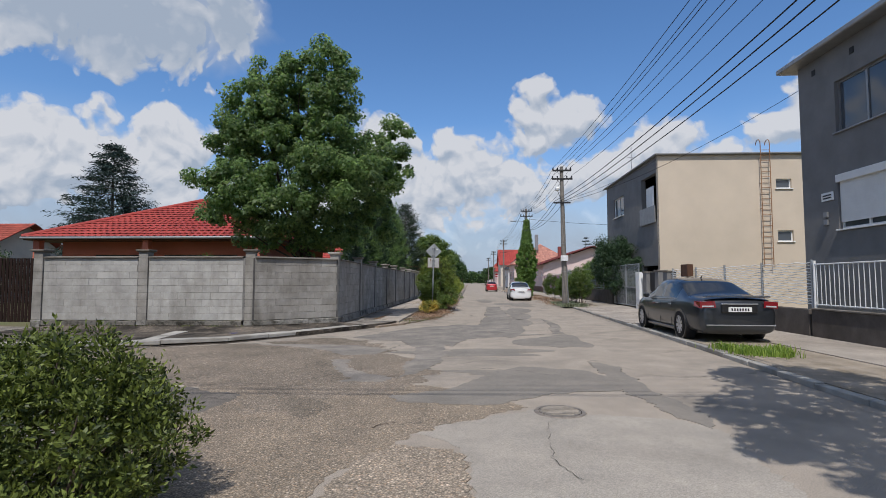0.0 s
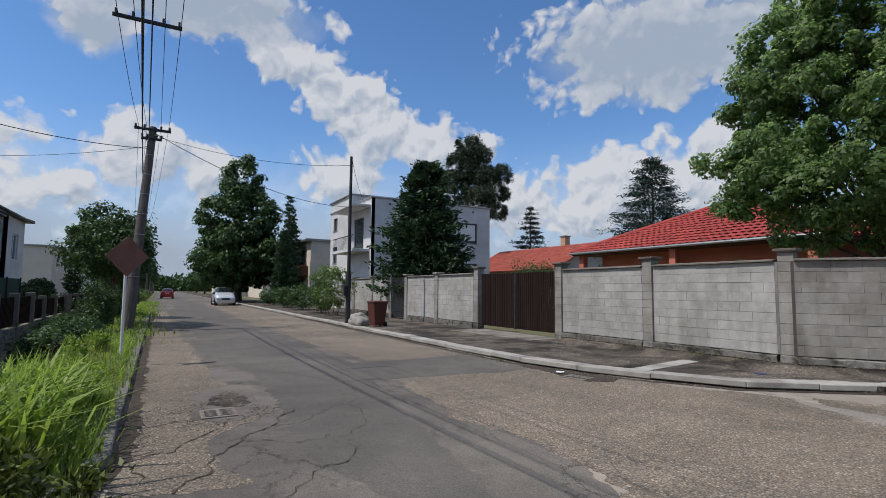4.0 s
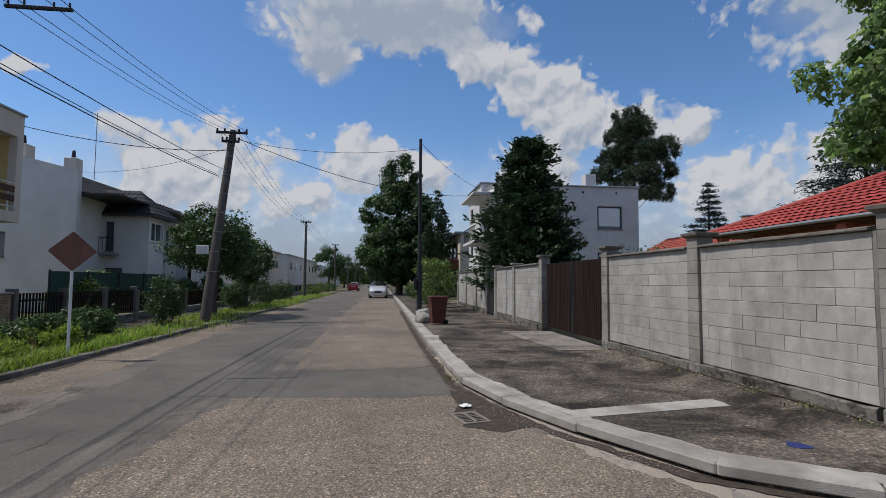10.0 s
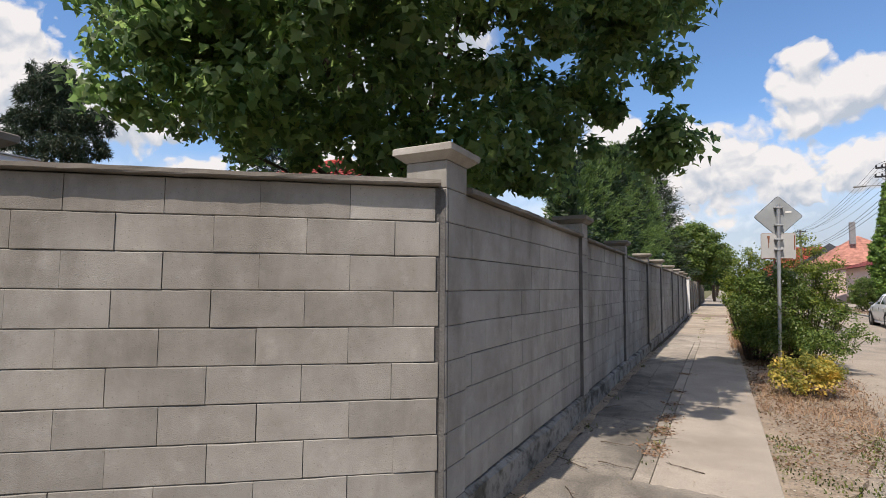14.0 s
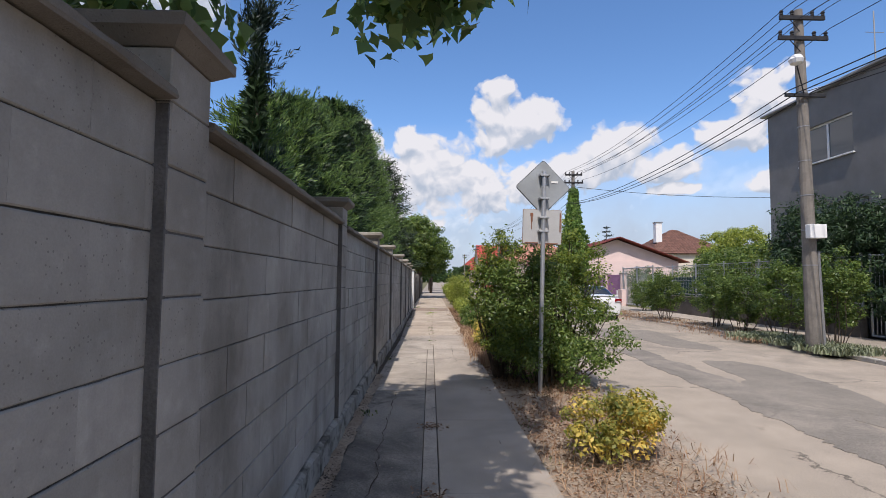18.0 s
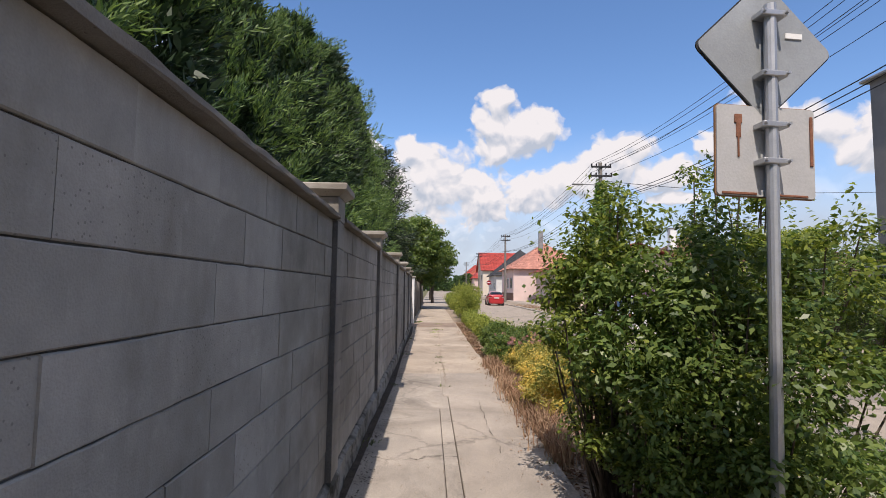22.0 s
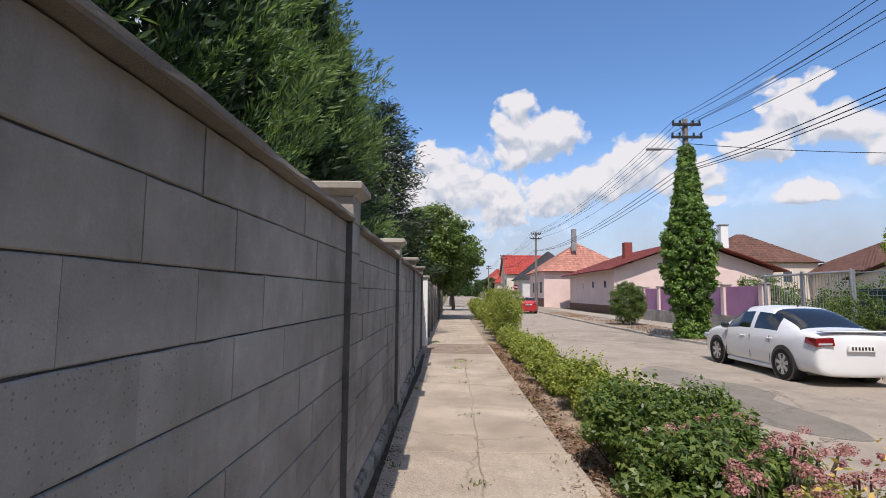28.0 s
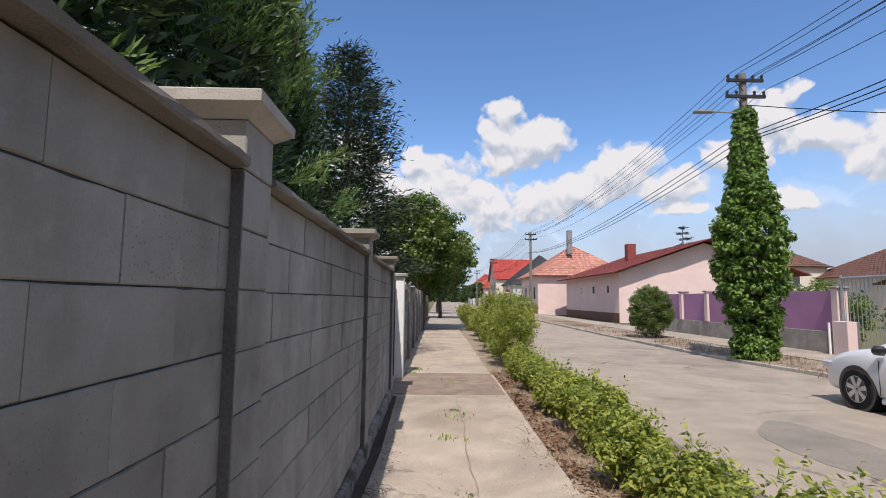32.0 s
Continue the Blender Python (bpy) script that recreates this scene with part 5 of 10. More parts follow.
# far fence of the next plots
far_fence = base("wall_far", (-4.3, 45.3, 0), 90, "grey garden wall with dark posts beyond the gate", "wall", kind="structure")
for i in range(12):
    part("panel", block(i * 3.0 + 0.1, i * 3.0 + 2.9, -0.06, 0.06, 0, 1.95, 0.01), M["plinth"], far_fence)
    part("post", block(i * 3.0 - 0.1, i * 3.0 + 0.1, -0.12, 0.12, 0, 2.1, 0.012), M["coping"], far_fence)



# ---- building helpers ----
def facade(parent, p0, p1, z0, z1, holes, mat, th=0.25, name="wall"):
    """A wall from p0 to p1 with real openings (u0, u1, z0, z1); the outside is on its right."""
    (ax, ay), (bx, by) = p0, p1
    L = math.hypot(bx - ax, by - ay)
    us = sorted({0.0, L, *[h[0] for h in holes], *[h[1] for h in holes]})
    zs = sorted({z0, z1, *[h[2] for h in holes], *[h[3] for h in holes]})
    bm = bmesh.new()
    for u0, u1 in zip(us, us[1:]):
        run = None
        for w0, w1 in zip(zs, zs[1:]):
            inside = any(h[0] - 1e-6 <= u0 and u1 <= h[1] + 1e-6 and h[2] - 1e-6 <= w0 and w1 <= h[3] + 1e-6 for h in holes)
            if inside:
                if run:
                    solid(bm, u0, u1, 0, th, *run)
                run = None
            else:
                run = (run[0], w1) if run else (w0, w1)
        if run:
            solid(bm, u0, u1, 0, th, *run)
    bmesh.ops.remove_doubles(bm, verts=bm.verts, dist=0.001)
    ob = part(name, bm, mat, parent)
    ob.matrix_basis = pose(ax, ay, 0, 0, 0, math.degrees(math.atan2(by - ay, bx - ax)))
    return ob


def window(parent, p0, p1, hole, frame_mat, panes=2, sill=True, shutter=0.0, depth=0.13, cross=0.0):
    (ax, ay), (bx, by) = p0, p1
    u0, u1, z0, z1 = hole
    rz = math.degrees(math.atan2(by - ay, bx - ax))
    f = 0.06
    bm = bmesh.new()
    solid(bm, u0, u0 + f, depth - 0.03, depth + 0.04, z0, z1)
    solid(bm, u1 - f, u1, depth - 0.03, depth + 0.04, z0, z1)
    solid(bm, u0 + f, u1 - f, depth - 0.03, depth + 0.04, z0, z0 + f)
    solid(bm, u0 + f, u1 - f, depth - 0.03, depth + 0.04, z1 - f, z1)
    for i in range(1, panes):
        u = u0 + (u1 - u0) * i / panes
        solid(bm, u - 0.035, u + 0.035, depth - 0.028, depth + 0.038, z0 + f, z1 - f)
    w = part("window", bm, frame_mat, parent)
    w.matrix_basis = pose(ax, ay, 0, 0, 0, rz)
    part("pane", block(u0 + 0.03, u1 - 0.03, depth + 0.005, depth + 0.02, z0 + 0.03, z1 - 0.03), M["glass"], w)
    if sill:
        part("sill", block(u0 - 0.06, u1 + 0.06, -0.07, depth, z0 - 0.045, z0 - 0.003, 0.005), M["white_paint"] if frame_mat is M["white_paint"] else M["tin"], w)
    if shutter:
        zz = z1 - (z1 - z0) * shutter
        n = max(3, int((z1 - zz) / 0.055))
        bm = bmesh.new()
        for i in range(n):
            h0 = zz + (z1 - zz) * i / n
            solid(bm, u0 + 0.02, u1 - 0.02, depth - 0.075, depth - 0.055 + 0.008 * (i % 2), h0 + 0.003, h0 + (z1 - zz) / n)
        tagged(part("roller_shutter", bm, M["shutter"], w), kind="stuff")
        part("shutter_box", block(u0 - 0.03, u1 + 0.03, -0.04, depth - 0.08, z1 - 0.02, z1 + 0.2, 0.008), M["shutter"], w)
    return w


def quad_slab(pts, th):
    """A thick sheet through four or three points."""
    bm = bmesh.new()
    vs = [bm.verts.new(p) for p in pts]
    f = bm.faces.new(vs)
    f.normal_update()
    n = f.normal.copy()
    if n.z < 0:
        f.normal_flip()
        n = -n
    r = bmesh.ops.extrude_face_region(bm, geom=[f])
    for v in [g for g in r["geom"] if isinstance(g, bmesh.types.BMVert)]:
        v.co -= n * th
    bmesh.ops.recalc_face_normals(bm, faces=bm.faces)
    return bm


def tiled(pts, mat, parent, row=0.36, col=0.30, th=0.05, name="roof"):
    """A roof slope (eave a, eave b, ridge b, ridge a) with its own rows of tiles in relief."""
    a, b, c, d = [Vector(p) for p in pts]
    slope = part(name, quad_slab([a, b, c, d] if (c - d).length > 0.01 else [a, b, c], th), mat, parent)
    n = (b - a).cross(d - a).normalized()
    if n.z < 0:
        n = -n
    up = ((d + c) / 2 - (a + b) / 2)
    rows_n = max(2, int(up.length / row))
    vs, fs = [], []
    for r in range(rows_n):
        f0, f1 = r / rows_n, (r + 1.06) / rows_n
        f1 = min(f1, 1.0)
        l0, r0 = a.lerp(d, f0), b.lerp(c, f0)
        l1, r1 = a.lerp(d, f1), b.lerp(c, f1)
        cols = max(1, int((r0 - l0).length / col))
        for k in range(cols):
            g0, g1 = k / cols, (k + 1) / cols
            gm = (g0 + g1) / 2
            q = len(vs)
            hi, lo = n * 0.075, n * 0.028
            vs += [l0.lerp(r0, g0) + n * 0.035, l0.lerp(r0, gm) + hi, l0.lerp(r0, g1) + n * 0.035,
                   l1.lerp(r1, g0) + n * 0.004, l1.lerp(r1, gm) + lo, l1.lerp(r1, g1) + n * 0.004]
            fs += [(q, q + 1, q + 4, q + 3), (q + 1, q + 2, q + 5, q + 4)]
    me = bpy.data.meshes.new("roof_tiles")
    me.from_pydata([tuple(v) for v in vs], [], fs)
    me.materials.append(mat)
    t = new("roof_tiles", me)
    t.parent = slope
    tagged(t, kind="stuff")
    return slope


def gutter(parent, a, b, r=0.06):
    return part("gutter", rod(a, b, r, r, 8), M["tin"], parent)


WHITE, DARK = M["white_paint"], M["frame_dark"]

# ---- grey house by the parked car ----
h = base("house", label="two-storey grey rendered house with white windows", category="house")
P0, P1 = (11.0, 16.35), (11.0, 4.0)
holes = [(1.6, 4.9, 5.9, 7.42), (1.55, 3.6, 3.05, 4.45), (6.8, 10.0, 5.9, 7.42), (6.8, 9.6, 3.05, 4.45)]
facade(h, P0, P1, 0, 8.45, holes, M["render_grey"])
window(h, P0, P1, holes[0], M["tin"], 3)
window(h, P0, P1, holes[1], WHITE, 2, shutter=0.86)
window(h, P0, P1, holes[2], M["tin"], 3)
window(h, P0, P1, holes[3], WHITE, 2, shutter=0.9)
facade(h, (20.0, 16.35), (11.25, 16.35), 0, 8.45, [], M["render_grey"])
facade(h, (11.25, 4.0), (20, 4.0), 0, 8.45, [], M["render_grey"])
facade(h, (20, 4.25), (20, 16.1), 0, 8.45, [], M["render_grey"])
part("roof", block(10.55, 20.4, 3.6, 16.8, 8.452, 8.62, 0.03), M["tin"], h, "flat roof slab with grey edge")
for y, z in ((15.6, 8.05), (14.0, 8.05), (12.2, 8.05)):
    part("vent", block(10.985, 11.0 - 0.002, y - 0.08, y + 0.08, z - 0.09, z + 0.09), M["dark_iron"], h)
part("name_plate", block(10.96, 10.998, 14.95, 15.45, 3.95, 4.2, 0.004), WHITE, h, "white street name plate with illegible dark lettering")
for i, z in enumerate((4.11, 4.03)):
    part("lettering", block(10.954, 10.96, 15.02, 15.38, z - 0.02, z + 0.02), M["dark_iron"], h)
part("meter_box", block(10.93, 10.998, 15.2, 15.36, 3.45, 3.62, 0.006), M["tin"], h)
part("meter_box", block(10.93, 10.998, 15.2, 15.36, 3.22, 3.38, 0.006), M["tin"], h)

# ---- beige flat-roofed house ----
h = base("house", label="flat-roofed house with beige gable wall and grey street front", category="house")
P0, P1 = (10.4, 37.6), (10.4, 27.3)
holes = [(1.75, 4.1, 5.93, 7.25), (1.75, 4.6, 3.0, 4.4), (7.6, 10.0, 4.9, 7.5), (7.6, 10.0, 0.3, 2.4)]
facade(h, P0, P1, 0, 8.35, holes, M["render_grey"])
window(h, P0, P1, holes[0], WHITE, 2)
window(h, P0, P1, holes[1], WHITE, 2)
S0, S1 = (10.66, 27.3), (20.0, 27.3)
sh = [(5.92, 6.72, 6.5, 7.02), (5.92, 6.72, 3.65, 4.25)]
facade(h, (10.4, 27.296), (20.0, 27.296), 0, 8.35, [(u0 + 0.26, u1 + 0.26, a, b) for u0, u1, a, b in sh], M["render_beige"])
for q in sh:
    window(h, (10.4, 27.296), (20.0, 27.296), (q[0] + 0.26, q[1] + 0.26, q[2], q[3]), WHITE, 1)
facade(h, (20.0, 37.6), (10.65, 37.6), 0, 8.35, [], M["render_grey"])
facade(h, (20, 27.55), (20, 37.35), 0, 8.35, [], M["render_beige"])
part("roof", block(10.2, 20.2, 27.1, 37.8, 8.352, 8.44, 0.02), M["tin"], h, "thin dark flat roof edge")
part("loggia_floor", block(10.45, 11.6, 27.6, 30.0, 4.55, 4.75), M["render_grey"], h)
part("loggia_back", block(11.6, 11.75, 27.56, 30.4, 0.3, 8.3), M["shutter"], h, "pale inner wall of the loggia")
part("balcony_rail", block(10.28, 10.34, 27.6, 30.05, 4.75, 5.7, 0.01), M["tin"], h, "grey sheet balcony rail")
part("laundry", block(10.5, 10.55, 28.3, 29.5, 5.75, 6.9, 0.03), M["shutter"], h, "pale curtain hung in the loggia")
lad = base("ladder", (15.95, 27.2, 0), 0, "rusty steel roof ladder with hooped top rails on the wall", "ladder")
for s in (-0.24, 0.24):
    bm = rod((s, -0.12, 2.3), (s, -0.12, 8.9), 0.022, seg=6)
    for i in range(7):
        a0, a1 = math.pi * i / 7, math.pi * (i + 1) / 7
        tube(bm, (s, -0.12 + 0.22 - 0.22 * math.cos(a0), 8.9 + 0.25 * math.sin(a0)), (s, -0.12 + 0.22 - 0.22 * math.cos(a1), 8.9 + 0.25 * math.sin(a1)), 0.022, seg=6)
    part("side_rail", bm, RUST, lad)
for i in range(22):
    part("rung", rod((-0.24, -0.12, 2.45 + i * 0.29), (0.24, -0.12, 2.45 + i * 0.29), 0.014, seg=6), RUST, lad)
for i in range(5):
    part("bracket", rod((-0.24, -0.12, 2.7 + i * 1.35), (-0.24, 0.1, 2.7 + i * 1.35), 0.012, seg=6), RUST, lad)
ant = base("antenna", (10.8, 33.0, 8.44), 0, "thin roof aerial mast", "antenna")
part("mast", rod((0, 0, 0), (0, 0, 1.9), 0.02, seg=6), M["tin"], ant)
part("dipole", rod((-0.3, 0, 1.2), (0.3, 0, 1.2), 0.012, seg=6), M["tin"], ant)

# ---- red-roofed bungalow behind the wall ----
h = base("house", label="salmon bungalow with a bright red hipped tile roof behind the wall", category="house")
X0, X1, Y0, Y1, EZ, K = -20.3, -8.6, 21.6, 32.6, 3.5, 0.45
S = (Y1 - Y0) / 2
RZ = EZ + S * K
holes = [(1.6, 4.0, 1.0, 2.75), (5.0, 8.6, 0.3, 2.75)]
facade(h, (X0 + 1.0, Y0 + 1.2), (X1 - 0.7, Y0 + 1.2), 0, EZ - 0.12, holes, M["render_red"])
for q in holes:
    window(h, (X0 + 1.0, Y0 + 1.2), (X1 - 0.7, Y0 + 1.2), q, DARK, 2)
facade(h, (X1 - 0.7, Y0 + 1.45), (X1 - 0.7, Y1 - 0.7), 0, EZ - 0.12, [(3, 5, 1.0, 2.6)], M["render_red"])
facade(h, (X0 + 1.0, Y1 - 0.7), (X0 + 1.0, Y0 + 1.45), 0, EZ - 0.12, [], M["render_red"])
facade(h, (X1 - 0.95, Y1 - 0.7), (X0 + 1.25, Y1 - 0.7), 0, EZ - 0.12, [], M["render_red"])
part("soffit", block(X0 + 0.05, X1 - 0.05, Y0 + 0.05, Y1 - 0.05, EZ - 0.13, EZ - 0.07), M["wood_dark"], h)
tiled([(X0, Y0, EZ), (X1, Y0, EZ), (X1 - S, Y0 + S, RZ), (X0 + S, Y0 + S, RZ)], M["tile_red"], h)
tiled([(X1, Y1, EZ), (X0, Y1, EZ), (X0 + S, Y0 + S, RZ), (X1 - S, Y0 + S, RZ)], M["tile_red"], h, 0.5, 0.5)
tiled([(X0, Y1, EZ), (X0, Y0, EZ), (X0 + S, Y0 + S, RZ), (X0 + S, Y0 + S, RZ)], M["tile_red"], h)
tiled([(X1, Y0, EZ), (X1, Y1, EZ), (X1 - S, Y0 + S, RZ), (X1 - S, Y0 + S, RZ)], M["tile_red"], h)
for p, q in (((X0, Y0, EZ), (X0 + S, Y0 + S, RZ)), ((X1, Y0, EZ), (X1 - S, Y0 + S, RZ)), ((X0 + S, Y0 + S, RZ), (X1 - S, Y0 + S, RZ))):
    part("ridge_tiles", rod((p[0], p[1], p[2] + 0.04), (q[0], q[1], q[2] + 0.05), 0.10, seg=8), M["tile_red"], h)
gutter(h, (X0, Y0 - 0.05, EZ - 0.04), (X1, Y0 - 0.05, EZ - 0.04))
for x in (X0 + 0.4, X0 + 5.6, X0 + 10.8):
    part("porch_post", block(x, x + 0.3, Y0 + 0.2, Y0 + 0.5, 0, EZ - 0.13, 0.01), M["render_red"], h)

# ---- orange-roofed house further back ----
h = base("house", label="low house with an orange tile roof and chimney behind gardens", category="house")
part("wall", block(-44, -31.5, 30.5, 38.0, 0, 3.4), M["render_cream"], h)
tiled([(-44.5, 30.0, 3.3), (-31, 30.0, 3.3), (-31, 34.3, 5.6), (-44.5, 34.3, 5.6)], M["tile_orange"], h)
tiled([(-31, 38.6, 3.3), (-44.5, 38.6, 3.3), (-44.5, 34.3, 5.6), (-31, 34.3, 5.6)], M["tile_orange"], h, 0.5, 0.5)
part("gable", quad_slab([(-31.6, 30.6, 3.4), (-31.6, 38.0, 3.4), (-31.6, 34.3, 5.45)], 0.2), M["render_cream"], h)
ch = part("chimney", block(-35.95, -35.35, 35.0, 35.6, 4.5, 6.5, 0.02), M["brick_tan"], h)
part("cap", block(-36.02, -35.28, 34.93, 35.67, 6.5, 6.6, 0.01), M["tin"], ch)

# ---- white flat-roofed house ----
h = base("house", label="white two-storey flat-roofed house with a corner balcony", category="house")
GREYED = material("greyed_white_render", (0.60, 0.59, 0.575), 0.95, 0.1, 1.2, 90.0, 0.2, stain=0.25)
WX, WY = -35.0, 16.4
holes = [(3.9, 5.1, 5.2, 6.95), (7.2, 9.0, 5.3, 6.9), (7.2, 9.0, 2.3, 3.7)]
facade(h, (WX, WY), (WX, 26.6), 0, 8.2, holes, GREYED)
for q in holes:
    window(h, (WX, WY), (WX, 26.6), q, DARK, 1)
    part("blind", block(WX - 0.105, WX - 0.095, WY + q[0] + 0.14, WY + q[1] - 0.14, q[2] + (0.22 if q[2] > 3 else 1.1), q[3] - 0.12), M["shutter"], h, "pale lowered blind")
fh = [(0.8, 1.9, 6.6, 7.7), (0.8, 1.9, 3.8, 5.2), (6.2, 8.4, 4.6, 7.0)]
facade(h, (-45.0, WY - 0.004), (WX, WY - 0.004), 0, 8.2, fh, GREYED)
for q in fh:
    window(h, (-45.0, WY - 0.004), (WX, WY - 0.004), q, DARK, 1)
facade(h, (-45.0, 26.6), (-45.0, WY + 0.25), 0, 8.2, [], GREYED)
facade(h, (WX - 0.25, 26.6), (-44.75, 26.6), 0, 8.2, [], GREYED)
part("roof", block(-45.1, WX + 0.1, WY - 0.1, 26.7, 8.2, 8.3, 0.02), M["tin"], h, "dark flat roof edge")
part("upper_storey", block(-45.0, -39.5, WY + 0.0, 21, 8.31, 9.1), GREYED, h)
part("upper_roof", block(-45.1, -39.3, WY - 0.15, 21.1, 9.1, 9.2, 0.01), M["tin"], h)
part("balcony_slab", block(-40.2, WX - 0.3, WY - 1.3, WY - 0.02, 4.3, 4.5, 0.01), GREYED, h)
part("balcony_roof", block(-40.4, WX - 0.1, WY - 1.45, WY - 0.02, 7.55, 7.7, 0.01), GREYED, h)
for i in range(22):
    part("rail_bar", rod((-40.1 + i * 0.22, WY - 1.25, 4.5), (-40.1 + i * 0.22, WY - 1.25, 5.45), 0.012, seg=5), M["dark_iron"], h)
part("hand_rail", block(-40.15, WX - 0.3, WY - 1.28, WY - 1.22, 5.43, 5.48), M["dark_iron"], h)
ch = part("chimney", block(-38.0, -37.2, 23.7, 24.5, 8.3, 9.6, 0.02), GREYED, h)
for y in (17.8, 20.2, 22.6, 25.0):
    part("vent", block(WX - 0.004, WX + 0.012, y - 0.07, y + 0.07, 7.75, 7.9), M["dark_iron"], h)
# next house beyond
h = base("house", label="grey flat-roofed house with a brown balcony", category="house")
part("wall", block(-66, -54, 17, 27, 0, 6.6), M["render_cream"], h)
part("roof", block(-66.3, -53.7, 16.4, 27.3, 6.6, 6.85, 0.03), M["tin"], h)
part("balcony", block(-65, -55, 16.0, 17.0, 3.0, 4.0, 0.02), M["wood_dark"], h)
for x in (-63.5, -60.5, -57.5):
    w = part("window", block(x - 0.8, x + 0.8, 16.95, 16.99, 4.3, 5.8), DARK, h)
    part("pane", block(x - 0.72, x + 0.72, 16.93, 16.948, 4.38, 5.72), M["glass"], w)

# ---- yellow house with the long balcony ----
h = base("house", label="yellow house with a long wooden-railed balcony under a white flat roof", category="house")
YX0, YX1, FY, BY = -19.85, -6.5, -2.9, -4.0
part("roof", block(YX0, YX1, -13, FY, 6.25, 7.0, 0.01), M["render_cream"], h, "deep white roof fascia")
part("roof_edge", block(YX0 - 0.05, YX1 + 0.05, -13.05, FY + 0.06, 7.0, 7.06), M["tin"], h)
part("balcony_slab", block(YX0, YX1, BY, FY, 3.45, 3.8, 0.01), M["render_cream"], h, "white balcony slab")
part("end_wall", block(YX0, YX0 + 0.28, BY, FY, 3.8, 6.25, 0.005), M["render_cream"], h)
part("end_lining", block(YX0 + 0.28, YX0 + 0.31, BY + 0.02, FY - 0.25, 3.8, 6.25), M["render_yellow"], h)
P0, P1 = (YX1, BY), (YX0 + 0.3, BY)
Lw = YX1 - YX0 - 0.3
holes = [(10.0, 12.75, 3.95, 5.76), (6.9, 9.6, 3.95, 5.76), (3.3, 6.4, 3.95, 5.76)]
facade(h, P0, P1, 3.45, 6.25, holes, M["render_yellow"])
for q in holes:
    window(h, P0, P1, q, WHITE, 2, sill=False, shutter=1.0)
facade(h, (YX1, BY - 0.35), (YX0 + 0.1, BY - 0.35), 0, 3.45, [(1.2, 3.0, 1.0, 2.6), (8.6, 10.0, 0.3, 2.7), (11.75, 12.75, 0.2, 2.6)], M["render_yellow"])
part("door", block(-19.3, -18.2, BY - 0.55, BY - 0.48, 0.2, 2.62), M["wood_dark"], h, "dark recessed side door")
window(h, (YX1, BY - 0.35), (YX0 + 0.1, BY - 0.35), (1.2, 3.0, 1.0, 2.6), WHITE, 2)
part("door", block(-15.9, -14.6, BY - 0.52, BY - 0.45, 0.3, 2.7), M["wood_dark"], h)
part("side_wall", block(YX0 + 0.1, YX0 + 0.35, -13, BY - 0.61, 0, 3.44), M["render_cream"], h)
part("side_wall", block(YX0 + 0.02, YX0 + 0.25, -13, BY - 0.002, 3.45, 6.25), M["render_cream"], h)
part("back_wall", block(YX0 + 0.3, YX1, -13, -12.8, 0, 6.25), M["render_cream"], h)
part("side_wall", block(YX1 - 0.25, YX1, -12.8, BY - 0.61, 0, 6.25), M["render_cream"], h)
for k, z in enumerate((4.12, 4.42)):
    part("rail_board", block(YX0 + 0.3, YX1, FY - 0.02, FY + 0.02, z, z + 0.2, 0.006), M["wood_dark"], h)
for z in (3.95, 4.72):
    part("rail_tube", rod((YX0 + 0.3, FY - 0.03, z), (YX1, FY - 0.03, z), 0.02, seg=6), WHITE, h)
for i in range(9):
    part("rail_post", rod((YX0 + 0.5 + i * 1.55, FY - 0.05, 3.8), (YX0 + 0.5 + i * 1.55, FY - 0.05, 4.72), 0.02, seg=6), WHITE, h)
ant = base("antenna", (-18.6, -5.5, 7.06), 0, "thin roof aerial on the flat roof", "antenna")
part("mast", rod((0, 0, 0), (0, 0, 1.5), 0.018, seg=6), M["tin"], ant)

# ---- white house with dark roofs ----
h = base("house", label="white plastered house with dark grey roofs and downpipes", category="house")
HW = M["render_white"]
ph = [(3.2, 4.4, 2.7, 4.2), (6.4, 7.2, 2.7, 4.0)]
facade(h, (-29.5, -17.0), (-29.5, -6.55), 0, 7.25, ph, HW, 0.35, "party_wall")
for q in ph:
    window(h, (-29.5, -17.0), (-29.5, -6.55), q, DARK, 1)
part("parapet", quad_slab([(-29.52, -17.0, 7.2), (-29.52, -6.55, 7.2), (-29.52, -9.6, 7.95), (-29.52, -14.0, 8.0)], 0.3), HW, h)
part("wall", block(-46, -29.86, -16.5, -6.9, 0, 6.1), HW, h)
EX, EY = -33.0, -4.53
q1 = (0.94, 1.66, 3.25, 4.97)
facade(h, (EX, -8.1), (EX, EY), 0, 5.36, [q1, (1.0, 2.2, 0.6, 2.3)], HW)
window(h, (EX, -8.1), (EX, EY), q1, DARK, 1)
window(h, (EX, -8.1), (EX, EY), (1.0, 2.2, 0.6, 2.3), DARK, 1)
facade(h, (EX - 0.25, EY), (-35.3, EY), 0, 5.36, [(0.05, 1.65, 3.9, 5.05)], HW)
window(h, (EX - 0.25, EY), (-35.3, EY), (0.05, 1.65, 3.9, 5.05), WHITE, 2)
facade(h, (-35.3, EY), (-35.3, -6.9), 0, 5.36, [], HW)
facade(h, (-35.56, -6.2), (-41.6, -6.2), 0, 6.0, [(1.0, 2.6, 3.3, 5.2), (1.0, 2.6, 0.8, 2.3), (3.6, 4.8, 3.3, 5.2)], HW)
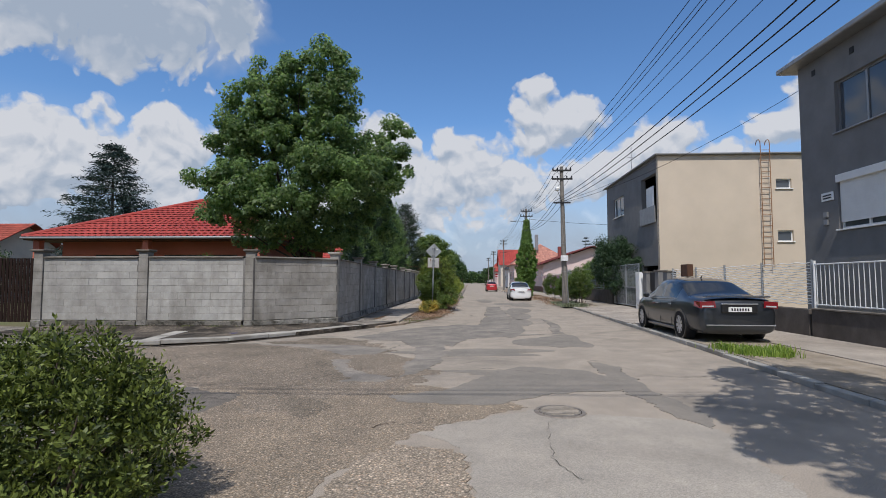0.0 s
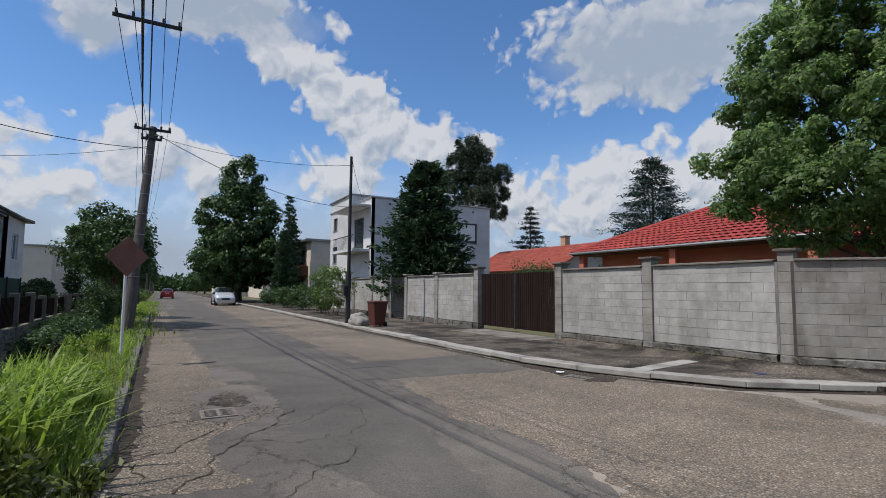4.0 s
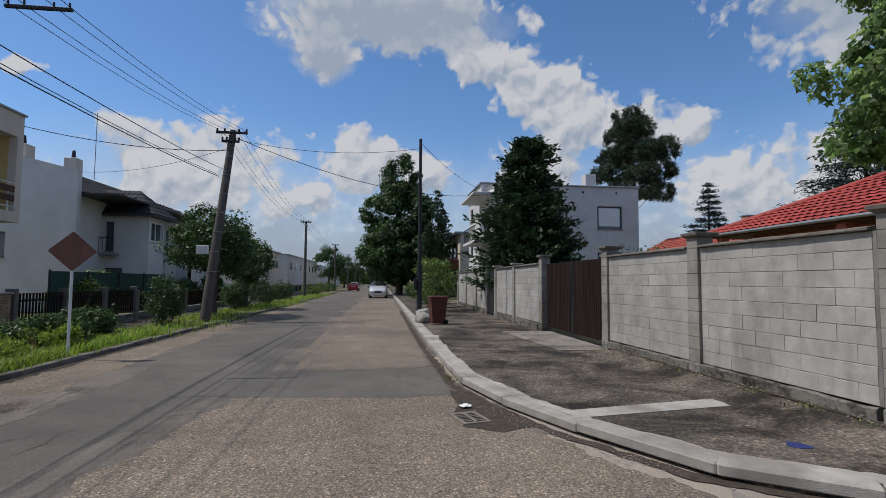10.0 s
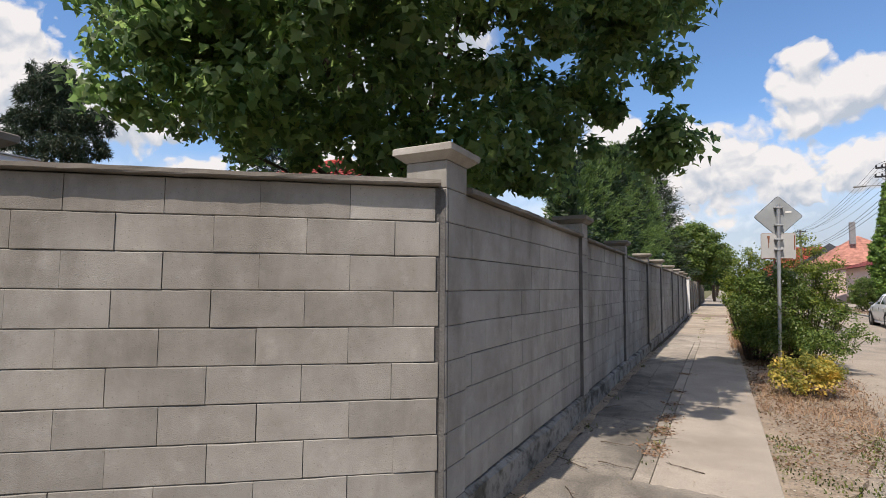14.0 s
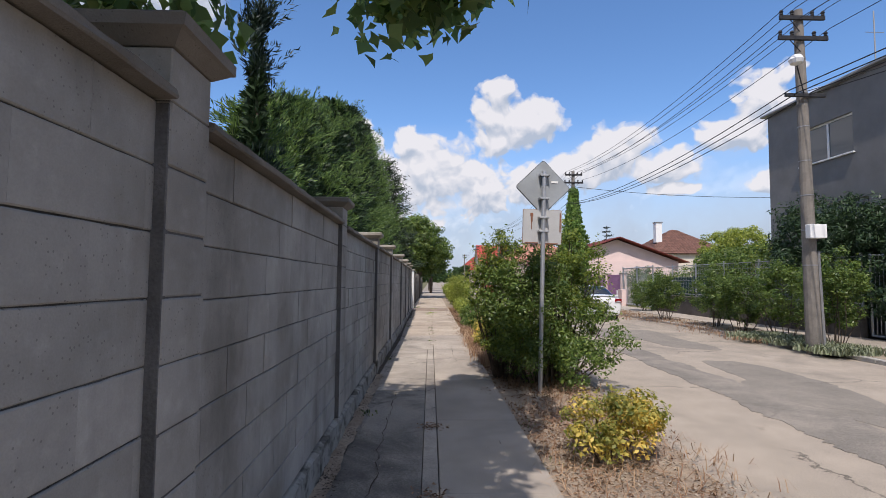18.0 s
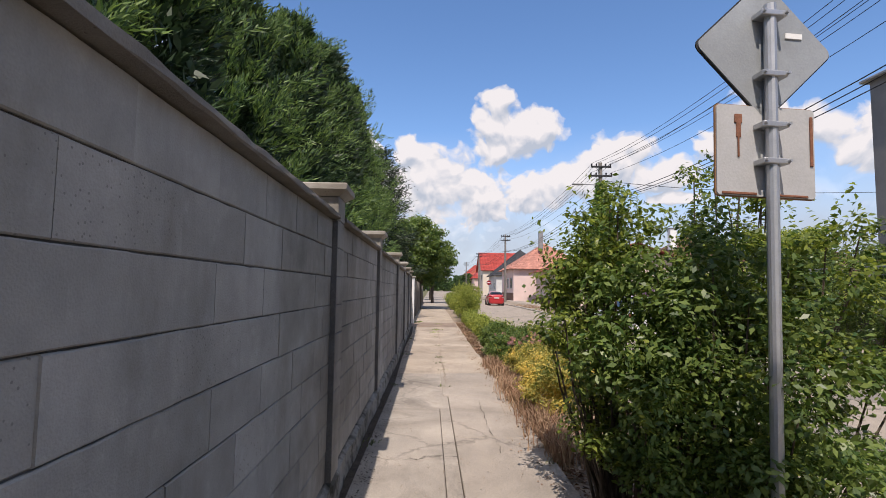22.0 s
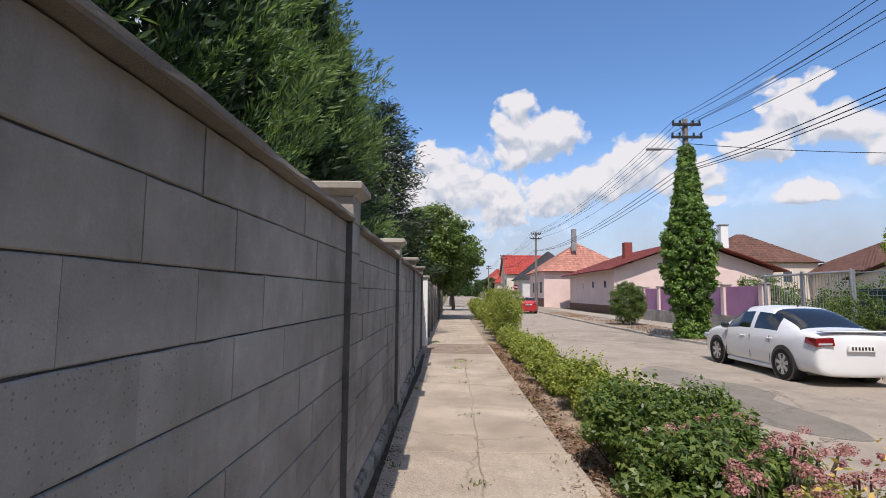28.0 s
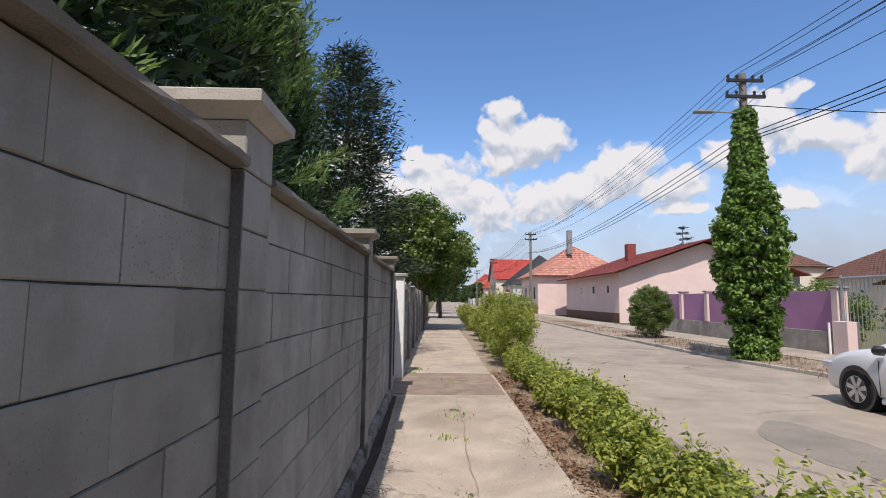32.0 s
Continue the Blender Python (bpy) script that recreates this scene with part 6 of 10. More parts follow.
for q in ((1.0, 2.6, 3.3, 5.2), (1.0, 2.6, 0.8, 2.3), (3.6, 4.8, 3.3, 5.2)):
    window(h, (-35.56, -6.2), (-41.6, -6.2), q, WHITE, 2)
facade(h, (-41.6, -5.15), (-46.0, -5.15), 0, 6.0, [(1.2, 2.8, 3.3, 5.0)], HW)
window(h, (-41.6, -5.15), (-46.0, -5.15), (1.2, 2.8, 3.3, 5.0), WHITE, 2)
facade(h, (-41.6, -6.9), (-41.6, -5.16), 0, 6.0, [], HW)
# hipped roof of the bay
BX0, BX1, BY0, BY1, BZ, BR = -36.0, -32.55, -9.0, -4.05, 5.4, 7.0
part("soffit", block(BX0, BX1, BY0, BY1, BZ - 0.1, BZ - 0.02), M["frame_dark"], h)
ra, rb = (-34.3, -7.6, BR), (-34.3, -5.7, BR)
tiled([(BX1, BY0, BZ), (BX1, BY1, BZ), rb, ra], M["tile_grey"], h, 0.35, 0.3)
tiled([(BX0, BY1, BZ), (BX0, BY0, BZ), ra, rb], M["tile_grey"], h, 0.35, 0.3)
tiled([(BX1, BY1, BZ), (BX0, BY1, BZ), rb, rb], M["tile_grey"], h, 0.35, 0.3)
part("eave_trim", block(BX1 - 0.02, BX1 + 0.04, BY0, BY1, BZ - 0.14, BZ + 0.02), M["frame_dark"], h)
# hipped roof of the main block
MX0, MX1, MY0, MY1, MZ, MR = -46.6, -29.9, -17.0, -4.7, 6.15, 8.3
part("soffit", block(MX0, MX1, MY0, MY1, MZ - 0.12, MZ - 0.03), M["frame_dark"], h)
rm0, rm1 = (-42.0, -10.6, MR), (-34.6, -10.6, MR)
tiled([(MX1, MY1 - 1.7, MZ), (MX0, MY1, MZ), rm0, rm1], M["tile_grey"], h, 0.45, 0.45)
tiled([(MX0, MY0, MZ), (MX1, MY0, MZ), rm1, rm0], M["tile_grey"], h, 0.6, 0.8)
tiled([(MX1, MY0, MZ), (MX1, MY1 - 1.7, MZ), rm1, rm1], M["tile_grey"], h, 0.45, 0.45)
tiled([(MX0, MY1, MZ), (MX0, MY0, MZ), rm0, rm0], M["tile_grey"], h, 0.6, 0.8)
part("balcony_floor", block(-33.0, -32.3, -7.5, -6.1, 3.0, 3.14, 0.01), M["tin"], h)
for i in range(8):
    part("balcony_bar", rod((-32.35, -7.45 + i * 0.19, 3.14), (-32.35, -7.45 + i * 0.19, 4.0), 0.014, seg=5), M["dark_iron"], h)
part("hand_rail", block(-32.38, -32.32, -7.5, -6.1, 3.98, 4.03), M["dark_iron"], h)
part("downpipe", rod((-32.9, -8.0, 0.1), (-32.9, -8.0, 5.3), 0.05, seg=8), M["dark_iron"], h)
for x, zz in ((-30.2, 7.6), (-34.5, 7.9)):
    ch = part("chimney", block(x - 0.35, x + 0.35, -10.0, -9.3, zz, zz + 1.0, 0.02), M["render_cream"], h)
    part("cowl", rod((x, -9.65, zz + 1.0), (x, -9.65, zz + 1.5), 0.13, 0.08, 8), M["dark_iron"], ch)
ant = base("antenna", (-36.5, -9.5, 8.0), 0, "tall roof aerial mast", "antenna")
part("mast", rod((0, 0, 0), (0, 0, 4.4), 0.025, seg=6), M["tin"], ant)


# ---- simple far houses ----
def far_house(x0, x1, y0, y1, eave, ridge, wall_mat, roof_mat, label, along="y", wins=((), ()), over=0.5):
    o = base("house", label=label, category="house")
    part("wall", block(x0, x1, y0, y1, 0, eave), M[wall_mat], o)
    if roof_mat:
        if along == "y":
            xm = (x0 + x1) / 2
            tiled([(x0 - over, y1 + over, eave - 0.1), (x0 - over, y0 - over, eave - 0.1), (xm, y0 - over, ridge), (xm, y1 + over, ridge)], M[roof_mat], o, 0.6, 0.6)
            tiled([(x1 + over, y0 - over, eave - 0.1), (x1 + over, y1 + over, eave - 0.1), (xm, y1 + over, ridge), (xm, y0 - over, ridge)], M[roof_mat], o, 0.6, 0.6)
            for y in (y0 + 0.1, y1 - 0.1):
                part("gable", quad_slab([(x0, y, eave), (x1, y, eave), (xm, y, ridge - 0.25)], 0.15), M[wall_mat], o)
        elif along == "hip":
            s = min(x1 - x0, y1 - y0) / 2 + over
            ex0, ex1, ey0, ey1, ez = x0 - over, x1 + over, y0 - over, y1 + over, eave - 0.1
            if (x1 - x0) >= (y1 - y0):
                r0, r1 = (ex0 + s, ey0 + s, ridge), (ex1 - s, ey0 + s, ridge)
                tiled([(ex0, ey0, ez), (ex1, ey0, ez), r1, r0], M[roof_mat], o, 0.5, 0.5)
                tiled([(ex1, ey1, ez), (ex0, ey1, ez), r0, r1], M[roof_mat], o, 0.5, 0.5)
                tiled([(ex0, ey1, ez), (ex0, ey0, ez), r0, r0], M[roof_mat], o, 0.5, 0.5)
                tiled([(ex1, ey0, ez), (ex1, ey1, ez), r1, r1], M[roof_mat], o, 0.5, 0.5)
            else:
                r0, r1 = (ex0 + s, ey0 + s, ridge), (ex0 + s, ey1 - s, ridge)
                tiled([(ex0, ey1, ez), (ex0, ey0, ez), r0, r1], M[roof_mat], o, 0.5, 0.5)
                tiled([(ex1, ey0, ez), (ex1, ey1, ez), r1, r0], M[roof_mat], o, 0.5, 0.5)
                tiled([(ex0, ey0, ez), (ex1, ey0, ez), r0, r0], M[roof_mat], o, 0.5, 0.5)
                tiled([(ex1, ey1, ez), (ex0, ey1, ez), r1, r1], M[roof_mat], o, 0.5, 0.5)
        else:
            ym = (y0 + y1) / 2
            tiled([(x0 - over, y0 - over, eave - 0.1), (x1 + over, y0 - over, eave - 0.1), (x1 + over, ym, ridge), (x0 - over, ym, ridge)], M[roof_mat], o, 0.6, 0.6)
            tiled([(x1 + over, y1 + over, eave - 0.1), (x0 - over, y1 + over, eave - 0.1), (x0 - over, ym, ridge), (x1 + over, ym, ridge)], M[roof_mat], o, 0.6, 0.6)
            for x in (x0 + 0.1, x1 - 0.1):
                part("gable", quad_slab([(x, y0, eave), (x, y1, eave), (x, ym, ridge - 0.25)], 0.15), M[wall_mat], o)
    else:
        part("roof", block(x0 - 0.2, x1 + 0.2, y0 - 0.2, y1 + 0.2, eave, eave + 0.2, 0.02), M["tin"], o)
    for side, items in zip(("w", "s", "n"), wins):
        for c, z0, z1, ww in items:
            if side == "w":
                w = part("window", block(x0 - 0.03, x0 - 0.003, c - ww / 2, c + ww / 2, z0, z1), WHITE, o)
                part("pane", block(x0 - 0.045, x0 - 0.032, c - ww / 2 + 0.07, c + ww / 2 - 0.07, z0 + 0.07, z1 - 0.07), M["glass"], w)
            else:
                yy, sg = (y0, -1) if side == "s" else (y1, 1)
                a, b = sorted((yy + sg * 0.003, yy + sg * 0.03))
                w = part("window", block(c - ww / 2, c + ww / 2, a, b, z0, z1), WHITE, o)
                a, b = sorted((yy + sg * 0.032, yy + sg * 0.045))
                part("pane", block(c - ww / 2 + 0.07, c + ww / 2 - 0.07, a, b, z0 + 0.07, z1 - 0.07), M["glass"], w)
    return o


pink = far_house(11.0, 25.0, 75.0, 91.5, 4.0, 6.7, "render_pink", "tile_darkred", "long low pink house with a dark red tiled gable roof", "y",
                 ([(77.5, 2.3, 3.1, 0.7), (81.5, 2.3, 3.1, 0.7), (85.5, 2.3, 3.1, 0.7)], []), 0.9)
ch = part("chimney", block(14.4, 15.2, 82.0, 82.8, 5.0, 7.1, 0.02), M["tile_darkred"], pink)
part("plinth", block(10.97, 10.998, 75.0, 91.5, 0, 0.75), M["tile_brown"], pink)
orange = far_house(8.4, 19.5, 94.5, 106.0, 4.7, 8.8, "render_pink", "tile_salmon", "house with a steep orange hipped roof and pink walls", "hip",
                   ([(96.5, 1.8, 3.4, 1.2), (99.5, 1.8, 3.4, 1.2), (102.5, 1.8, 3.4, 1.2)], []), 0.6)
part("plinth", block(8.36, 8.398, 94.5, 106.0, 0, 1.2), M["tile_brown"], orange)
part("chimney", block(12.6, 13.2, 97.0, 97.6, 7.5, 10.4, 0.02), M["tin"], orange)
far_house(9.0, 20.0, 118, 130, 4.4, 9.6, "render_white", "tile_grey", "grey-walled house with a steep dark roof", "hip", ([(121, 1.6, 3.0, 1.2), (126, 1.6, 3.0, 1.2)], [(11.5, 1.6, 3.0, 1.2)]))
far_house(8.5, 19.0, 138, 150, 6.0, 10.4, "render_cream", "tile_red", "cream house with a red tiled roof down the street", "x", ([(141, 3.6, 5.0, 1.2), (146, 3.6, 5.0, 1.2)], [(10.5, 3.6, 5.0, 1.2), (13, 3.6, 5, 1.2)]))
far_house(8.0, 18.0, 156, 168, 4.6, 9.4, "render_pink", "tile_red", "red-roofed house far down the street", "hip")
far_house(8.0, 18.0, 176, 190, 5.4, 9.6, "render_cream", "tile_orange", "cream house far down the street", "hip")
far_house(7.5, 18.0, 200, 216, 5.4, 10.4, "render_white", "tile_red", "white house far down the street", "hip")
far_house(31, 44, 96, 108, 6.2, 10.4, "render_cream", "tile_brown", "house with a brown hipped roof behind the gardens", "hip", ([], [(34, 3.5, 5.0, 1.3), (40, 3.5, 5.0, 1.3)]))
hh = far_house(43, 56, 86, 98, 4.8, 8.4, "render_cream", "tile_brown", "cream bungalow with a brown roof behind the gardens", "hip", ([], [(46, 2.0, 3.4, 1.3)]))
c = base("chimney_stack", (33.5, 99, 8.0), 0, "white chimney stack on a brown roof", "chimney")
part("shaft", block(-0.5, 0.5, -0.5, 0.5, 0, 3.2, 0.03), WHITE, c)
part("cap", block(-0.6, 0.6, -0.6, 0.6, 3.2, 3.35, 0.02), M["tin"], c)
far_house(28, 40, 60, 70, 3.2, 4.6, "render_cream", "tile_brown", "low garden house with a ribbed brown roof", "x")
rnd = random.Random(12)
for i in range(6):
    x = -74 - i * 22
    far_house(x - 8, x + 8, -15, -6.5, 5.6 + rnd.uniform(-0.4, 0.6), 8.0, "render_white" if i % 2 else "render_cream", None, "pale flat-roofed terrace house along the side road", "x",
              ((), (), [(x - 5, 3.4, 4.8, 1.6), (x, 3.4, 4.8, 1.6), (x + 5, 3.4, 4.8, 1.6)]))
for i in range(4):
    x = -96 - i * 26
    far_house(x - 8, x + 8, 18, 27, 5.6, 8.4, "render_cream", "tile_brown", "house in the row along the side road", "x", ((), [(x - 4, 3.2, 4.6, 1.6), (x + 4, 3.2, 4.6, 1.6)]))
for i in range(4):
    far_house(-24, -12, 66 + i * 24, 78 + i * 24, 4.2, 7.8, "render_cream", "tile_red", "house behind the garden trees", "hip")



# ---- plants ----
LOBED = ((-0.5, 0.0), (-0.18, 0.54), (0.10, 0.22), (0.55, 0.0), (0.10, -0.22), (-0.18, -0.54))
OVAL = ((-0.5, 0.0), (-0.1, 0.5), (0.5, 0.0), (-0.1, -0.5))


def leaves(name, centres, ways, size, aspect, mat, parent, droop=0.0, seed=1, fold=0.18, label="", face=0.0, shape=OVAL):
    """Leaves, one at each centre, pointing along ways with random spin; with face they lie like shingles on their clump, looking out and up."""
    rng = np.random.default_rng(seed)
    n = len(centres)
    if face:
        look_to = ways + np.array([0, 0, 0.55]) + rng.normal(0, 0.42 / face, (n, 3))
        look_to /= np.linalg.norm(look_to, axis=1, keepdims=True) + 1e-9
        w = rng.normal(0, 1, (n, 3)) + ways * 0.3
        w[:, 2] -= droop + 0.35
        w -= look_to * np.sum(w * look_to, axis=1, keepdims=True)
        w /= np.linalg.norm(w, axis=1, keepdims=True) + 1e-9
        side = np.cross(look_to, w)
    else:
        w = ways + rng.normal(0, 0.45, (n, 3))
        w[:, 2] -= droop
        w /= np.linalg.norm(w, axis=1, keepdims=True) + 1e-9
        side = np.cross(w, rng.normal(0, 1, (n, 3)))
    side /= np.linalg.norm(side, axis=1, keepdims=True) + 1e-9
    nor = np.cross(w, side) if face else np.cross(side, w)
    s = size * rng.uniform(0.6, 1.35, (n, 1))
    k = len(shape)
    v = np.empty((n, k, 3))
    for i, (along, across) in enumerate(shape):
        v[:, i] = centres + w * s * along + side * s * aspect * across + nor * s * aspect * fold * 2 * abs(across)
    me = bpy.data.meshes.new(name)
    me.vertices.add(n * k)
    me.vertices.foreach_set("co", v.reshape(-1).astype(np.float32))
    me.loops.add(n * k)
    me.loops.foreach_set("vertex_index", np.arange(n * k, dtype=np.int32))
    me.polygons.add(n)
    me.polygons.foreach_set("loop_start", np.arange(0, n * k, k, dtype=np.int32))
    me.update(calc_edges=True)
    me.materials.append(mat)
    ob = new(name, me)
    ob.parent = parent
    if label:
        tagged(ob, label)
    tagged(ob, kind="stuff")
    return ob


def clumped(rng, clumps, radius, per, flat=0.75):
    """Leaf places round clump centres, denser towards the outside, and the way out of each clump."""
    c = np.repeat(clumps, per, axis=0)
    d = rng.normal(0, 1, c.shape)
    d /= np.linalg.norm(d, axis=1, keepdims=True)
    rr = radius * rng.uniform(0.25, 1.0, (len(c), 1)) ** 0.6
    if np.ndim(radius):
        rr = np.repeat(radius, per)[:, None] * rng.uniform(0.25, 1.0, (len(c), 1)) ** 0.6
    off = d * rr
    off[:, 2] *= flat
    return c + off, d


def limb_mesh(bm, a, b, r0, r1, rnd, bends=4, seg=7):
    a, b = Vector(a), Vector(b)
    p = a
    L = (b - a).length
    for i in range(bends):
        q = a.lerp(b, (i + 1) / bends) + Vector((rnd.uniform(-1, 1), rnd.uniform(-1, 1), rnd.uniform(-0.4, 0.6))) * L * 0.035 * (i < bends - 1)
        f0, f1 = r0 + (r1 - r0) * i / bends, r0 + (r1 - r0) * (i + 1) / bends
        tube(bm, p, q, f0, f1, seg, caps=False)
        p = q


def broadleaf(name, loc, blobs, trunk_r, fork, mat, label, category="tree", n_clumps=260, clump_r=0.55, per=90, leaf=0.16, aspect=0.75, seed=1, limbs=9, group="", vary=(0.6, 1.25), flat=0.75, shape=OVAL):
    """blobs: (x, y, z, rx, ry, rz) relative to loc."""
    rng = np.random.default_rng(seed)
    rnd = random.Random(seed)
    o = base(name, loc, 0, label, category, group)
    vol = np.array([b[3] * b[4] * b[5] for b in blobs]) ** 0.67
    cl = []
    for b, k in zip(blobs, (vol / vol.sum() * n_clumps).astype(int)):
        d = rng.normal(0, 1, (max(k, 3), 3))
        d /= np.linalg.norm(d, axis=1, keepdims=True)
        rr = rng.uniform(0.45, 1.0, (len(d), 1)) ** 0.5
        cl.append(np.array(b[:3]) + d * rr * np.array(b[3:6]))
    cl = np.vstack(cl)
    bm = bmesh.new()
    limb_mesh(bm, (0, 0, -0.15), (0, 0, fork), trunk_r * 1.25, trunk_r * 0.8, rnd, 4, 12)
    part("trunk", bm, M["bark"], o)
    bm = bmesh.new()
    for i in range(limbs):
        b = blobs[i % len(blobs)]
        t = (b[0] + rnd.uniform(-0.5, 0.5) * b[3], b[1] + rnd.uniform(-0.5, 0.5) * b[4], b[2] + rnd.uniform(-0.3, 0.5) * b[5])
        limb_mesh(bm, (0, 0, fork * rnd.uniform(0.75, 1.0)), t, trunk_r * (0.36 if i < 4 else 0.15), trunk_r * 0.05, rnd, 5)
    part("limb_frame", bm, M["bark"], o)
    pts, ways = clumped(rng, cl, clump_r * rng.uniform(*vary, len(cl)), per, flat)
    leaves("crown", pts, ways, leaf, aspect, mat, o, 0.35, seed, face=0.0 if aspect < 0.25 else 1.0, shape=shape)
    return o


def conifer(name, loc, h, r, mat, label, seed=1, skirt=0.3, tiers=26, per=26, spray=0.4, needle=0.16, power=0.8, aspect=0.22, droop=0.25, category="tree", lift=0.15, n_leaf=34, jitter=0.25, group="", plume=False, wall_x=None):
    """A tapered trunk with tiers of boughs that carry flat sprays."""
    rng = np.random.default_rng(seed)
    rnd = random.Random(seed)
    o = base(name, loc, 0, label, category, group)
    bm = bmesh.new()
    tube(bm, (0, 0, -0.1), (0, 0, h * 0.97), 0.035 * h * 0.5 + 0.05, 0.02, 9)
    part("trunk", bm, M["bark"], o)
    cs, ws = [], []
    bb = bmesh.new()
    for t in range(tiers):
        f = (t + 0.5) / tiers
        z = skirt + (h - skirt) * f
        R = r * (1 - f) ** power * rnd.uniform(1 - jitter, 1 + jitter * 0.6) + 0.08
        n = max(5, int(per * (0.35 + 0.65 * (1 - f))))
        for k in range(n):
            a = rnd.uniform(0, 2 * math.pi)
            L = R * rnd.uniform(0.55, 1.12)
            d = np.array([math.cos(a), math.sin(a), lift])
            m = int(n_leaf * (0.4 + 0.6 * L / max(r, 0.1)))
            s = rng.uniform(0.25, 1.0, m) ** 0.7
            p = np.outer(s * L, d) + np.array([0, 0, z])
            p[:, 2] += -0.10 * L * s ** 2 * 2 * droop
            wide = spray * (0.35 + 0.65 * (1 - np.abs(s - 0.6)))
            if plume:
                s = rng.uniform(0.35, 1.0, m)
                tilt = lift + rnd.uniform(-0.1, 0.45)
                p = np.outer(s * L, np.array([d[0], d[1], 0.0])) + np.array([0, 0, z])
                p[:, 2] += tilt * (s * L) ** 1.3
                wide = spray * (1.12 - s)
            p += rng.normal(0, 1, (m, 3)) * wide[:, None] * np.array([0.34, 0.34, 0.16])
            cs.append(p)
            ws.append(np.tile(d, (m, 1)))
            if k % 6 == 0 and L > 0.8:
                tube(bb, (0, 0, z), (L * 0.8 * d[0], L * 0.8 * d[1], z + lift * L * 0.8), 0.03, 0.008, 5, caps=False)
    part("bough_frame", bb, M["bark"], o)
    cs, ws = np.vstack(cs), np.vstack(ws)
    if wall_x is not None:
        keep = (cs[:, 0] + loc[0] < wall_x) | (cs[:, 2] > 2.75)
        cs, ws = cs[keep], ws[keep]
    leaves("crown", cs, ws, needle, aspect, mat, o, droop, seed)
    return o


def shrub(name, loc, blobs, mat, label, n_clumps=60, clump_r=0.22, per=60, leaf=0.06, aspect=0.5, seed=1, stems=9, category="shrub", group="", sprigs=0, up=0.3, reach=(0.25, 0.55)):
    rng = np.random.default_rng(seed)
    rnd = random.Random(seed)
    o = base(name, loc, 0, label, category, group)
    vol = np.array([b[3] * b[4] * b[5] for b in blobs]) ** 0.67
    cl = []
    for b, k in zip(blobs, (vol / vol.sum() * n_clumps).astype(int)):
        d = rng.normal(0, 1, (max(k, 2), 3))
        d /= np.linalg.norm(d, axis=1, keepdims=True)
        cl.append(np.array(b[:3]) + d * (rng.uniform(0.3, 1.0, (len(d), 1)) ** 0.55) * np.array(b[3:6]))
    cl = np.vstack(cl)
    cl = cl[cl[:, 2] > 0.02]
    bm = bmesh.new()
    for i in range(stems):
        t = cl[rnd.randrange(len(cl))]
        limb_mesh(bm, (t[0] * 0.35 + rnd.uniform(-0.05, 0.05), t[1] * 0.35, -0.03), tuple(t), 0.014, 0.005, rnd, 3, 5)
    part("stem_frame", bm, M["bark"], o)
    pts, ways = clumped(rng, cl, clump_r * rng.uniform(0.6, 1.3, len(cl)), per)
    ways = ways + np.array([0, 0, up])
    if sprigs:
        ps, wv = [pts], [ways]
        for i in range(sprigs):
            c = cl[rng.integers(len(cl))]
            d = rng.normal(0, 0.5, 3) + np.array([0, 0, 0.9])
            d /= np.linalg.norm(d)
            s = np.linspace(0, 1, 16)[:, None]
            L = rng.uniform(*reach)
            ps.append(c + d * s * L + rng.normal(0, 0.018, (16, 3)))
            wv.append(np.tile(d, (16, 1)) + rng.normal(0, 0.5, (16, 3)))
        pts, ways = np.vstack(ps), np.vstack(wv)
    leaves("foliage", pts, ways, leaf, aspect, mat, o, 0.0, seed, face=0.7 if aspect > 0.44 else 0.0)
    return o


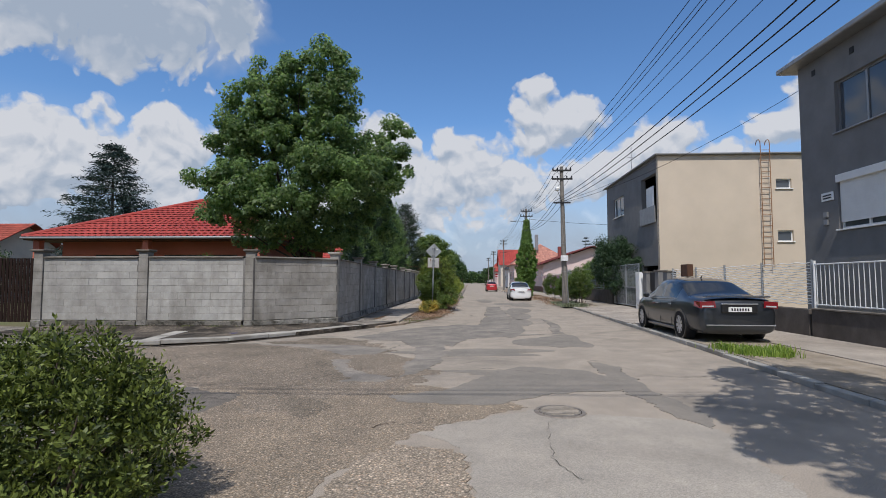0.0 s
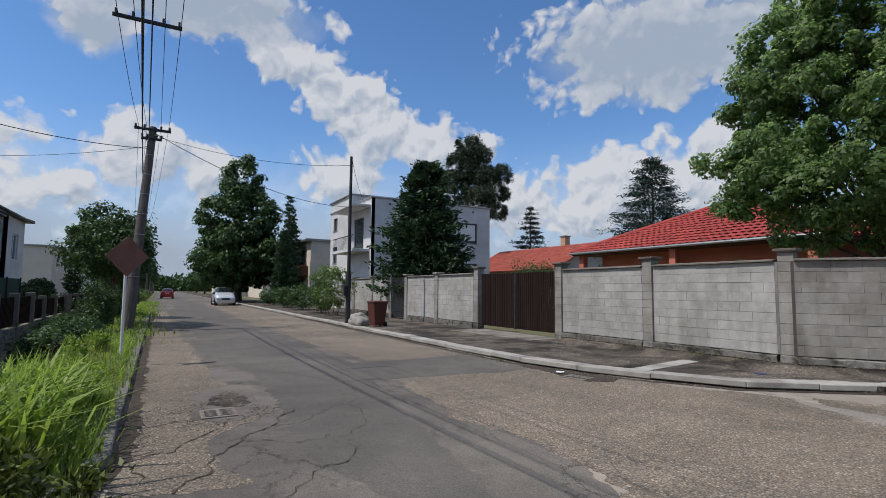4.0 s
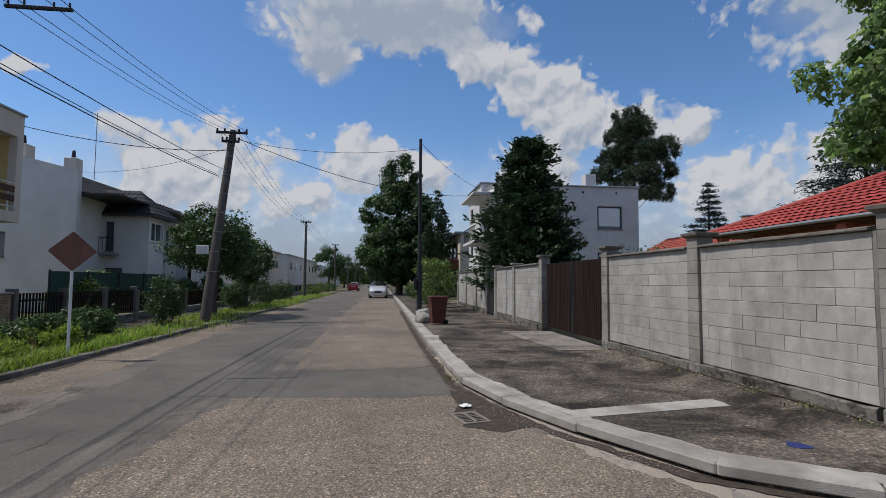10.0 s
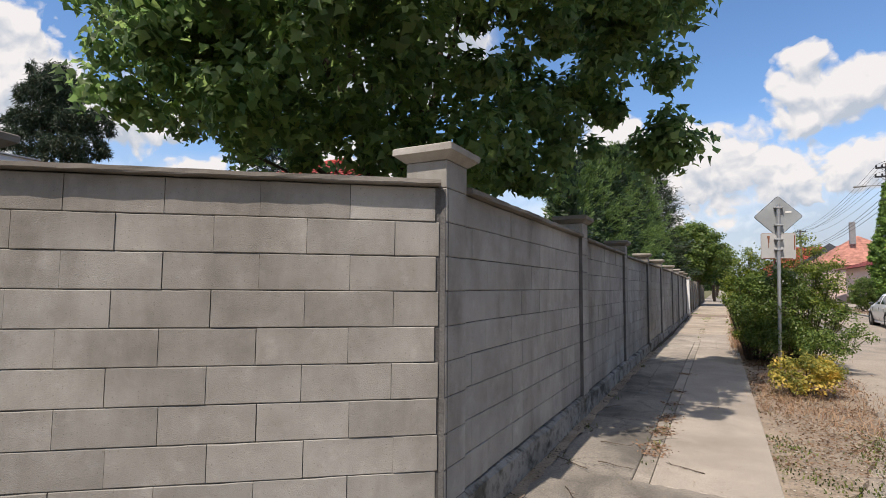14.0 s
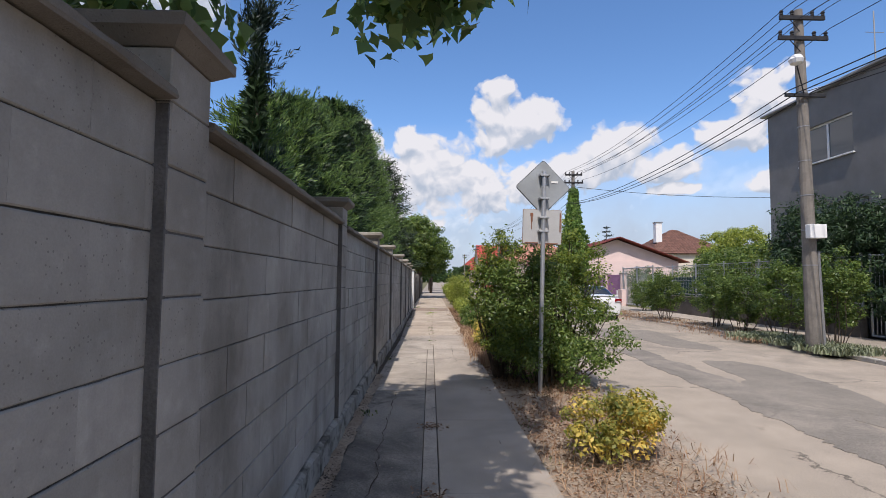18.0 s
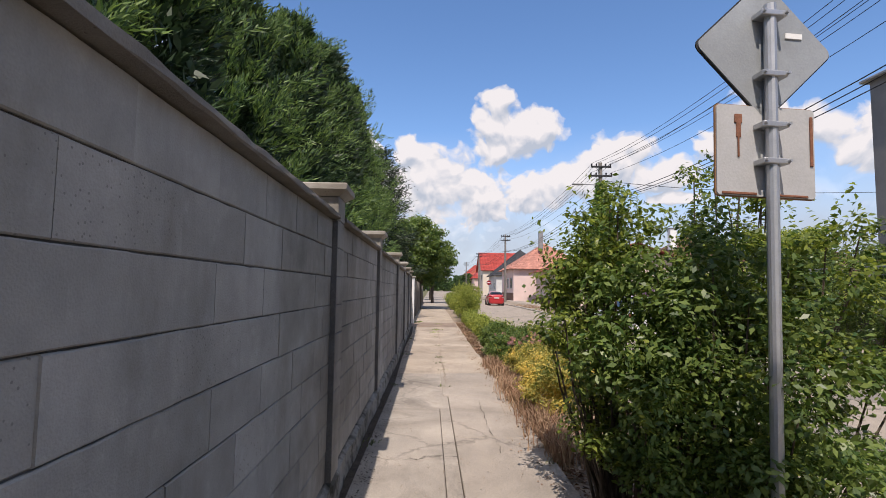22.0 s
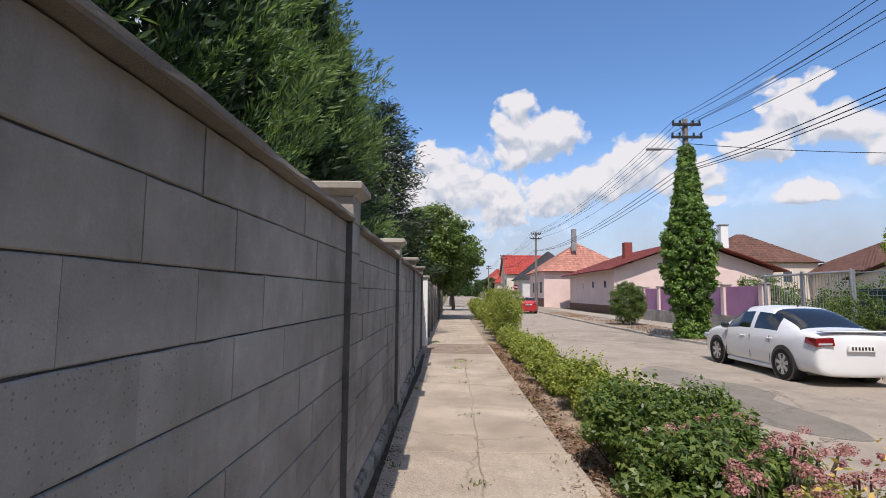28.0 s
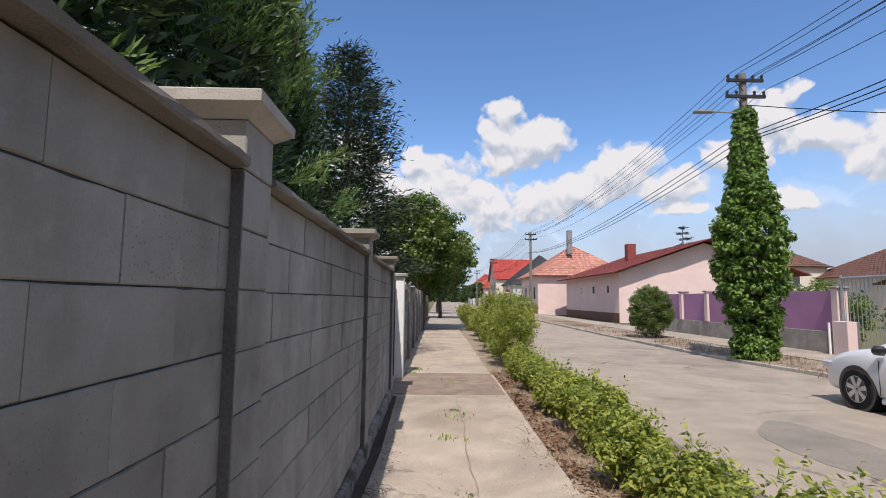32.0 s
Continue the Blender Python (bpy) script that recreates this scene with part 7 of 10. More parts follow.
# big maple behind the corner
broadleaf("maple_tree", (-6.2, 19.0, 0), [
    (-0.3, -1.3, 5.6, 2.4, 1.9, 1.9), (0.4, -1.2, 7.5, 1.8, 1.6, 1.6), (-0.9, -1.4, 7.2, 1.8, 1.6, 1.5),
    (-1.95, -2.0, 6.7, 1.0, 0.9, 0.9), (-2.0, -2.1, 5.0, 1.1, 1.0, 0.9), (-2.3, -1.9, 4.1, 1.0, 1.0, 0.8), (-1.45, -1.6, 8.2, 0.9, 1.0, 0.8), (-1.0, -1.5, 9.2, 0.8, 0.8, 0.6),
    (0.2, -1.4, 9.2, 0.9, 0.9, 0.8), (1.0, -1.4, 9.5, 0.8, 0.8, 0.8), (1.55, -1.4, 9.3, 0.6, 0.7, 0.6), (1.4, -1.3, 8.2, 0.9, 1.0, 0.8),
    (1.5, -1.4, 6.8, 0.9, 1.1, 0.9), (1.9, -1.4, 5.6, 1.0, 1.2, 0.9), (1.6, -1.5, 4.4, 1.1, 1.1, 0.8),
    (2.4, -2.1, 5.3, 0.8, 0.8, 0.3), (2.4, -3.0, 4.5, 0.6, 0.6, 0.15), (2.6, -0.6, 5.8, 0.8, 0.8, 0.7), (2.5, 0.3, 6.6, 0.9, 0.9, 0.8), (2.3, 0.0, 4.9, 0.8, 0.7, 0.5),
    (-0.4, -2.2, 4.0, 1.8, 1.1, 0.9), (0.3, -3.0, 4.1, 0.7, 0.5, 0.8), (-1.1, -2.9, 5.0, 0.9, 0.6, 0.8), (0.9, -2.7, 5.6, 0.9, 0.6, 0.7),
    (-0.5, -0.5, 3.2, 2.2, 1.5, 0.6), (0.9, 0.0, 3.5, 1.2, 1.0, 0.7), (-2.2, -0.6, 5.4, 1.0, 1.1, 1.3),
    (2.5, 1.4, 6.0, 1.1, 1.1, 1.0), (3.0, 1.6, 6.9, 0.75, 0.8, 0.8), (3.35, 1.1, 7.5, 0.7, 0.7, 0.8), (3.2, 1.1, 6.2, 0.8, 0.7, 0.8), (2.9, 0.5, 5.5, 0.8, 0.8, 0.7), (2.85, 0.75, 4.6, 0.7, 0.6, 0.5), (-3.0, -2.4, 5.0, 0.55, 0.55, 0.4), (1.7, 0.9, 4.7, 0.8, 0.7, 0.6),
    (2.7, 1.3, 3.75, 0.6, 0.5, 0.5), (1.9, 1.3, 3.9, 0.6, 0.5, 0.42), (1.3, 1.2, 3.45, 0.35, 0.4, 0.45), (2.95, 1.3, 3.5, 0.3, 0.3, 0.25)],
    0.26, 2.6, M["leaf_maple"], "tall leafy maple tree with a broad rounded crown behind the wall", n_clumps=820, clump_r=0.36, per=128, leaf=0.12, aspect=0.85, seed=4, limbs=12, vary=(0.5, 1.4), flat=0.8, shape=LOBED)
# soft cypress row along the wall
def cypress(loc, h, r, seed, mat, label, clear=2.75, wall_x=-4.6, spire=0.55, fronds=680):
    """A cypress of flat feathery fronds that reach out and up round an inner mass coloured dark for shade."""
    rng = np.random.default_rng(seed)
    o = base("cypress_tree", loc, 0, label, "tree", "cypresses along the wall")
    part("trunk", tube(bmesh.new(), (0, 0, -0.1), (0, 0, h * 0.94), 0.02 * h + 0.04, 0.02, 9), M["bark"], o)

    def girth(f):
        return r * np.clip((1 - f) ** spire * (0.62 + 0.38 * np.minimum(1, f * 3.0)), 0.03, None)

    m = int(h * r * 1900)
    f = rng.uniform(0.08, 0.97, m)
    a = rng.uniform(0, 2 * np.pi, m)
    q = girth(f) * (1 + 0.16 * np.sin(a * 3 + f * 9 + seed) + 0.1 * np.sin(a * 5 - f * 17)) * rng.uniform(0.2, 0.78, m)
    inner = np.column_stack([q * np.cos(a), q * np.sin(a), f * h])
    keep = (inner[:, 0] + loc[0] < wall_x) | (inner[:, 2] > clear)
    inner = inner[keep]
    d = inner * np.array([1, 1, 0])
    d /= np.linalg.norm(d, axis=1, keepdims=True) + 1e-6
    leaves("inner_sprays", inner, d + np.array([0, 0, 0.5]), 0.15, 0.3, M["leaf_cypress_shade"], o, 0.0, seed + 1)
    # boughs, each ending in a bunch of fronds
    bunch = 11
    n = int(fronds * h * r / 8 / bunch)
    f = rng.uniform(0.12, 1.0, n) ** 0.85
    a = rng.uniform(0, 2 * np.pi, n)
    q = girth(f) * rng.uniform(0.62, 1.16, n)
    tip = np.column_stack([q * np.cos(a), q * np.sin(a), f * h * 0.97])
    lean = np.column_stack([np.cos(a), np.sin(a), rng.uniform(0.1, 1.0, n) + f * 0.9])
    f, a, n = np.repeat(f, bunch), np.repeat(a, bunch), n * bunch
    along = rng.uniform(0.0, 0.75, n)[:, None]
    axis = np.repeat(lean, bunch, axis=0) + rng.normal(0, 0.42, (n, 3))
    axis /= np.linalg.norm(axis, axis=1, keepdims=True)
    root = np.repeat(tip, bunch, axis=0) - np.repeat(lean, bunch, axis=0) * along * (0.22 + 0.14 * r) + rng.normal(0, 0.07, (n, 3))
    flat = np.cross(axis, rng.normal(0, 1, (n, 3)) + np.array([0, 0, 0.6]))
    flat /= np.linalg.norm(flat, axis=1, keepdims=True) + 1e-9
    L = rng.uniform(0.22, 0.62, n) * (0.7 + 0.14 * r)
    per = 32
    s = np.tile(np.linspace(0.04, 1.0, per), n)
    sign = np.tile(np.where(np.arange(per) % 2, 1.0, -1.0), n)
    R, A, F, LL = (np.repeat(v, per, axis=0) for v in (root, axis, flat, L))
    bend = np.array([0, 0, -0.16]) * (s ** 2 * LL)[:, None]
    out = (0.36 * LL * (1.0 - s) ** 0.8 * np.minimum(1.0, s * 4.0) + 0.01) * sign * rng.uniform(0.4, 1.1, len(s))
    pts = R + A * (s * LL)[:, None] + F * out[:, None] + bend + rng.normal(0, 0.012, (len(s), 3))
    ways = A * 1.2 + F * (sign * 0.55)[:, None]
    keep = (pts[:, 0] + loc[0] < wall_x) | (pts[:, 2] > clear)
    leaves("fronds", pts[keep], ways[keep] * 2.2, 0.088, 0.2, mat, o, 0.0, seed + 2)
    return o


cypress((-5.25, 23.36, 0), 4.85, 0.42, 29, M["leaf_spruce"], "slim dark cypress spire behind the block wall", fronds=900, spire=0.8)
for k, (x, y, hh, rr) in enumerate([(-5.55, 24.0, 3.9, 0.75), (-5.8, 25.0, 4.5, 1.0), (-5.8, 26.4, 5.0, 1.25), (-6.0, 28.4, 5.6, 1.45), (-6.0, 31.0, 6.6, 1.7), (-6.0, 33.8, 7.4, 1.85), (-6.0, 36.8, 7.8, 1.9), (-6.05, 39.6, 7.2, 1.65), (-6.4, 42.8, 7.4, 1.75)]):
    cypress((x, y, 0), hh, rr, 30 + 3 * k, M["leaf_cypress"], "feathery green cypress behind the block wall", spire=0.42)
conifer("pine_tree", (-6.1, 49.0, 0), 9.0, 2.1, M["leaf_pine"], "dark pine tree beyond the garden wall", seed=51, power=0.45, tiers=28, per=30, spray=0.75, needle=0.22, aspect=0.16, lift=0.35, n_leaf=70, skirt=1.6)
broadleaf("street_tree", (-4.3, 61.5, 0.1), [(0, 0, 4.6, 2.3, 3.2, 2.5), (0.8, 1.5, 3.6, 2.2, 2.6, 1.8), (-0.5, -1.0, 5.4, 1.6, 1.6, 1.5)], 0.16, 1.9, M["leaf_bush"], "round dark street tree over the footpath", n_clumps=300, clump_r=0.55, per=95, leaf=0.17, seed=9)
conifer("spruce_tree", (-24.9, 33.7, 0), 11.1, 4.9, M["leaf_spruce"], "blue-green spruce tree behind the red roof", seed=61, tiers=26, per=34, spray=0.7, needle=0.3, aspect=0.2, power=0.62, lift=0.05, n_leaf=80)
conifer("spruce_tree", (-44.0, 38.0, 0), 10.7, 3.2, M["leaf_spruce"], "small dark spruce tree in the distance", seed=62, tiers=20, per=24, spray=0.7, needle=0.34, aspect=0.2, power=0.8, lift=0.05, n_leaf=50)
conifer("thuja_tree", (-25.6, 16.0, 0), 8.5, 2.9, M["leaf_thuja"], "broad dark thuja tree before the white house", seed=63, tiers=30, per=30, spray=0.6, needle=0.26, aspect=0.42, power=0.5, lift=0.5, n_leaf=75)
broadleaf("pine_tree", (-47.6, 32.2, 0), [(0.3, 0, 17.4, 1.6, 1.6, 0.9), (-1.6, 0.4, 16.2, 2.0, 1.8, 0.8), (1.8, -0.4, 15.8, 2.2, 2.0, 0.9), (-2.8, 0.2, 14.4, 2.2, 2.0, 0.8), (0.4, 0.5, 14.2, 2.6, 2.4, 0.9), (3.2, 1.0, 13.6, 2.6, 2.2, 0.9), (-1.6, -0.6, 12.4, 2.8, 2.4, 0.8), (3.6, 0.5, 11.6, 2.4, 2.2, 0.8), (1.2, 0.2, 10.6, 2.6, 2.4, 0.9), (4.4, 0.6, 9.6, 1.8, 1.8, 0.7)], 0.3, 9.0, M["leaf_pine"], "tall dark pine with an open layered crown behind the white house", n_clumps=820, clump_r=0.42, per=62, leaf=0.40, aspect=0.14, seed=65, limbs=20, flat=1.1)
broadleaf("linden_tree", (-62.0, 11.0, 0), [(0, 0, 13.0, 2.4, 2.2, 3.6), (0, 0, 8.5, 4.8, 4.4, 4.4), (-1.5, 0.0, 5.0, 5.0, 4.8, 3.6), (2.2, 0, 5.5, 4.4, 4.4, 3.6)], 0.4, 2.5, M["leaf_dark"], "big dark tree leaning over the side road", n_clumps=420, clump_r=0.95, per=110, leaf=0.34, seed=66)
for k, (x, y, hh, rr) in enumerate([(-53.6, 14.6, 11.0, 1.3), (-50.0, 13.4, 7.0, 1.2), (-57.0, 15.5, 9.5, 1.6)]):
    conifer("thuja_tree", (x, y, 0), hh, rr, M["leaf_thuja"], "narrow dark columnar thuja", seed=70 + k, tiers=26, per=14, spray=0.45, needle=0.28, aspect=0.4, power=0.5, lift=0.7)
broadleaf("garden_tree", (16.4, 50.0, 0), [(0, 0, 3.7, 2.1, 2.0, 1.5), (-1.2, -0.3, 3.3, 1.3, 1.3, 1.0), (0.9, 0.2, 4.4, 1.3, 1.3, 0.9)], 0.15, 1.8, M["leaf_box"], "round light green garden tree behind the mesh fence", n_clumps=170, clump_r=0.42, per=120, leaf=0.11, aspect=0.7, seed=76)
conifer("fir_tree", (18, 78.6, 0), 8.4, 2.4, M["leaf_spruce"], "dark fir tree behind the roofs", seed=75, tiers=16, per=12, needle=0.3)
# shrubs at the far end of the pale wall
for k, (x, y, s, hh) in enumerate([(-28.5, 11.7, 1.6, 2.9), (-32, 12.0, 1.4, 2.2), (-37, 12.2, 1.6, 1.8), (-42, 12.2, 1.5, 1.6), (-48, 12.0, 1.5, 1.5)]):
    shrub("shrub", (x, y, 0.1), [(0, 0, hh * 0.55, s * 0.9, s * 0.7, hh * 0.45)], M["leaf_dark"] if k else M["leaf_bush"], "dense green roadside shrub", 60, 0.4, 60, 0.13, 0.5, seed=80 + k)

# far woods at the ends of the streets
for k, (x0, x1, y0, y1, hh) in enumerate([(-60, 60, 330, 380, 9), (-330, -260, -30, 50, 8)]):
    rng = np.random.default_rng(90 + k)
    n = 900
    c = np.column_stack([rng.uniform(x0, x1, n), rng.uniform(y0, y1, n), rng.uniform(1, hh, n) * rng.uniform(0.5, 1.0, n)])
    o = base("woodland", label="hazy green trees closing the end of the street", category="trees", kind="stuff")
    pts, ways = clumped(rng, c, 2.2, 14)
    leaves("foliage", pts, ways, 1.6, 0.8, M["leaf_dark"], o, 0.2, 91 + k)
for k, (x, y, hh) in enumerate([(-3.2, 78, 6), (-3.4, 92, 6.5), (-3.0, 108, 6), (-3.4, 128, 7), (-3.2, 150, 7), (7.0, 165, 6), (7.2, 190, 6), (-3.4, 180, 7), (-3, 215, 8), (7, 225, 7)]):
    broadleaf("street_tree", (x, y, 0.1), [(0, 0, hh * 0.65, 2.0, 2.4, hh * 0.33)], 0.14, 1.9, M["leaf_dark"], "round street tree further down the road", n_clumps=60, clump_r=0.8, per=50, leaf=0.3, seed=95 + k)



# ---- cars ----
def loft(sections, close=True):
    bm = bmesh.new()
    rows_v = [[bm.verts.new(p) for p in s] for s in sections]
    n = len(sections[0])
    for a, b in zip(rows_v, rows_v[1:]):
        for i in range(n - 1 if not close else n):
            bm.faces.new((a[i], a[(i + 1) % n], b[(i + 1) % n], b[i]))
    bm.faces.new(rows_v[0][::-1])
    bm.faces.new(rows_v[-1])
    bmesh.ops.recalc_face_normals(bm, faces=bm.faces)
    return bm


def paint(name, color, metal=0.3, rough=0.3):
    m = bpy.data.materials.new(name)
    m.use_nodes = True
    b = m.node_tree.nodes["Principled BSDF"]
    b.inputs["Base Color"].default_value = (*color, 1)
    b.inputs["Metallic"].default_value, b.inputs["Roughness"].default_value = metal, rough
    b.inputs["Coat Weight"].default_value, b.inputs["Coat Roughness"].default_value = 0.7, 0.05
    return m


M["red_lens"] = paint("red_lamp_lens", (0.2, 0.008, 0.012), 0.0, 0.15)
M["clear_lens"] = paint("clear_lamp_lens", (0.6, 0.62, 0.64), 0.2, 0.1)
M["alloy"] = paint("alloy_rim", (0.55, 0.56, 0.58), 0.35, 0.35)
M["car_trim"] = paint("black_car_trim", (0.015, 0.015, 0.016), 0.0, 0.4)
M["tint"] = glass_material("tinted_car_glass", (0.012, 0.014, 0.016), 0.04)


def wheel(parent, x, y, r, w, spokes):
    """Axle along x; outside face on the side of sign(x)."""
    s = 1 if x > 0 else -1
    t = part("wheel", lathe([(0.02, -w * 0.05), (r * 0.64, -w * 0.05), (r * 0.66, -w / 2), (r * 0.93, -w / 2), (r, -w * 0.36), (r, w * 0.36), (r * 0.93, w / 2), (r * 0.66, w / 2), (r * 0.64, w * 0.05), (0.02, w * 0.05)], 28), M["rubber"], parent, "black rubber tyre", smooth=False)
    t.matrix_basis = pose(x, y, r, 0, 90, 0)
    rim = bmesh.new()
    for i in range(spokes):
        a = 2 * math.pi * i / spokes
        m = Matrix.Rotation(a, 4, "Z")
        c = bmesh.ops.create_cube(rim, size=1)
        for v in c["verts"]:
            wd = 0.05 + 0.03 * (v.co.x > 0)
            v.co = m @ Vector((r * 0.36 + v.co.x * r * 0.62, v.co.y * wd, s * w * 0.34 + v.co.z * 0.04))
    tube(rim, (0, 0, s * w * 0.28), (0, 0, s * w * 0.40), 0.07, 0.06, 14)
    part("rim", rim, M["alloy"], t)
    part("brake_disc", rod((0, 0, s * w * 0.12), (0, 0, s * w * 0.2), r * 0.64, seg=24), M["dark_iron"], t)
    part("rim_ring", lathe([(r * 0.60, s * w * 0.30), (r * 0.69, s * w * 0.30), (r * 0.69, s * w * 0.46), (r * 0.62, s * w * 0.46)], 28, lids=False), M["alloy"], t)


def car(name, loc, rz, label, W, body_mat, stations, glass, wheels_y, wheel_r, lamp_z, spokes=7, chrome=False, hatch=False):
    """stations: (y, half-width factor, belt height, roof height) from tail to nose. glass: y of the rear window's foot and head, the
    windscreen's head and foot, and the ends of the side windows with the door pillar between them."""
    o = base(name, loc, rz, label, "car")
    hw, sill = W / 2, 0.19
    rear0, rear1, front1, front0, side0, pillar, side1 = glass
    ys = sorted({st[0] for st in stations} | {rear0, rear1, front1, front0, side0, side1, pillar - 0.05, pillar + 0.05})

    def at(y, k):
        return float(np.interp(y, [st[0] for st in stations], [st[k] for st in stations]))

    bm = bmesh.new()
    rows_v = []
    for y in ys:
        w, zb, zt = hw * at(y, 1), at(y, 2), at(y, 3)
        cabin = zt - zb > 0.16
        top_w = 0.735 if cabin else 0.86
        half = [(0.0, sill), (w * 0.86, sill), (w * 0.97, sill + 0.12), (w * 1.0, sill + (zb - sill) * 0.5), (w * 0.985, sill + (zb - sill) * 0.8), (w * 0.945, zb),
                (w * top_w, zb + (zt - zb) * (0.86 if cabin else 0.55)), (w * top_w * 0.72, zb + (zt - zb) * (0.975 if cabin else 0.85)), (0.0, zt)]
        ring = half + [(-x, z) for x, z in half[-2:0:-1]]
        rows_v.append([bm.verts.new((x, y, z)) for x, z in ring])
    n = len(rows_v[0])
    for j, (p, q) in enumerate(zip(rows_v, rows_v[1:])):
        y0, y1 = ys[j], ys[j + 1]
        for i in range(n):
            f = bm.faces.new((p[i], p[(i + 1) % n], q[(i + 1) % n], q[i]))
            k = min(i, n - 1 - i)
            door = side0 <= y0 and y1 <= side1 and not (pillar - 0.06 < y0 and y1 < pillar + 0.06)
            screen = (rear0 <= y0 and y1 <= rear1) or (front1 <= y0 and y1 <= front0)
            f.material_index = 1 if (k == 5 and door) or (k in (6, 7) and screen) else 0
            f.smooth = True
    bm.faces.new(rows_v[0][::-1])
    bm.faces.new(rows_v[-1])
    bmesh.ops.recalc_face_normals(bm, faces=bm.faces)
    cage = bpy.data.meshes.new("body")
    bm.to_mesh(cage)
    bm.free()
    cage.materials.append(body_mat)
    cage.materials.append(M["tint"])
    rough = new("body", cage)
    mod = rough.modifiers.new("round", "SUBSURF")
    mod.levels = 2
    smooth = bpy.data.meshes.new_from_object(rough.evaluated_get(bpy.context.evaluated_depsgraph_get()))
    bpy.data.objects.remove(rough)
    for slot, nm, mat, lb in ((0, "body", body_mat, ""), (1, "window_glass", M["tint"], "dark tinted car windows")):
        bm = bmesh.new()
        bm.from_mesh(smooth)
        bmesh.ops.delete(bm, geom=[f for f in bm.faces if f.material_index != slot], context="FACES")
        for f in bm.faces:
            f.material_index = 0
        part(nm, bm, mat, o, lb, smooth=True)
    tail, nose = ys[0], ys[-1]
    wt, wn = hw * at(tail + 0.16, 1), hw * at(nose - 0.2, 1)
    for s in (-1, 1):
        zb = at(front0, 2)
        part("mirror", block(s * hw * 0.98 - 0.08 + s * 0.07, s * hw * 0.98 + 0.08 + s * 0.07, front0 - 0.45, front0 - 0.28, zb + 0.01, zb + 0.15, 0.04), M["car_trim"], o)
        lamp = loft([[(s * wt * 0.60, tail - 0.035, lamp_z - 0.06), (s * wt * 0.985, tail + 0.02, lamp_z - 0.08), (s * wt * 0.985, tail + 0.02, lamp_z + 0.07), (s * wt * 0.62, tail - 0.02, lamp_z + 0.09)],
                     [(s * wt * 0.66, tail + 0.12, lamp_z - 0.06), (s * wt * 1.03, tail + 0.28, lamp_z - 0.03), (s * wt * 1.0, tail + 0.30, lamp_z + 0.08), (s * wt * 0.66, tail + 0.12, lamp_z + 0.10)]])
        lens = part("tail_lamp", lamp, M["red_lens"], o, "red tail lamp")
        part("lamp_strip", loft([[(s * wt * 0.66, tail - 0.036, lamp_z - 0.045), (s * wt * 0.94, tail + 0.008, lamp_z - 0.055), (s * wt * 0.94, tail + 0.008, lamp_z - 0.02), (s * wt * 0.66, tail - 0.036, lamp_z - 0.012)],
                                 [(s * wt * 0.66, tail - 0.02, lamp_z - 0.045), (s * wt * 0.94, tail + 0.03, lamp_z - 0.055), (s * wt * 0.94, tail + 0.03, lamp_z - 0.02), (s * wt * 0.66, tail - 0.02, lamp_z - 0.012)]]), M["clear_lens"], lens, "clear reversing lamp glass")
        part("headlight", block(s * wn * 0.78 - 0.17, s * wn * 0.78 + 0.17, nose - 0.34, nose - 0.05, 0.58, 0.72, 0.04), M["clear_lens"], o, "clear headlamp glass")
        for yy in (pillar + 0.28, pillar - 0.72):
            zb = at(yy, 2)
            part("door_handle", block(s * hw * 0.985 - 0.018, s * hw * 0.985 + 0.018, yy - 0.10, yy + 0.10, zb - 0.15, zb - 0.115, 0.012), M["galv"] if chrome else body_mat, o)
        for yy in (side1 - 0.02, pillar, side0 + 0.15):
            zb = at(yy, 2)
            part("door_gap", block(s * hw * 0.992 - 0.006, s * hw * 0.992 + 0.004, yy - 0.004, yy + 0.004, 0.3, zb - 0.08), M["car_trim"], o)
        part("sill_trim", block(s * hw * 0.91 - 0.03, s * hw * 0.91 + 0.06, wheels_y[0] + wheel_r + 0.07, wheels_y[1] - wheel_r - 0.07, 0.16, 0.25, 0.02), body_mat, o)
        for wy in wheels_y:
            k = hw * at(wy, 1)
            part("wheel_arch", rod((s * (k - 0.28), wy, wheel_r + 0.01), (s * (k + 0.002), wy, wheel_r + 0.01), wheel_r + 0.045, seg=32), M["car_trim"], o)
            wheel(o, s * (k - 0.085), wy, wheel_r, 0.21, spokes)
    if chrome:
        part("plate_recess", block(-0.40, 0.40, tail - 0.035, tail + 0.05, lamp_z - 0.19, lamp_z + 0.03, 0.02), M["car_trim"], o)
        part("boot_trim", block(-0.41, 0.41, tail - 0.045, tail - 0.02, lamp_z + 0.01, lamp_z + 0.035, 0.006), M["galv"], o, "chrome strip over the number plate")
        for s in (-1, 1):
            pts = [(s * hw * 0.952, side0 - 0.1, at(side0, 2) + 0.01), (s * hw * 0.957, pillar, at(pillar, 2) + 0.01), (s * hw * 0.945, side1, at(side1, 2) + 0.015)]
            for p, q in zip(pts, pts[1:]):
                part("window_trim", rod(p, q, 0.010, seg=6), M["galv"], o, "thin chrome strip under the windows")
        part("bumper_trim", block(-hw * 0.8, hw * 0.8, tail - 0.075, tail - 0.05, 0.40, 0.425, 0.006), M["galv"], o, "chrome strip along the bumper")

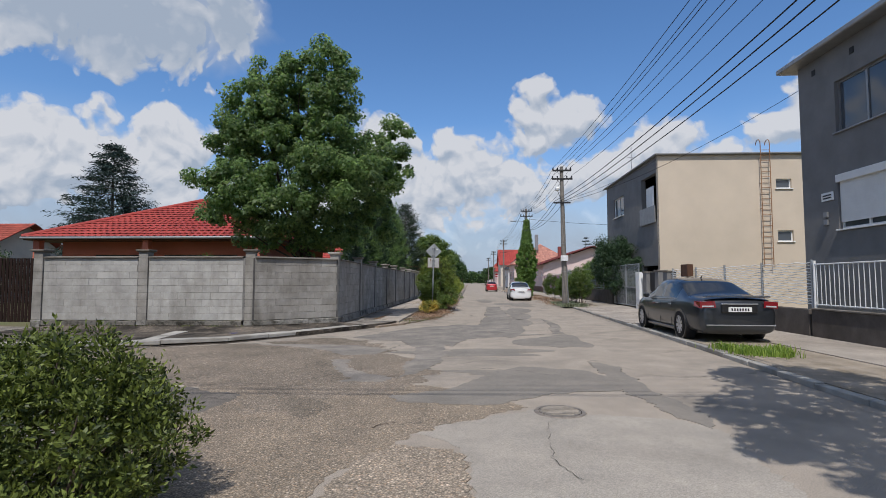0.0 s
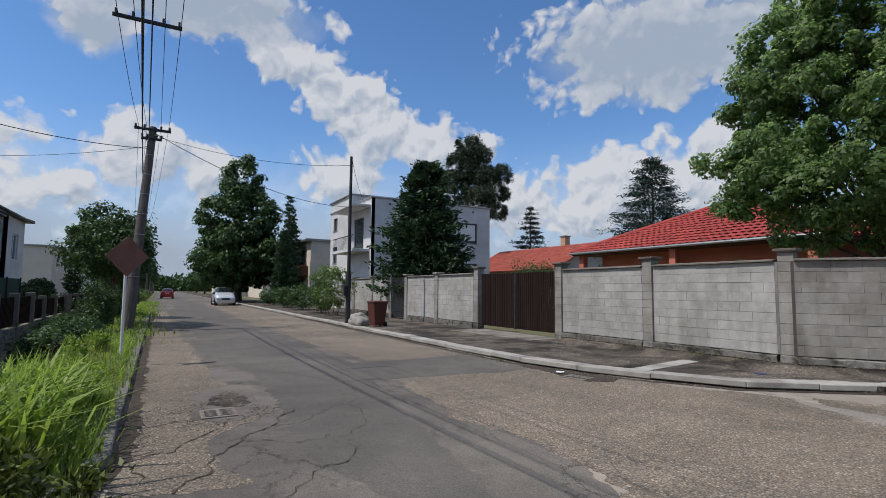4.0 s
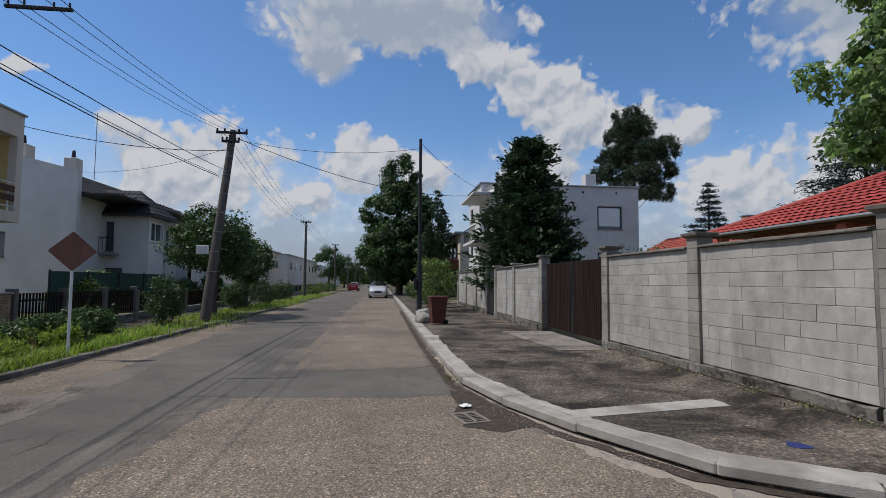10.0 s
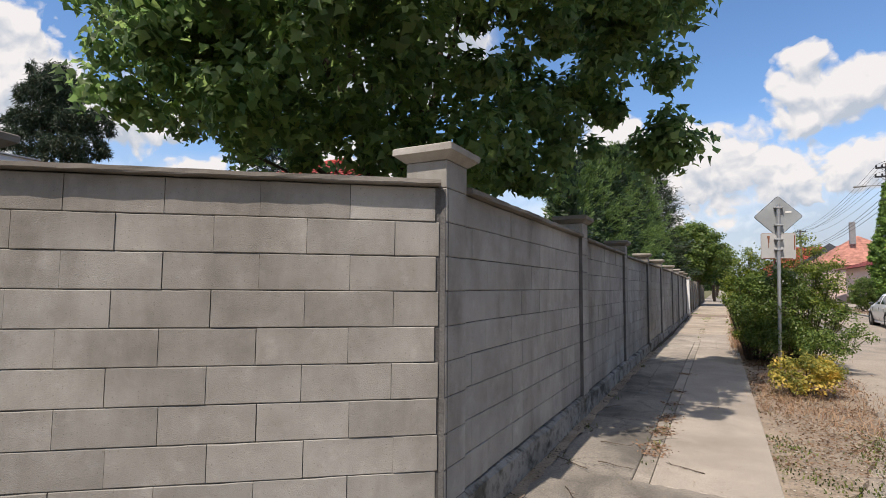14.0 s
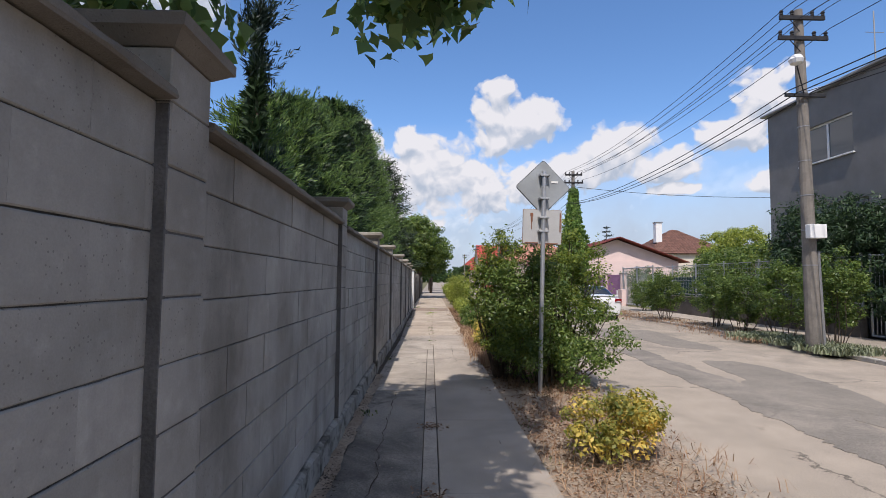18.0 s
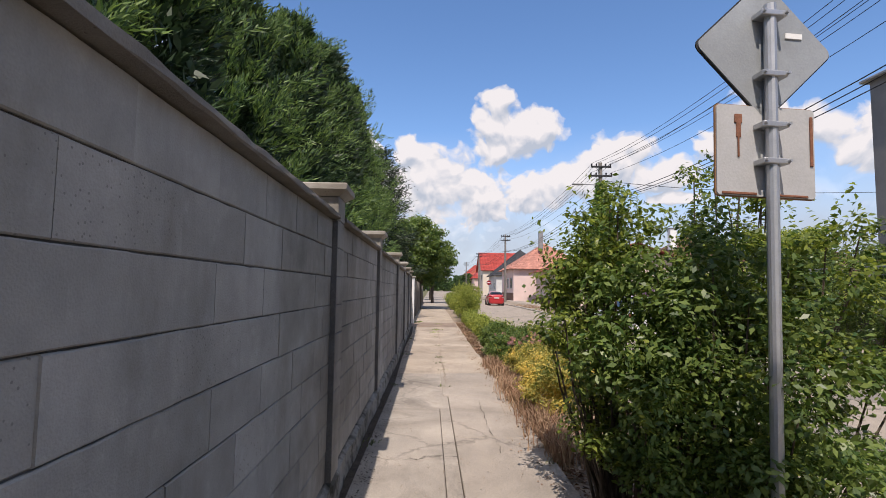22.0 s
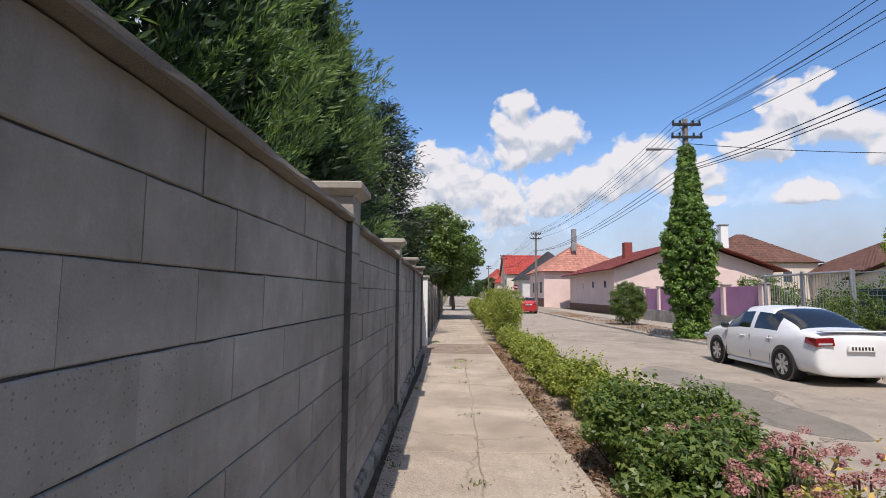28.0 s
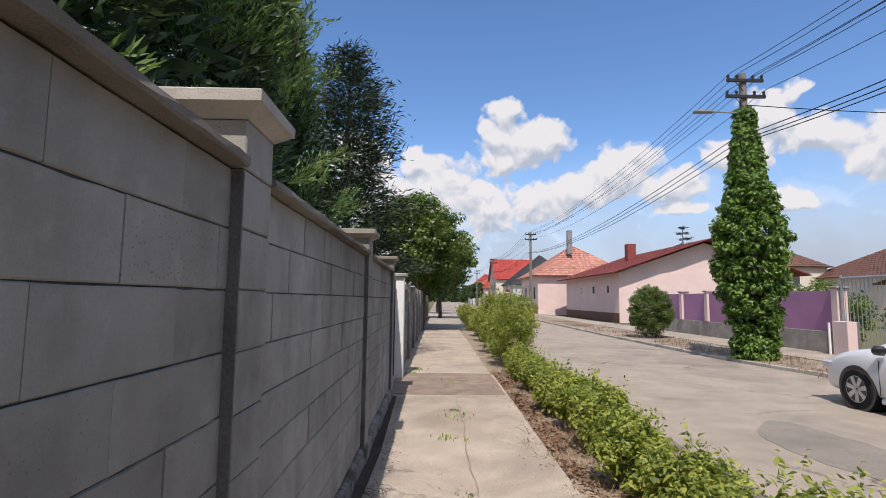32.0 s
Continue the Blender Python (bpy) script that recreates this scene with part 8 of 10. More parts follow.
    def bar(w, y, out, z0, z1, curve):
        """A bumper that curves back towards the car's sides."""
        rings = []
        for i in range(13):
            f = i / 6 - 1
            c = y - out * curve * f ** 4 * 3.2
            zm, zh = (z0 + z1) / 2, (z1 - z0) / 2
            rings.append([(w * f, c + out * 0.7 * math.cos(a) - out, zm + zh * math.sin(a)) for a in (2 * math.pi * k / 12 for k in range(12))])
        return loft(rings)

    part("bumper", bar(wt * 0.98, tail, -0.10, 0.30, 0.62, 0.9), body_mat, o, smooth=True)
    part("bumper_lower", bar(wt * 0.9, tail + 0.015, -0.10, 0.19, 0.36, 0.9), M["car_trim"], o, smooth=True)
    part("bumper", bar(wn * 0.97, nose - 0.12, 0.10, 0.22, 0.52, 0.9), body_mat, o, smooth=True)
    part("grille", block(-0.36, 0.36, nose - 0.12, nose + 0.02, 0.52, 0.70, 0.02), M["car_trim"], o)
    if not hatch:
        yl = tail + 0.1
        part("boot_lip", block(-wt * 0.82, wt * 0.82, tail + 0.02, tail + 0.2, at(yl, 3) - 0.005, at(yl, 3) + 0.025, 0.012), body_mat, o)
    part("aerial", rod((0, rear1 + 0.2, at(rear1 + 0.2, 3) - 0.01), (0, rear1 + 0.1, at(rear1 + 0.2, 3) + 0.07), 0.018, 0.008, 6), M["car_trim"], o)
    pl = part("number_plate", block(-0.26, 0.26, tail - 0.055, tail - 0.03, lamp_z - 0.16, lamp_z - 0.05, 0.005), WHITE, o, "white number plate with unreadable dark characters")
    for i in range(7):
        part("character", block(-0.2 + i * 0.06, -0.165 + i * 0.06, tail - 0.058, tail - 0.055, lamp_z - 0.135, lamp_z - 0.075), M["dark_iron"], pl)
    return o


WHITE_CAR = paint("white_car_paint", (0.74, 0.75, 0.76), 0.0, 0.3)
car("car", (4.2, 41.55, 0), -0.5, "white saloon car parked at the roadside", 1.71, WHITE_CAR,
    ((-2.22, 0.86, 0.80, 0.90), (-2.15, 0.93, 0.92, 1.03), (-1.75, 0.985, 0.95, 1.07), (-1.55, 1.0, 0.95, 1.11), (-1.0, 1.01, 0.94, 1.38), (-0.6, 1.01, 0.93, 1.475), (0.0, 1.01, 0.92, 1.50), (0.4, 1.01, 0.915, 1.47), (1.2, 1.0, 0.91, 1.02), (1.7, 0.97, 0.86, 0.95), (2.1, 0.88, 0.72, 0.80), (2.25, 0.76, 0.55, 0.62)),
    (-1.62, -0.72, 0.35, 1.15, -1.0, -0.12, 0.9), (-1.28, 1.33), 0.325, 0.84)
GREY_CAR = paint("dark_grey_metallic", (0.055, 0.062, 0.072), 0.7, 0.32)
car("car", (6.55, 14.25, 0.095), -1.5, "dark grey metallic luxury saloon parked on the verge", 1.91, GREY_CAR,
    ((-2.58, 0.84, 0.82, 0.93), (-2.48, 0.92, 0.94, 1.06), (-2.0, 0.985, 0.98, 1.10), (-1.7, 1.0, 0.98, 1.13), (-1.0, 1.01, 0.97, 1.44), (-0.5, 1.01, 0.96, 1.53), (0.1, 1.01, 0.95, 1.55), (0.55, 1.01, 0.95, 1.51), (1.4, 1.0, 0.94, 1.05), (1.95, 0.97, 0.90, 0.99), (2.4, 0.89, 0.76, 0.85), (2.56, 0.78, 0.58, 0.66)),
    (-1.78, -0.72, 0.5, 1.32, -1.08, -0.08, 1.02), (-1.5, 1.62), 0.345, 0.88, spokes=9, chrome=True)
RED_CAR = paint("red_car_paint", (0.42, 0.02, 0.025), 0.1, 0.3)
HATCH = ((-1.92, 0.88, 0.86, 0.98), (-1.8, 0.95, 0.95, 1.12), (-1.35, 1.0, 0.96, 1.40), (-0.6, 1.01, 0.95, 1.48), (0.2, 1.01, 0.93, 1.46), (1.0, 1.0, 0.92, 1.04), (1.6, 0.94, 0.82, 0.90), (1.95, 0.80, 0.58, 0.66))
car("car", (3.4, 76.5, 0), 0, "small red hatchback parked down the street", 1.66, RED_CAR, HATCH, (-1.8, -1.3, 0.2, 0.98, -1.15, -0.15, 0.8), (-1.2, 1.2), 0.3, 0.9, hatch=True)
SUV = paint("silver_car_paint", (0.62, 0.64, 0.66), 0.3, 0.3)
car("car", (-53.0, 8.6, 0), -90, "white compact crossover parked along the side road", 1.82, SUV, tuple((y * 1.1, k, zb * 1.09, zt * 1.13) for y, k, zb, zt in HATCH),
    (-1.98, -1.43, 0.22, 1.08, -1.27, -0.16, 0.88), (-1.3, 1.35), 0.35, 0.98, hatch=True)
car("car", (-88.0, 4.3, 0), 90, "dark red car far along the side road", 1.75, RED_CAR, HATCH, (-1.8, -1.3, 0.2, 0.98, -1.15, -0.15, 0.8), (-1.2, 1.2), 0.3, 0.9, hatch=True)


# ---- poles and wires ----
def insulator(parent, p):
    part("insulator", lathe([(0.02, 0.0), (0.045, 0.02), (0.03, 0.05), (0.05, 0.08), (0.03, 0.12), (0.012, 0.13)], 10, p), M["dark_iron"], parent)


def utility_pole(x, y, h, lean=(0.0, 0.0), arms=((-0.25, 0.55), (-0.75, 0.6)), rz=0.0, mat="conc_pole", label="tall concrete utility pole with two steel crossarms", r=(0.17, 0.10), box=0.0, lamp=False):
    o = base("utility_pole", (x, y, 0), rz, label, "utility pole")
    bm = bmesh.new()
    tube(bm, (0, 0, -0.1), (lean[0], lean[1], h), r[0], r[1], 14)
    part("shaft", bm, M[mat], o, smooth=False)
    for i in range(7):
        f = 0.25 + i * 0.1
        part("band", lathe([(r[0] + (r[1] - r[0]) * f + 0.006, 0), (r[0] + (r[1] - r[0]) * f + 0.006, 0.025)], 14, (lean[0] * f, lean[1] * f, h * f)), M["tin"], o)
    for dz, w in arms:
        f = (h + dz) / h
        cx, cy, cz = lean[0] * f, lean[1] * f, h + dz
        part("crossarm", block(cx - w, cx + w, cy - 0.16, cy - 0.10, cz - 0.05, cz + 0.05, 0.005), M["dark_iron"], o)
        part("brace", rod((cx - w * 0.6, cy - 0.13, cz), (cx, cy - 0.08, cz - 0.35), 0.012, seg=5), M["dark_iron"], o)
        for k in (-0.92, -0.45, 0.45, 0.92):
            insulator(o, (cx + w * k, cy - 0.13, cz + 0.05))
    if box:
        part("junction_box", block(-0.26, 0.14, -0.34, -0.18, box - 0.16, box + 0.16, 0.01), M["white_paint"], o, "white enamel junction box")
    if lamp:
        part("lamp_arm", rod((0, -0.05, h - 1.25), (-1.0, -0.05, h - 1.2), 0.025, seg=6), M["tin"], o)
        part("lamp_head", block(-1.55, -0.95, -0.14, 0.04, h - 1.26, h - 1.17, 0.03), M["tin"], o)
    return o


p1 = utility_pole(5.72, 29.35, 8.25, (-0.12, 0.0), box=2.85)
part("cable_duct", rod((0.16, -0.12, 0), (0.10, -0.10, 2.4), 0.035, seg=8), M["tin"], p1)
part("speaker", lathe([(0.02, 0), (0.13, 0.05), (0.16, 0.14), (0.10, 0.24), (0.02, 0.26)], 14, (-0.42, -0.3, 6.75)), M["white_paint"], p1, "white round loudspeaker")
part("bracket", rod((-0.1, -0.1, 6.1), (-0.42, -0.3, 6.8), 0.015, seg=5), M["dark_iron"], p1)
part("crossarm", block(-0.62, 0.35, -0.2, -0.14, 6.05, 6.13, 0.005), M["dark_iron"], p1)
utility_pole(5.72, 49.3, 8.6, lamp=True)
utility_pole(5.85, 85.2, 8.5)
utility_pole(5.7, 118, 8.5)
utility_pole(5.7, 152, 8.5)
utility_pole(5.2, -9.0, 8.4)
utility_pole(-21.75, 2.39, 7.75, (0.43, 1.36), ((-0.12, 0.62), (-0.5, 0.35)), 90, "wood_pole", "leaning dark wooden utility pole with a crossarm", (0.2, 0.13), box=2.75)
for k, x in enumerate((-51.2, -82, -112, -142, -172)):
    o = utility_pole(x, 1.7, 7.3, (0, 0), ((-0.1, 0.5),), 90, "wood_pole", "wooden utility pole with a street lamp arm", (0.15, 0.1))
    part("lamp_arm", rod((0, 0, 6.5), (0.3, -1.3, 6.75), 0.03, seg=6), M["tin"], o)
    part("lamp_head", block(0.22, 0.38, -1.9, -1.3, 6.7, 6.78, 0.02), M["tin"], o)
pf = base("utility_pole", (-22.0, 10.45, 0), 0, "tall slim dark steel service pole by the kerb", "utility pole")
part("shaft", rod((0, 0, -0.1), (0, 0, 7.4), 0.085, 0.06, 12), M["dark_iron"], pf)
part("sleeve", rod((0, 0, 0), (0, 0, 2.3), 0.11, 0.105, 12), M["dark_iron"], pf)
part("meter_box", block(-0.12, 0.12, -0.22, -0.1, 1.3, 1.75, 0.01), M["dark_iron"], pf)
utility_pole(8.6, 3.0, 7.9, (0, 0), ((-0.15, 0.55),), 90, "wood_pole", "wooden utility pole at the street corner", (0.17, 0.12))


def wire(a, b, sag, r=0.009, owner=None, seg=14):
    """One sagging wire as a single swept tube."""
    a, b = Vector(a), Vector(b)
    side = (b - a).cross(Vector((0, 0, 1))).normalized()
    bm = bmesh.new()
    rings = []
    for i in range(seg + 1):
        f = i / seg
        p = a.lerp(b, f)
        p.z -= sag * 4 * f * (1 - f)
        rings.append([bm.verts.new(p + side * (r * math.cos(t)) + Vector((0, 0, r * math.sin(t)))) for t in (0.5, 1.76, 3.01, 4.27, 5.53)])
    for p, q in zip(rings, rings[1:]):
        for i in range(5):
            bm.faces.new((p[i], p[(i + 1) % 5], q[(i + 1) % 5], q[i]))
    return part("wire", bm, M["wire"], owner)


cables = base("overhead_wires", label="dark overhead power wires sagging between the poles", category="wires")
NS = [(5.2, -9.0, 8.4), (5.6, 29.2, 8.25), (5.72, 49.15, 8.6), (5.85, 85.05, 8.5), (5.7, 118, 8.5), (5.7, 152, 8.5)]
for (ax, ay, az), (bx, by, bz) in zip(NS, NS[1:]):
    sag = 0.5 if by - ay < 25 else 0.75
    for off in (-0.5, -0.25, 0.25, 0.5):
        wire((ax + off, ay - 0.13, az - 0.08), (bx + off, by - 0.13, bz - 0.08), sag, owner=cables)
    for off in (-0.54, 0.54):
        wire((ax + off, ay - 0.13, az - 0.58), (bx + off, by - 0.13, bz - 0.58), sag, owner=cables)
    for off, dz in ((-0.5, -2.1), (-0.3, -2.15), (0.1, -2.1)):
        wire((ax + off, ay - 0.15, az + dz), (bx + off, by - 0.15, bz + dz), sag, 0.013, owner=cables)
EW = [(8.6, 3.15, 7.35), (-22.6, 2.85, 7.68), (-51.2, 1.7, 7.35), (-82, 1.7, 7.35), (-112, 1.7, 7.35), (-142, 1.7, 7.35), (-172, 1.7, 7.35)]
for k, ((ax, ay, az), (bx, by, bz)) in enumerate(zip(EW, EW[1:])):
    for off in (-0.5, -0.24, 0.24, 0.5):
        wire((ax, ay + off, az), (bx, by + off, bz), 1.25 if k == 0 else 0.8, 0.007, owner=cables)
    if k == 0:
        for y0, y1, z0, z1, r in ((3.45, 2.6, 5.15, 5.66, 0.013), (3.5, 2.58, 5.22, 5.73, 0.009), (3.5, 2.75, 5.45, 5.95, 0.011)):
            wire((ax, y0, z0), (bx + 0.45, y1, z1), 0.54, r, owner=cables)
wire((-22.6, 2.9, 7.3), (-22.0, 10.4, 7.0), 0.35, owner=cables)
wire((-22.6, 2.9, 7.4), (-35.5, 16.2, 7.6), 0.9, 0.014, owner=cables)
wire((-22.0, 10.5, 7.2), (-36.0, 16.3, 7.9), 0.4, owner=cables)
wire((-22.6, 2.8, 6.8), (-19.8, -3.0, 6.7), 0.25, 0.014, owner=cables)
wire((-22.6, 2.8, 6.9), (-30.2, -7.5, 7.3), 0.4, owner=cables)
wire((5.72, 49.2, 7.6), (22, 46.0, 6.8), 0.4, 0.014, owner=cables)
wire((5.6, 29.3, 6.2), (10.5, 27.6, 8.2), 0.2, owner=cables)
wire((5.6, 29.3, 6.1), (11.2, 16.0, 7.9), 0.5, owner=cables)
sp = base("wire_spacer", (-11.1, 2.93, 6.37), 0, "dark spacer bar holding the overhead wires apart", "wire spacer")
part("bar", block(-0.03, 0.03, -0.55, 0.55, -0.03, 0.03, 0.005), M["dark_iron"], sp)
for yy in (-0.5, -0.24, 0.24, 0.5):
    part("clip", rod((0, yy, 0.0), (0, yy, 0.12), 0.02, seg=6), M["dark_iron"], sp)

# ---- signs ----
SIGN_BACK = material("sign_back_grey", (0.36, 0.385, 0.40), 0.6, 0.1, 5.0, 80.0, 0.1, metal=0.3, stain=0.3)
s = base("road_sign", (-1.66, 24.9, 0.07), 4, "priority road sign seen from its grey back on a steel post", "road sign")
s.matrix_basis = s.matrix_basis @ pose(0, 0, 0, 0, 1.3, 0)
part("post", rod((0, 0, -0.05), (0, 0, 3.18), 0.032, seg=12), M["galv"], s)


def plate_bm(c, half, round_r, th, diamond):
    pts = []
    for qx, qy in ((1, 1), (-1, 1), (-1, -1), (1, -1)):
        for i in range(5):
            a = math.radians({(1, 1): 0, (-1, 1): 90, (-1, -1): 180, (1, -1): 270}[(qx, qy)] + i * 22.5)
            pts.append((qx * (half[0] - round_r) + round_r * math.cos(a), qy * (half[1] - round_r) + round_r * math.sin(a)))
    bm = prism(pts, -th / 2, th / 2)
    m = Matrix.Translation(c) @ Matrix.Rotation(math.radians(90), 4, "X") @ (Matrix.Rotation(math.radians(45), 4, "Z") if diamond else Matrix.Identity(4))
    bmesh.ops.transform(bm, matrix=m, verts=bm.verts)
    return bm


d = part("diamond_plate", plate_bm((0, 0.05, 2.95), (0.285, 0.285), 0.04, 0.012, True), SIGN_BACK, s, "diamond sign plate, grey back")
part("edge", plate_bm((0, 0.058, 2.95), (0.293, 0.293), 0.045, 0.01, True), M["dark_iron"], d)
part("sticker", block(0.12, 0.22, 0.036, 0.043, 3.02, 3.05), WHITE, d)
q = part("square_plate", plate_bm((0, 0.05, 2.37), (0.285, 0.25), 0.02, 0.012, False), material("rusty_sign_back", (0.43, 0.43, 0.425), 0.6, 0.12, 3.0, 70.0, 0.1, stain=0.25), s, "square supplementary plate, rusty grey back")
part("edge", plate_bm((0, 0.058, 2.37), (0.291, 0.256), 0.024, 0.01, False), RUST, q)
STREAK = material("red_rust_bleed", (0.23, 0.10, 0.06), 0.8, 0.3, 20.0, 80.0, 0.2)
for x0, w, z0, z1 in ((-0.185, 0.045, 2.52, 2.57), (-0.175, 0.028, 2.44, 2.525), (-0.168, 0.012, 2.33, 2.45), (0.255, 0.02, 2.30, 2.58), (-0.26, 0.2, 2.125, 2.14), (0.02, 0.22, 2.124, 2.137)):
    part("rust_streak", block(x0, x0 + w, 0.037, 0.043, z0, z1, 0.003), STREAK, q)
for z in (3.12, 2.78, 2.5, 2.3):
    part("clamp", block(-0.075, 0.075, -0.04, 0.045, z - 0.015, z + 0.015, 0.004), M["galv"], s)
    for xx in (-0.065, 0.065):
        part("bolt", rod((xx, -0.06, z), (xx, -0.03, z), 0.009, seg=6), M["galv"], s)
t = base("road_sign", (-12.84, 2.72, 0.07), -65, "faded red-brown sign board back on a thin white post", "road sign")
part("post", rod((0, 0, 0), (0, 0, 2.5), 0.028, seg=10), WHITE, t)
part("board", plate_bm((0, 0.05, 2.12), (0.29, 0.29), 0.03, 0.012, True), material("faded_red_board", (0.22, 0.10, 0.075), 0.7, 0.2, 4.0, 60.0, 0.1), t, "diamond board, faded red")
st = base("road_sign", (5.3, 98, 0.1), 0, "round red traffic sign on a post down the street", "road sign")
part("post", rod((0, 0, 0), (0, 0, 2.6), 0.03, seg=8), M["galv"], st)
part("disc", rod((0, 0, 2.55), (0, -0.03, 2.55), 0.34, seg=20), M["red_lens"], st)
part("bar", block(-0.24, 0.24, -0.04, -0.031, 2.5, 2.6), WHITE, st)

# ---- roadside odds and ends ----
b = base("rubbish_bin", (-19.85, 10.95, PAVE), 8, "rust-brown wheeled rubbish bin with its lid shut", "rubbish bin")
BIN = material("brown_bin_plastic", (0.10, 0.033, 0.024), 0.55, 0.15, 4.0, 60.0, 0.1)
part("body", loft([[(-0.21, -0.22, 0.05), (0.21, -0.22, 0.05), (0.21, 0.22, 0.05), (-0.21, 0.22, 0.05)], [(-0.27, -0.3, 0.92), (0.27, -0.3, 0.92), (0.27, 0.3, 0.92), (-0.27, 0.3, 0.92)]]), BIN, b)
part("lid", block(-0.3, 0.3, -0.33, 0.33, 0.92, 1.0, 0.03), BIN, b)
for sx in (-0.2, 0.2):
    part("wheel", rod((sx - 0.03, 0.25, 0.09), (sx + 0.03, 0.25, 0.09), 0.09, seg=14), M["rubber"], b)
part("handle", rod((-0.22, 0.36, 0.95), (0.22, 0.36, 0.95), 0.018, seg=6), BIN, b)
for x, y, s_, seed in ((-21.1, 10.6, 0.38, 1), (-20.6, 10.55, 0.3, 2), (-21.6, 10.75, 0.3, 3)):
    rk = base("boulder", (x, y, PAVE), 20 * seed, "pale limestone boulder at the kerb", "boulder", "boulders at the kerb")
    bm = bmesh.new()
    bmesh.ops.create_icosphere(bm, subdivisions=3, radius=s_)
    for v in bm.verts:
        v.co *= 1 + 0.35 * noise.noise(v.co * 3 + Vector((seed * 5, 0, 0)))
        v.co.z = max(v.co.z * 0.75 + s_ * 0.5, 0)
    part("stone", bm, M["kerb"], rk)
pp = base("litter", (-8.25, 10.05, 0.012), 15, "crumpled scrap of white paper in the gutter", "litter")
bm = bmesh.new()
bmesh.ops.create_grid(bm, x_segments=8, y_segments=6, size=0.07)
for v in bm.verts:
    v.co.z = 0.03 + 0.03 * noise.noise(v.co * 14)
part("scrap", bm, WHITE, pp)
bl = base("paint_mark", (-6.1, 12.85, PAVE + 0.001), 0, "round faded blue paint spot on the pavement", "paint mark")
part("spot", prism(wavy(0, 0, 0.12, 0.085, 6, 18, 0.3), 0, 0.004), material("blue_paint", (0.03, 0.04, 0.16), 0.8, 0.3, 8.0, 60.0, 0.2), bl)


# ---- fences of the east side ----
def bar_fence(x, y0, y1, z0, z1, label, posts=2.4, bars=0.13, mat="galv", wall_top=0.8, wall_mat="plinth", mesh=False):
    o = base("fence", (x, y0, 0), 90, label, "fence")
    L = y1 - y0
    if wall_top:
        part("base_wall", block(0, L, -0.12, 0.12, 0, wall_top, 0.012), M[wall_mat], o, "low dark concrete base wall")
        part("base_coping", block(0, L, -0.15, 0.15, wall_top, wall_top + 0.04, 0.008), M["coping"], o)
    n = max(1, round(L / posts))
    for i in range(n + 1):
        part("post", rod((L * i / n, 0, max(0.0, wall_top - 0.1)), (L * i / n, 0, z1 + 0.05), 0.035, seg=8), M[mat], o)
    for z in (z0 + 0.08, z1 - 0.05):
        part("rail", rod((0, 0, z), (L, 0, z), 0.018, seg=6), M[mat], o)
    if mesh:
        bm = bmesh.new()
        k = int(L / 0.16)
        for i in range(k):
            tube(bm, (i * 0.16, 0, z0 + 0.05), (i * 0.16, 0, z1 - 0.05), 0.005, 0.005, 4, False)
        for i in range(int((z1 - z0) / 0.16)):
            tube(bm, (0, 0, z0 + 0.1 + i * 0.16), (L, 0, z0 + 0.1 + i * 0.16), 0.005, 0.005, 4, False)
        part("wire_mesh", bm, M["galv"], o)
    else:
        me = mesh_of("bar", rod((0, 0, z0 + 0.05), (0, 0, z1 - 0.04), 0.010, seg=6), M[mat])
        for i in range(int(L / bars)):
            piece("bar", me, o, (i * bars + bars / 2, 0, 0))
    return o


M["old_wall"] = material("sooty_old_wall", (0.115, 0.10, 0.088), 0.95, 0.3, 2.5, 90.0, 0.5, stain=0.4)
bar_fence(9.2, -6.0, 13.2, 0.85, 2.02, "pale metal bar fence on a low dark wall", mat="white_paint", bars=0.16, wall_mat="old_wall")
wv = base("fence", (9.2, 13.3, 0), 90, "white wavy wire fence panels on a low dark wall", "fence")
part("base_wall", block(0, 9.5, -0.12, 0.12, 0, 0.8, 0.012), M["old_wall"], wv, "low dark concrete base wall")
for i in range(5):
    part("post", rod((i * 2.3, 0, 0.7), (i * 2.3, 0, 2.1), 0.035, seg=8), M["galv"], wv)
for k in range(15):
    bm = bmesh.new()
    pr = None
    for i in range(70):
        q = Vector((i * 0.136, 0, 0.93 + k * 0.078 + 0.018 * math.sin(i * 1.25 + k * 1.5)))
        if pr is not None:
            tube(bm, pr, q, 0.012, 0.012, 4, False)
        pr = q
    part("wavy_wire", bm, M["white_paint"], wv)
dr = base("gate", (9.2, 24.95, 0), 90, "black sheet metal garden gate between the posts, shut", "gate")
part("panel", block(-0.75, 0.35, -0.025, 0.025, 0.12, 1.98, 0.006), M["dark_iron"], dr)
part("lever", block(0.2, 0.3, 0.025, 0.08, 1.02, 1.06, 0.006), M["galv"], dr)
bx = base("letter_box", (9.02, 20.6, 0), 0, "dark brown letter box on the wire fence", "letter box")
part("box", block(-0.12, 0.12, -0.32, 0.32, 1.72, 2.22, 0.012), M["wood_dark"], bx)
part("bracket", rod((0.0, 0.0, 0.78), (0.0, 0.0, 1.73), 0.03, seg=8), M["galv"], bx)
for y, hgt, w in ((22.9, 1.95, 0.5), (23.95, 2.0, 0.45), (25.6, 1.95, 0.5)):
    p = base("gate_post", (9.2, y, 0), 0, "dark square masonry gate post", "gate post")
    part("shaft", block(-0.2, 0.2, -w / 2, w / 2, 0, hgt, 0.01), M["render_grey"], p)
    part("cap", block(-0.24, 0.24, -w / 2 - 0.04, w / 2 + 0.04, hgt, hgt + 0.06, 0.01), M["coping"], p)
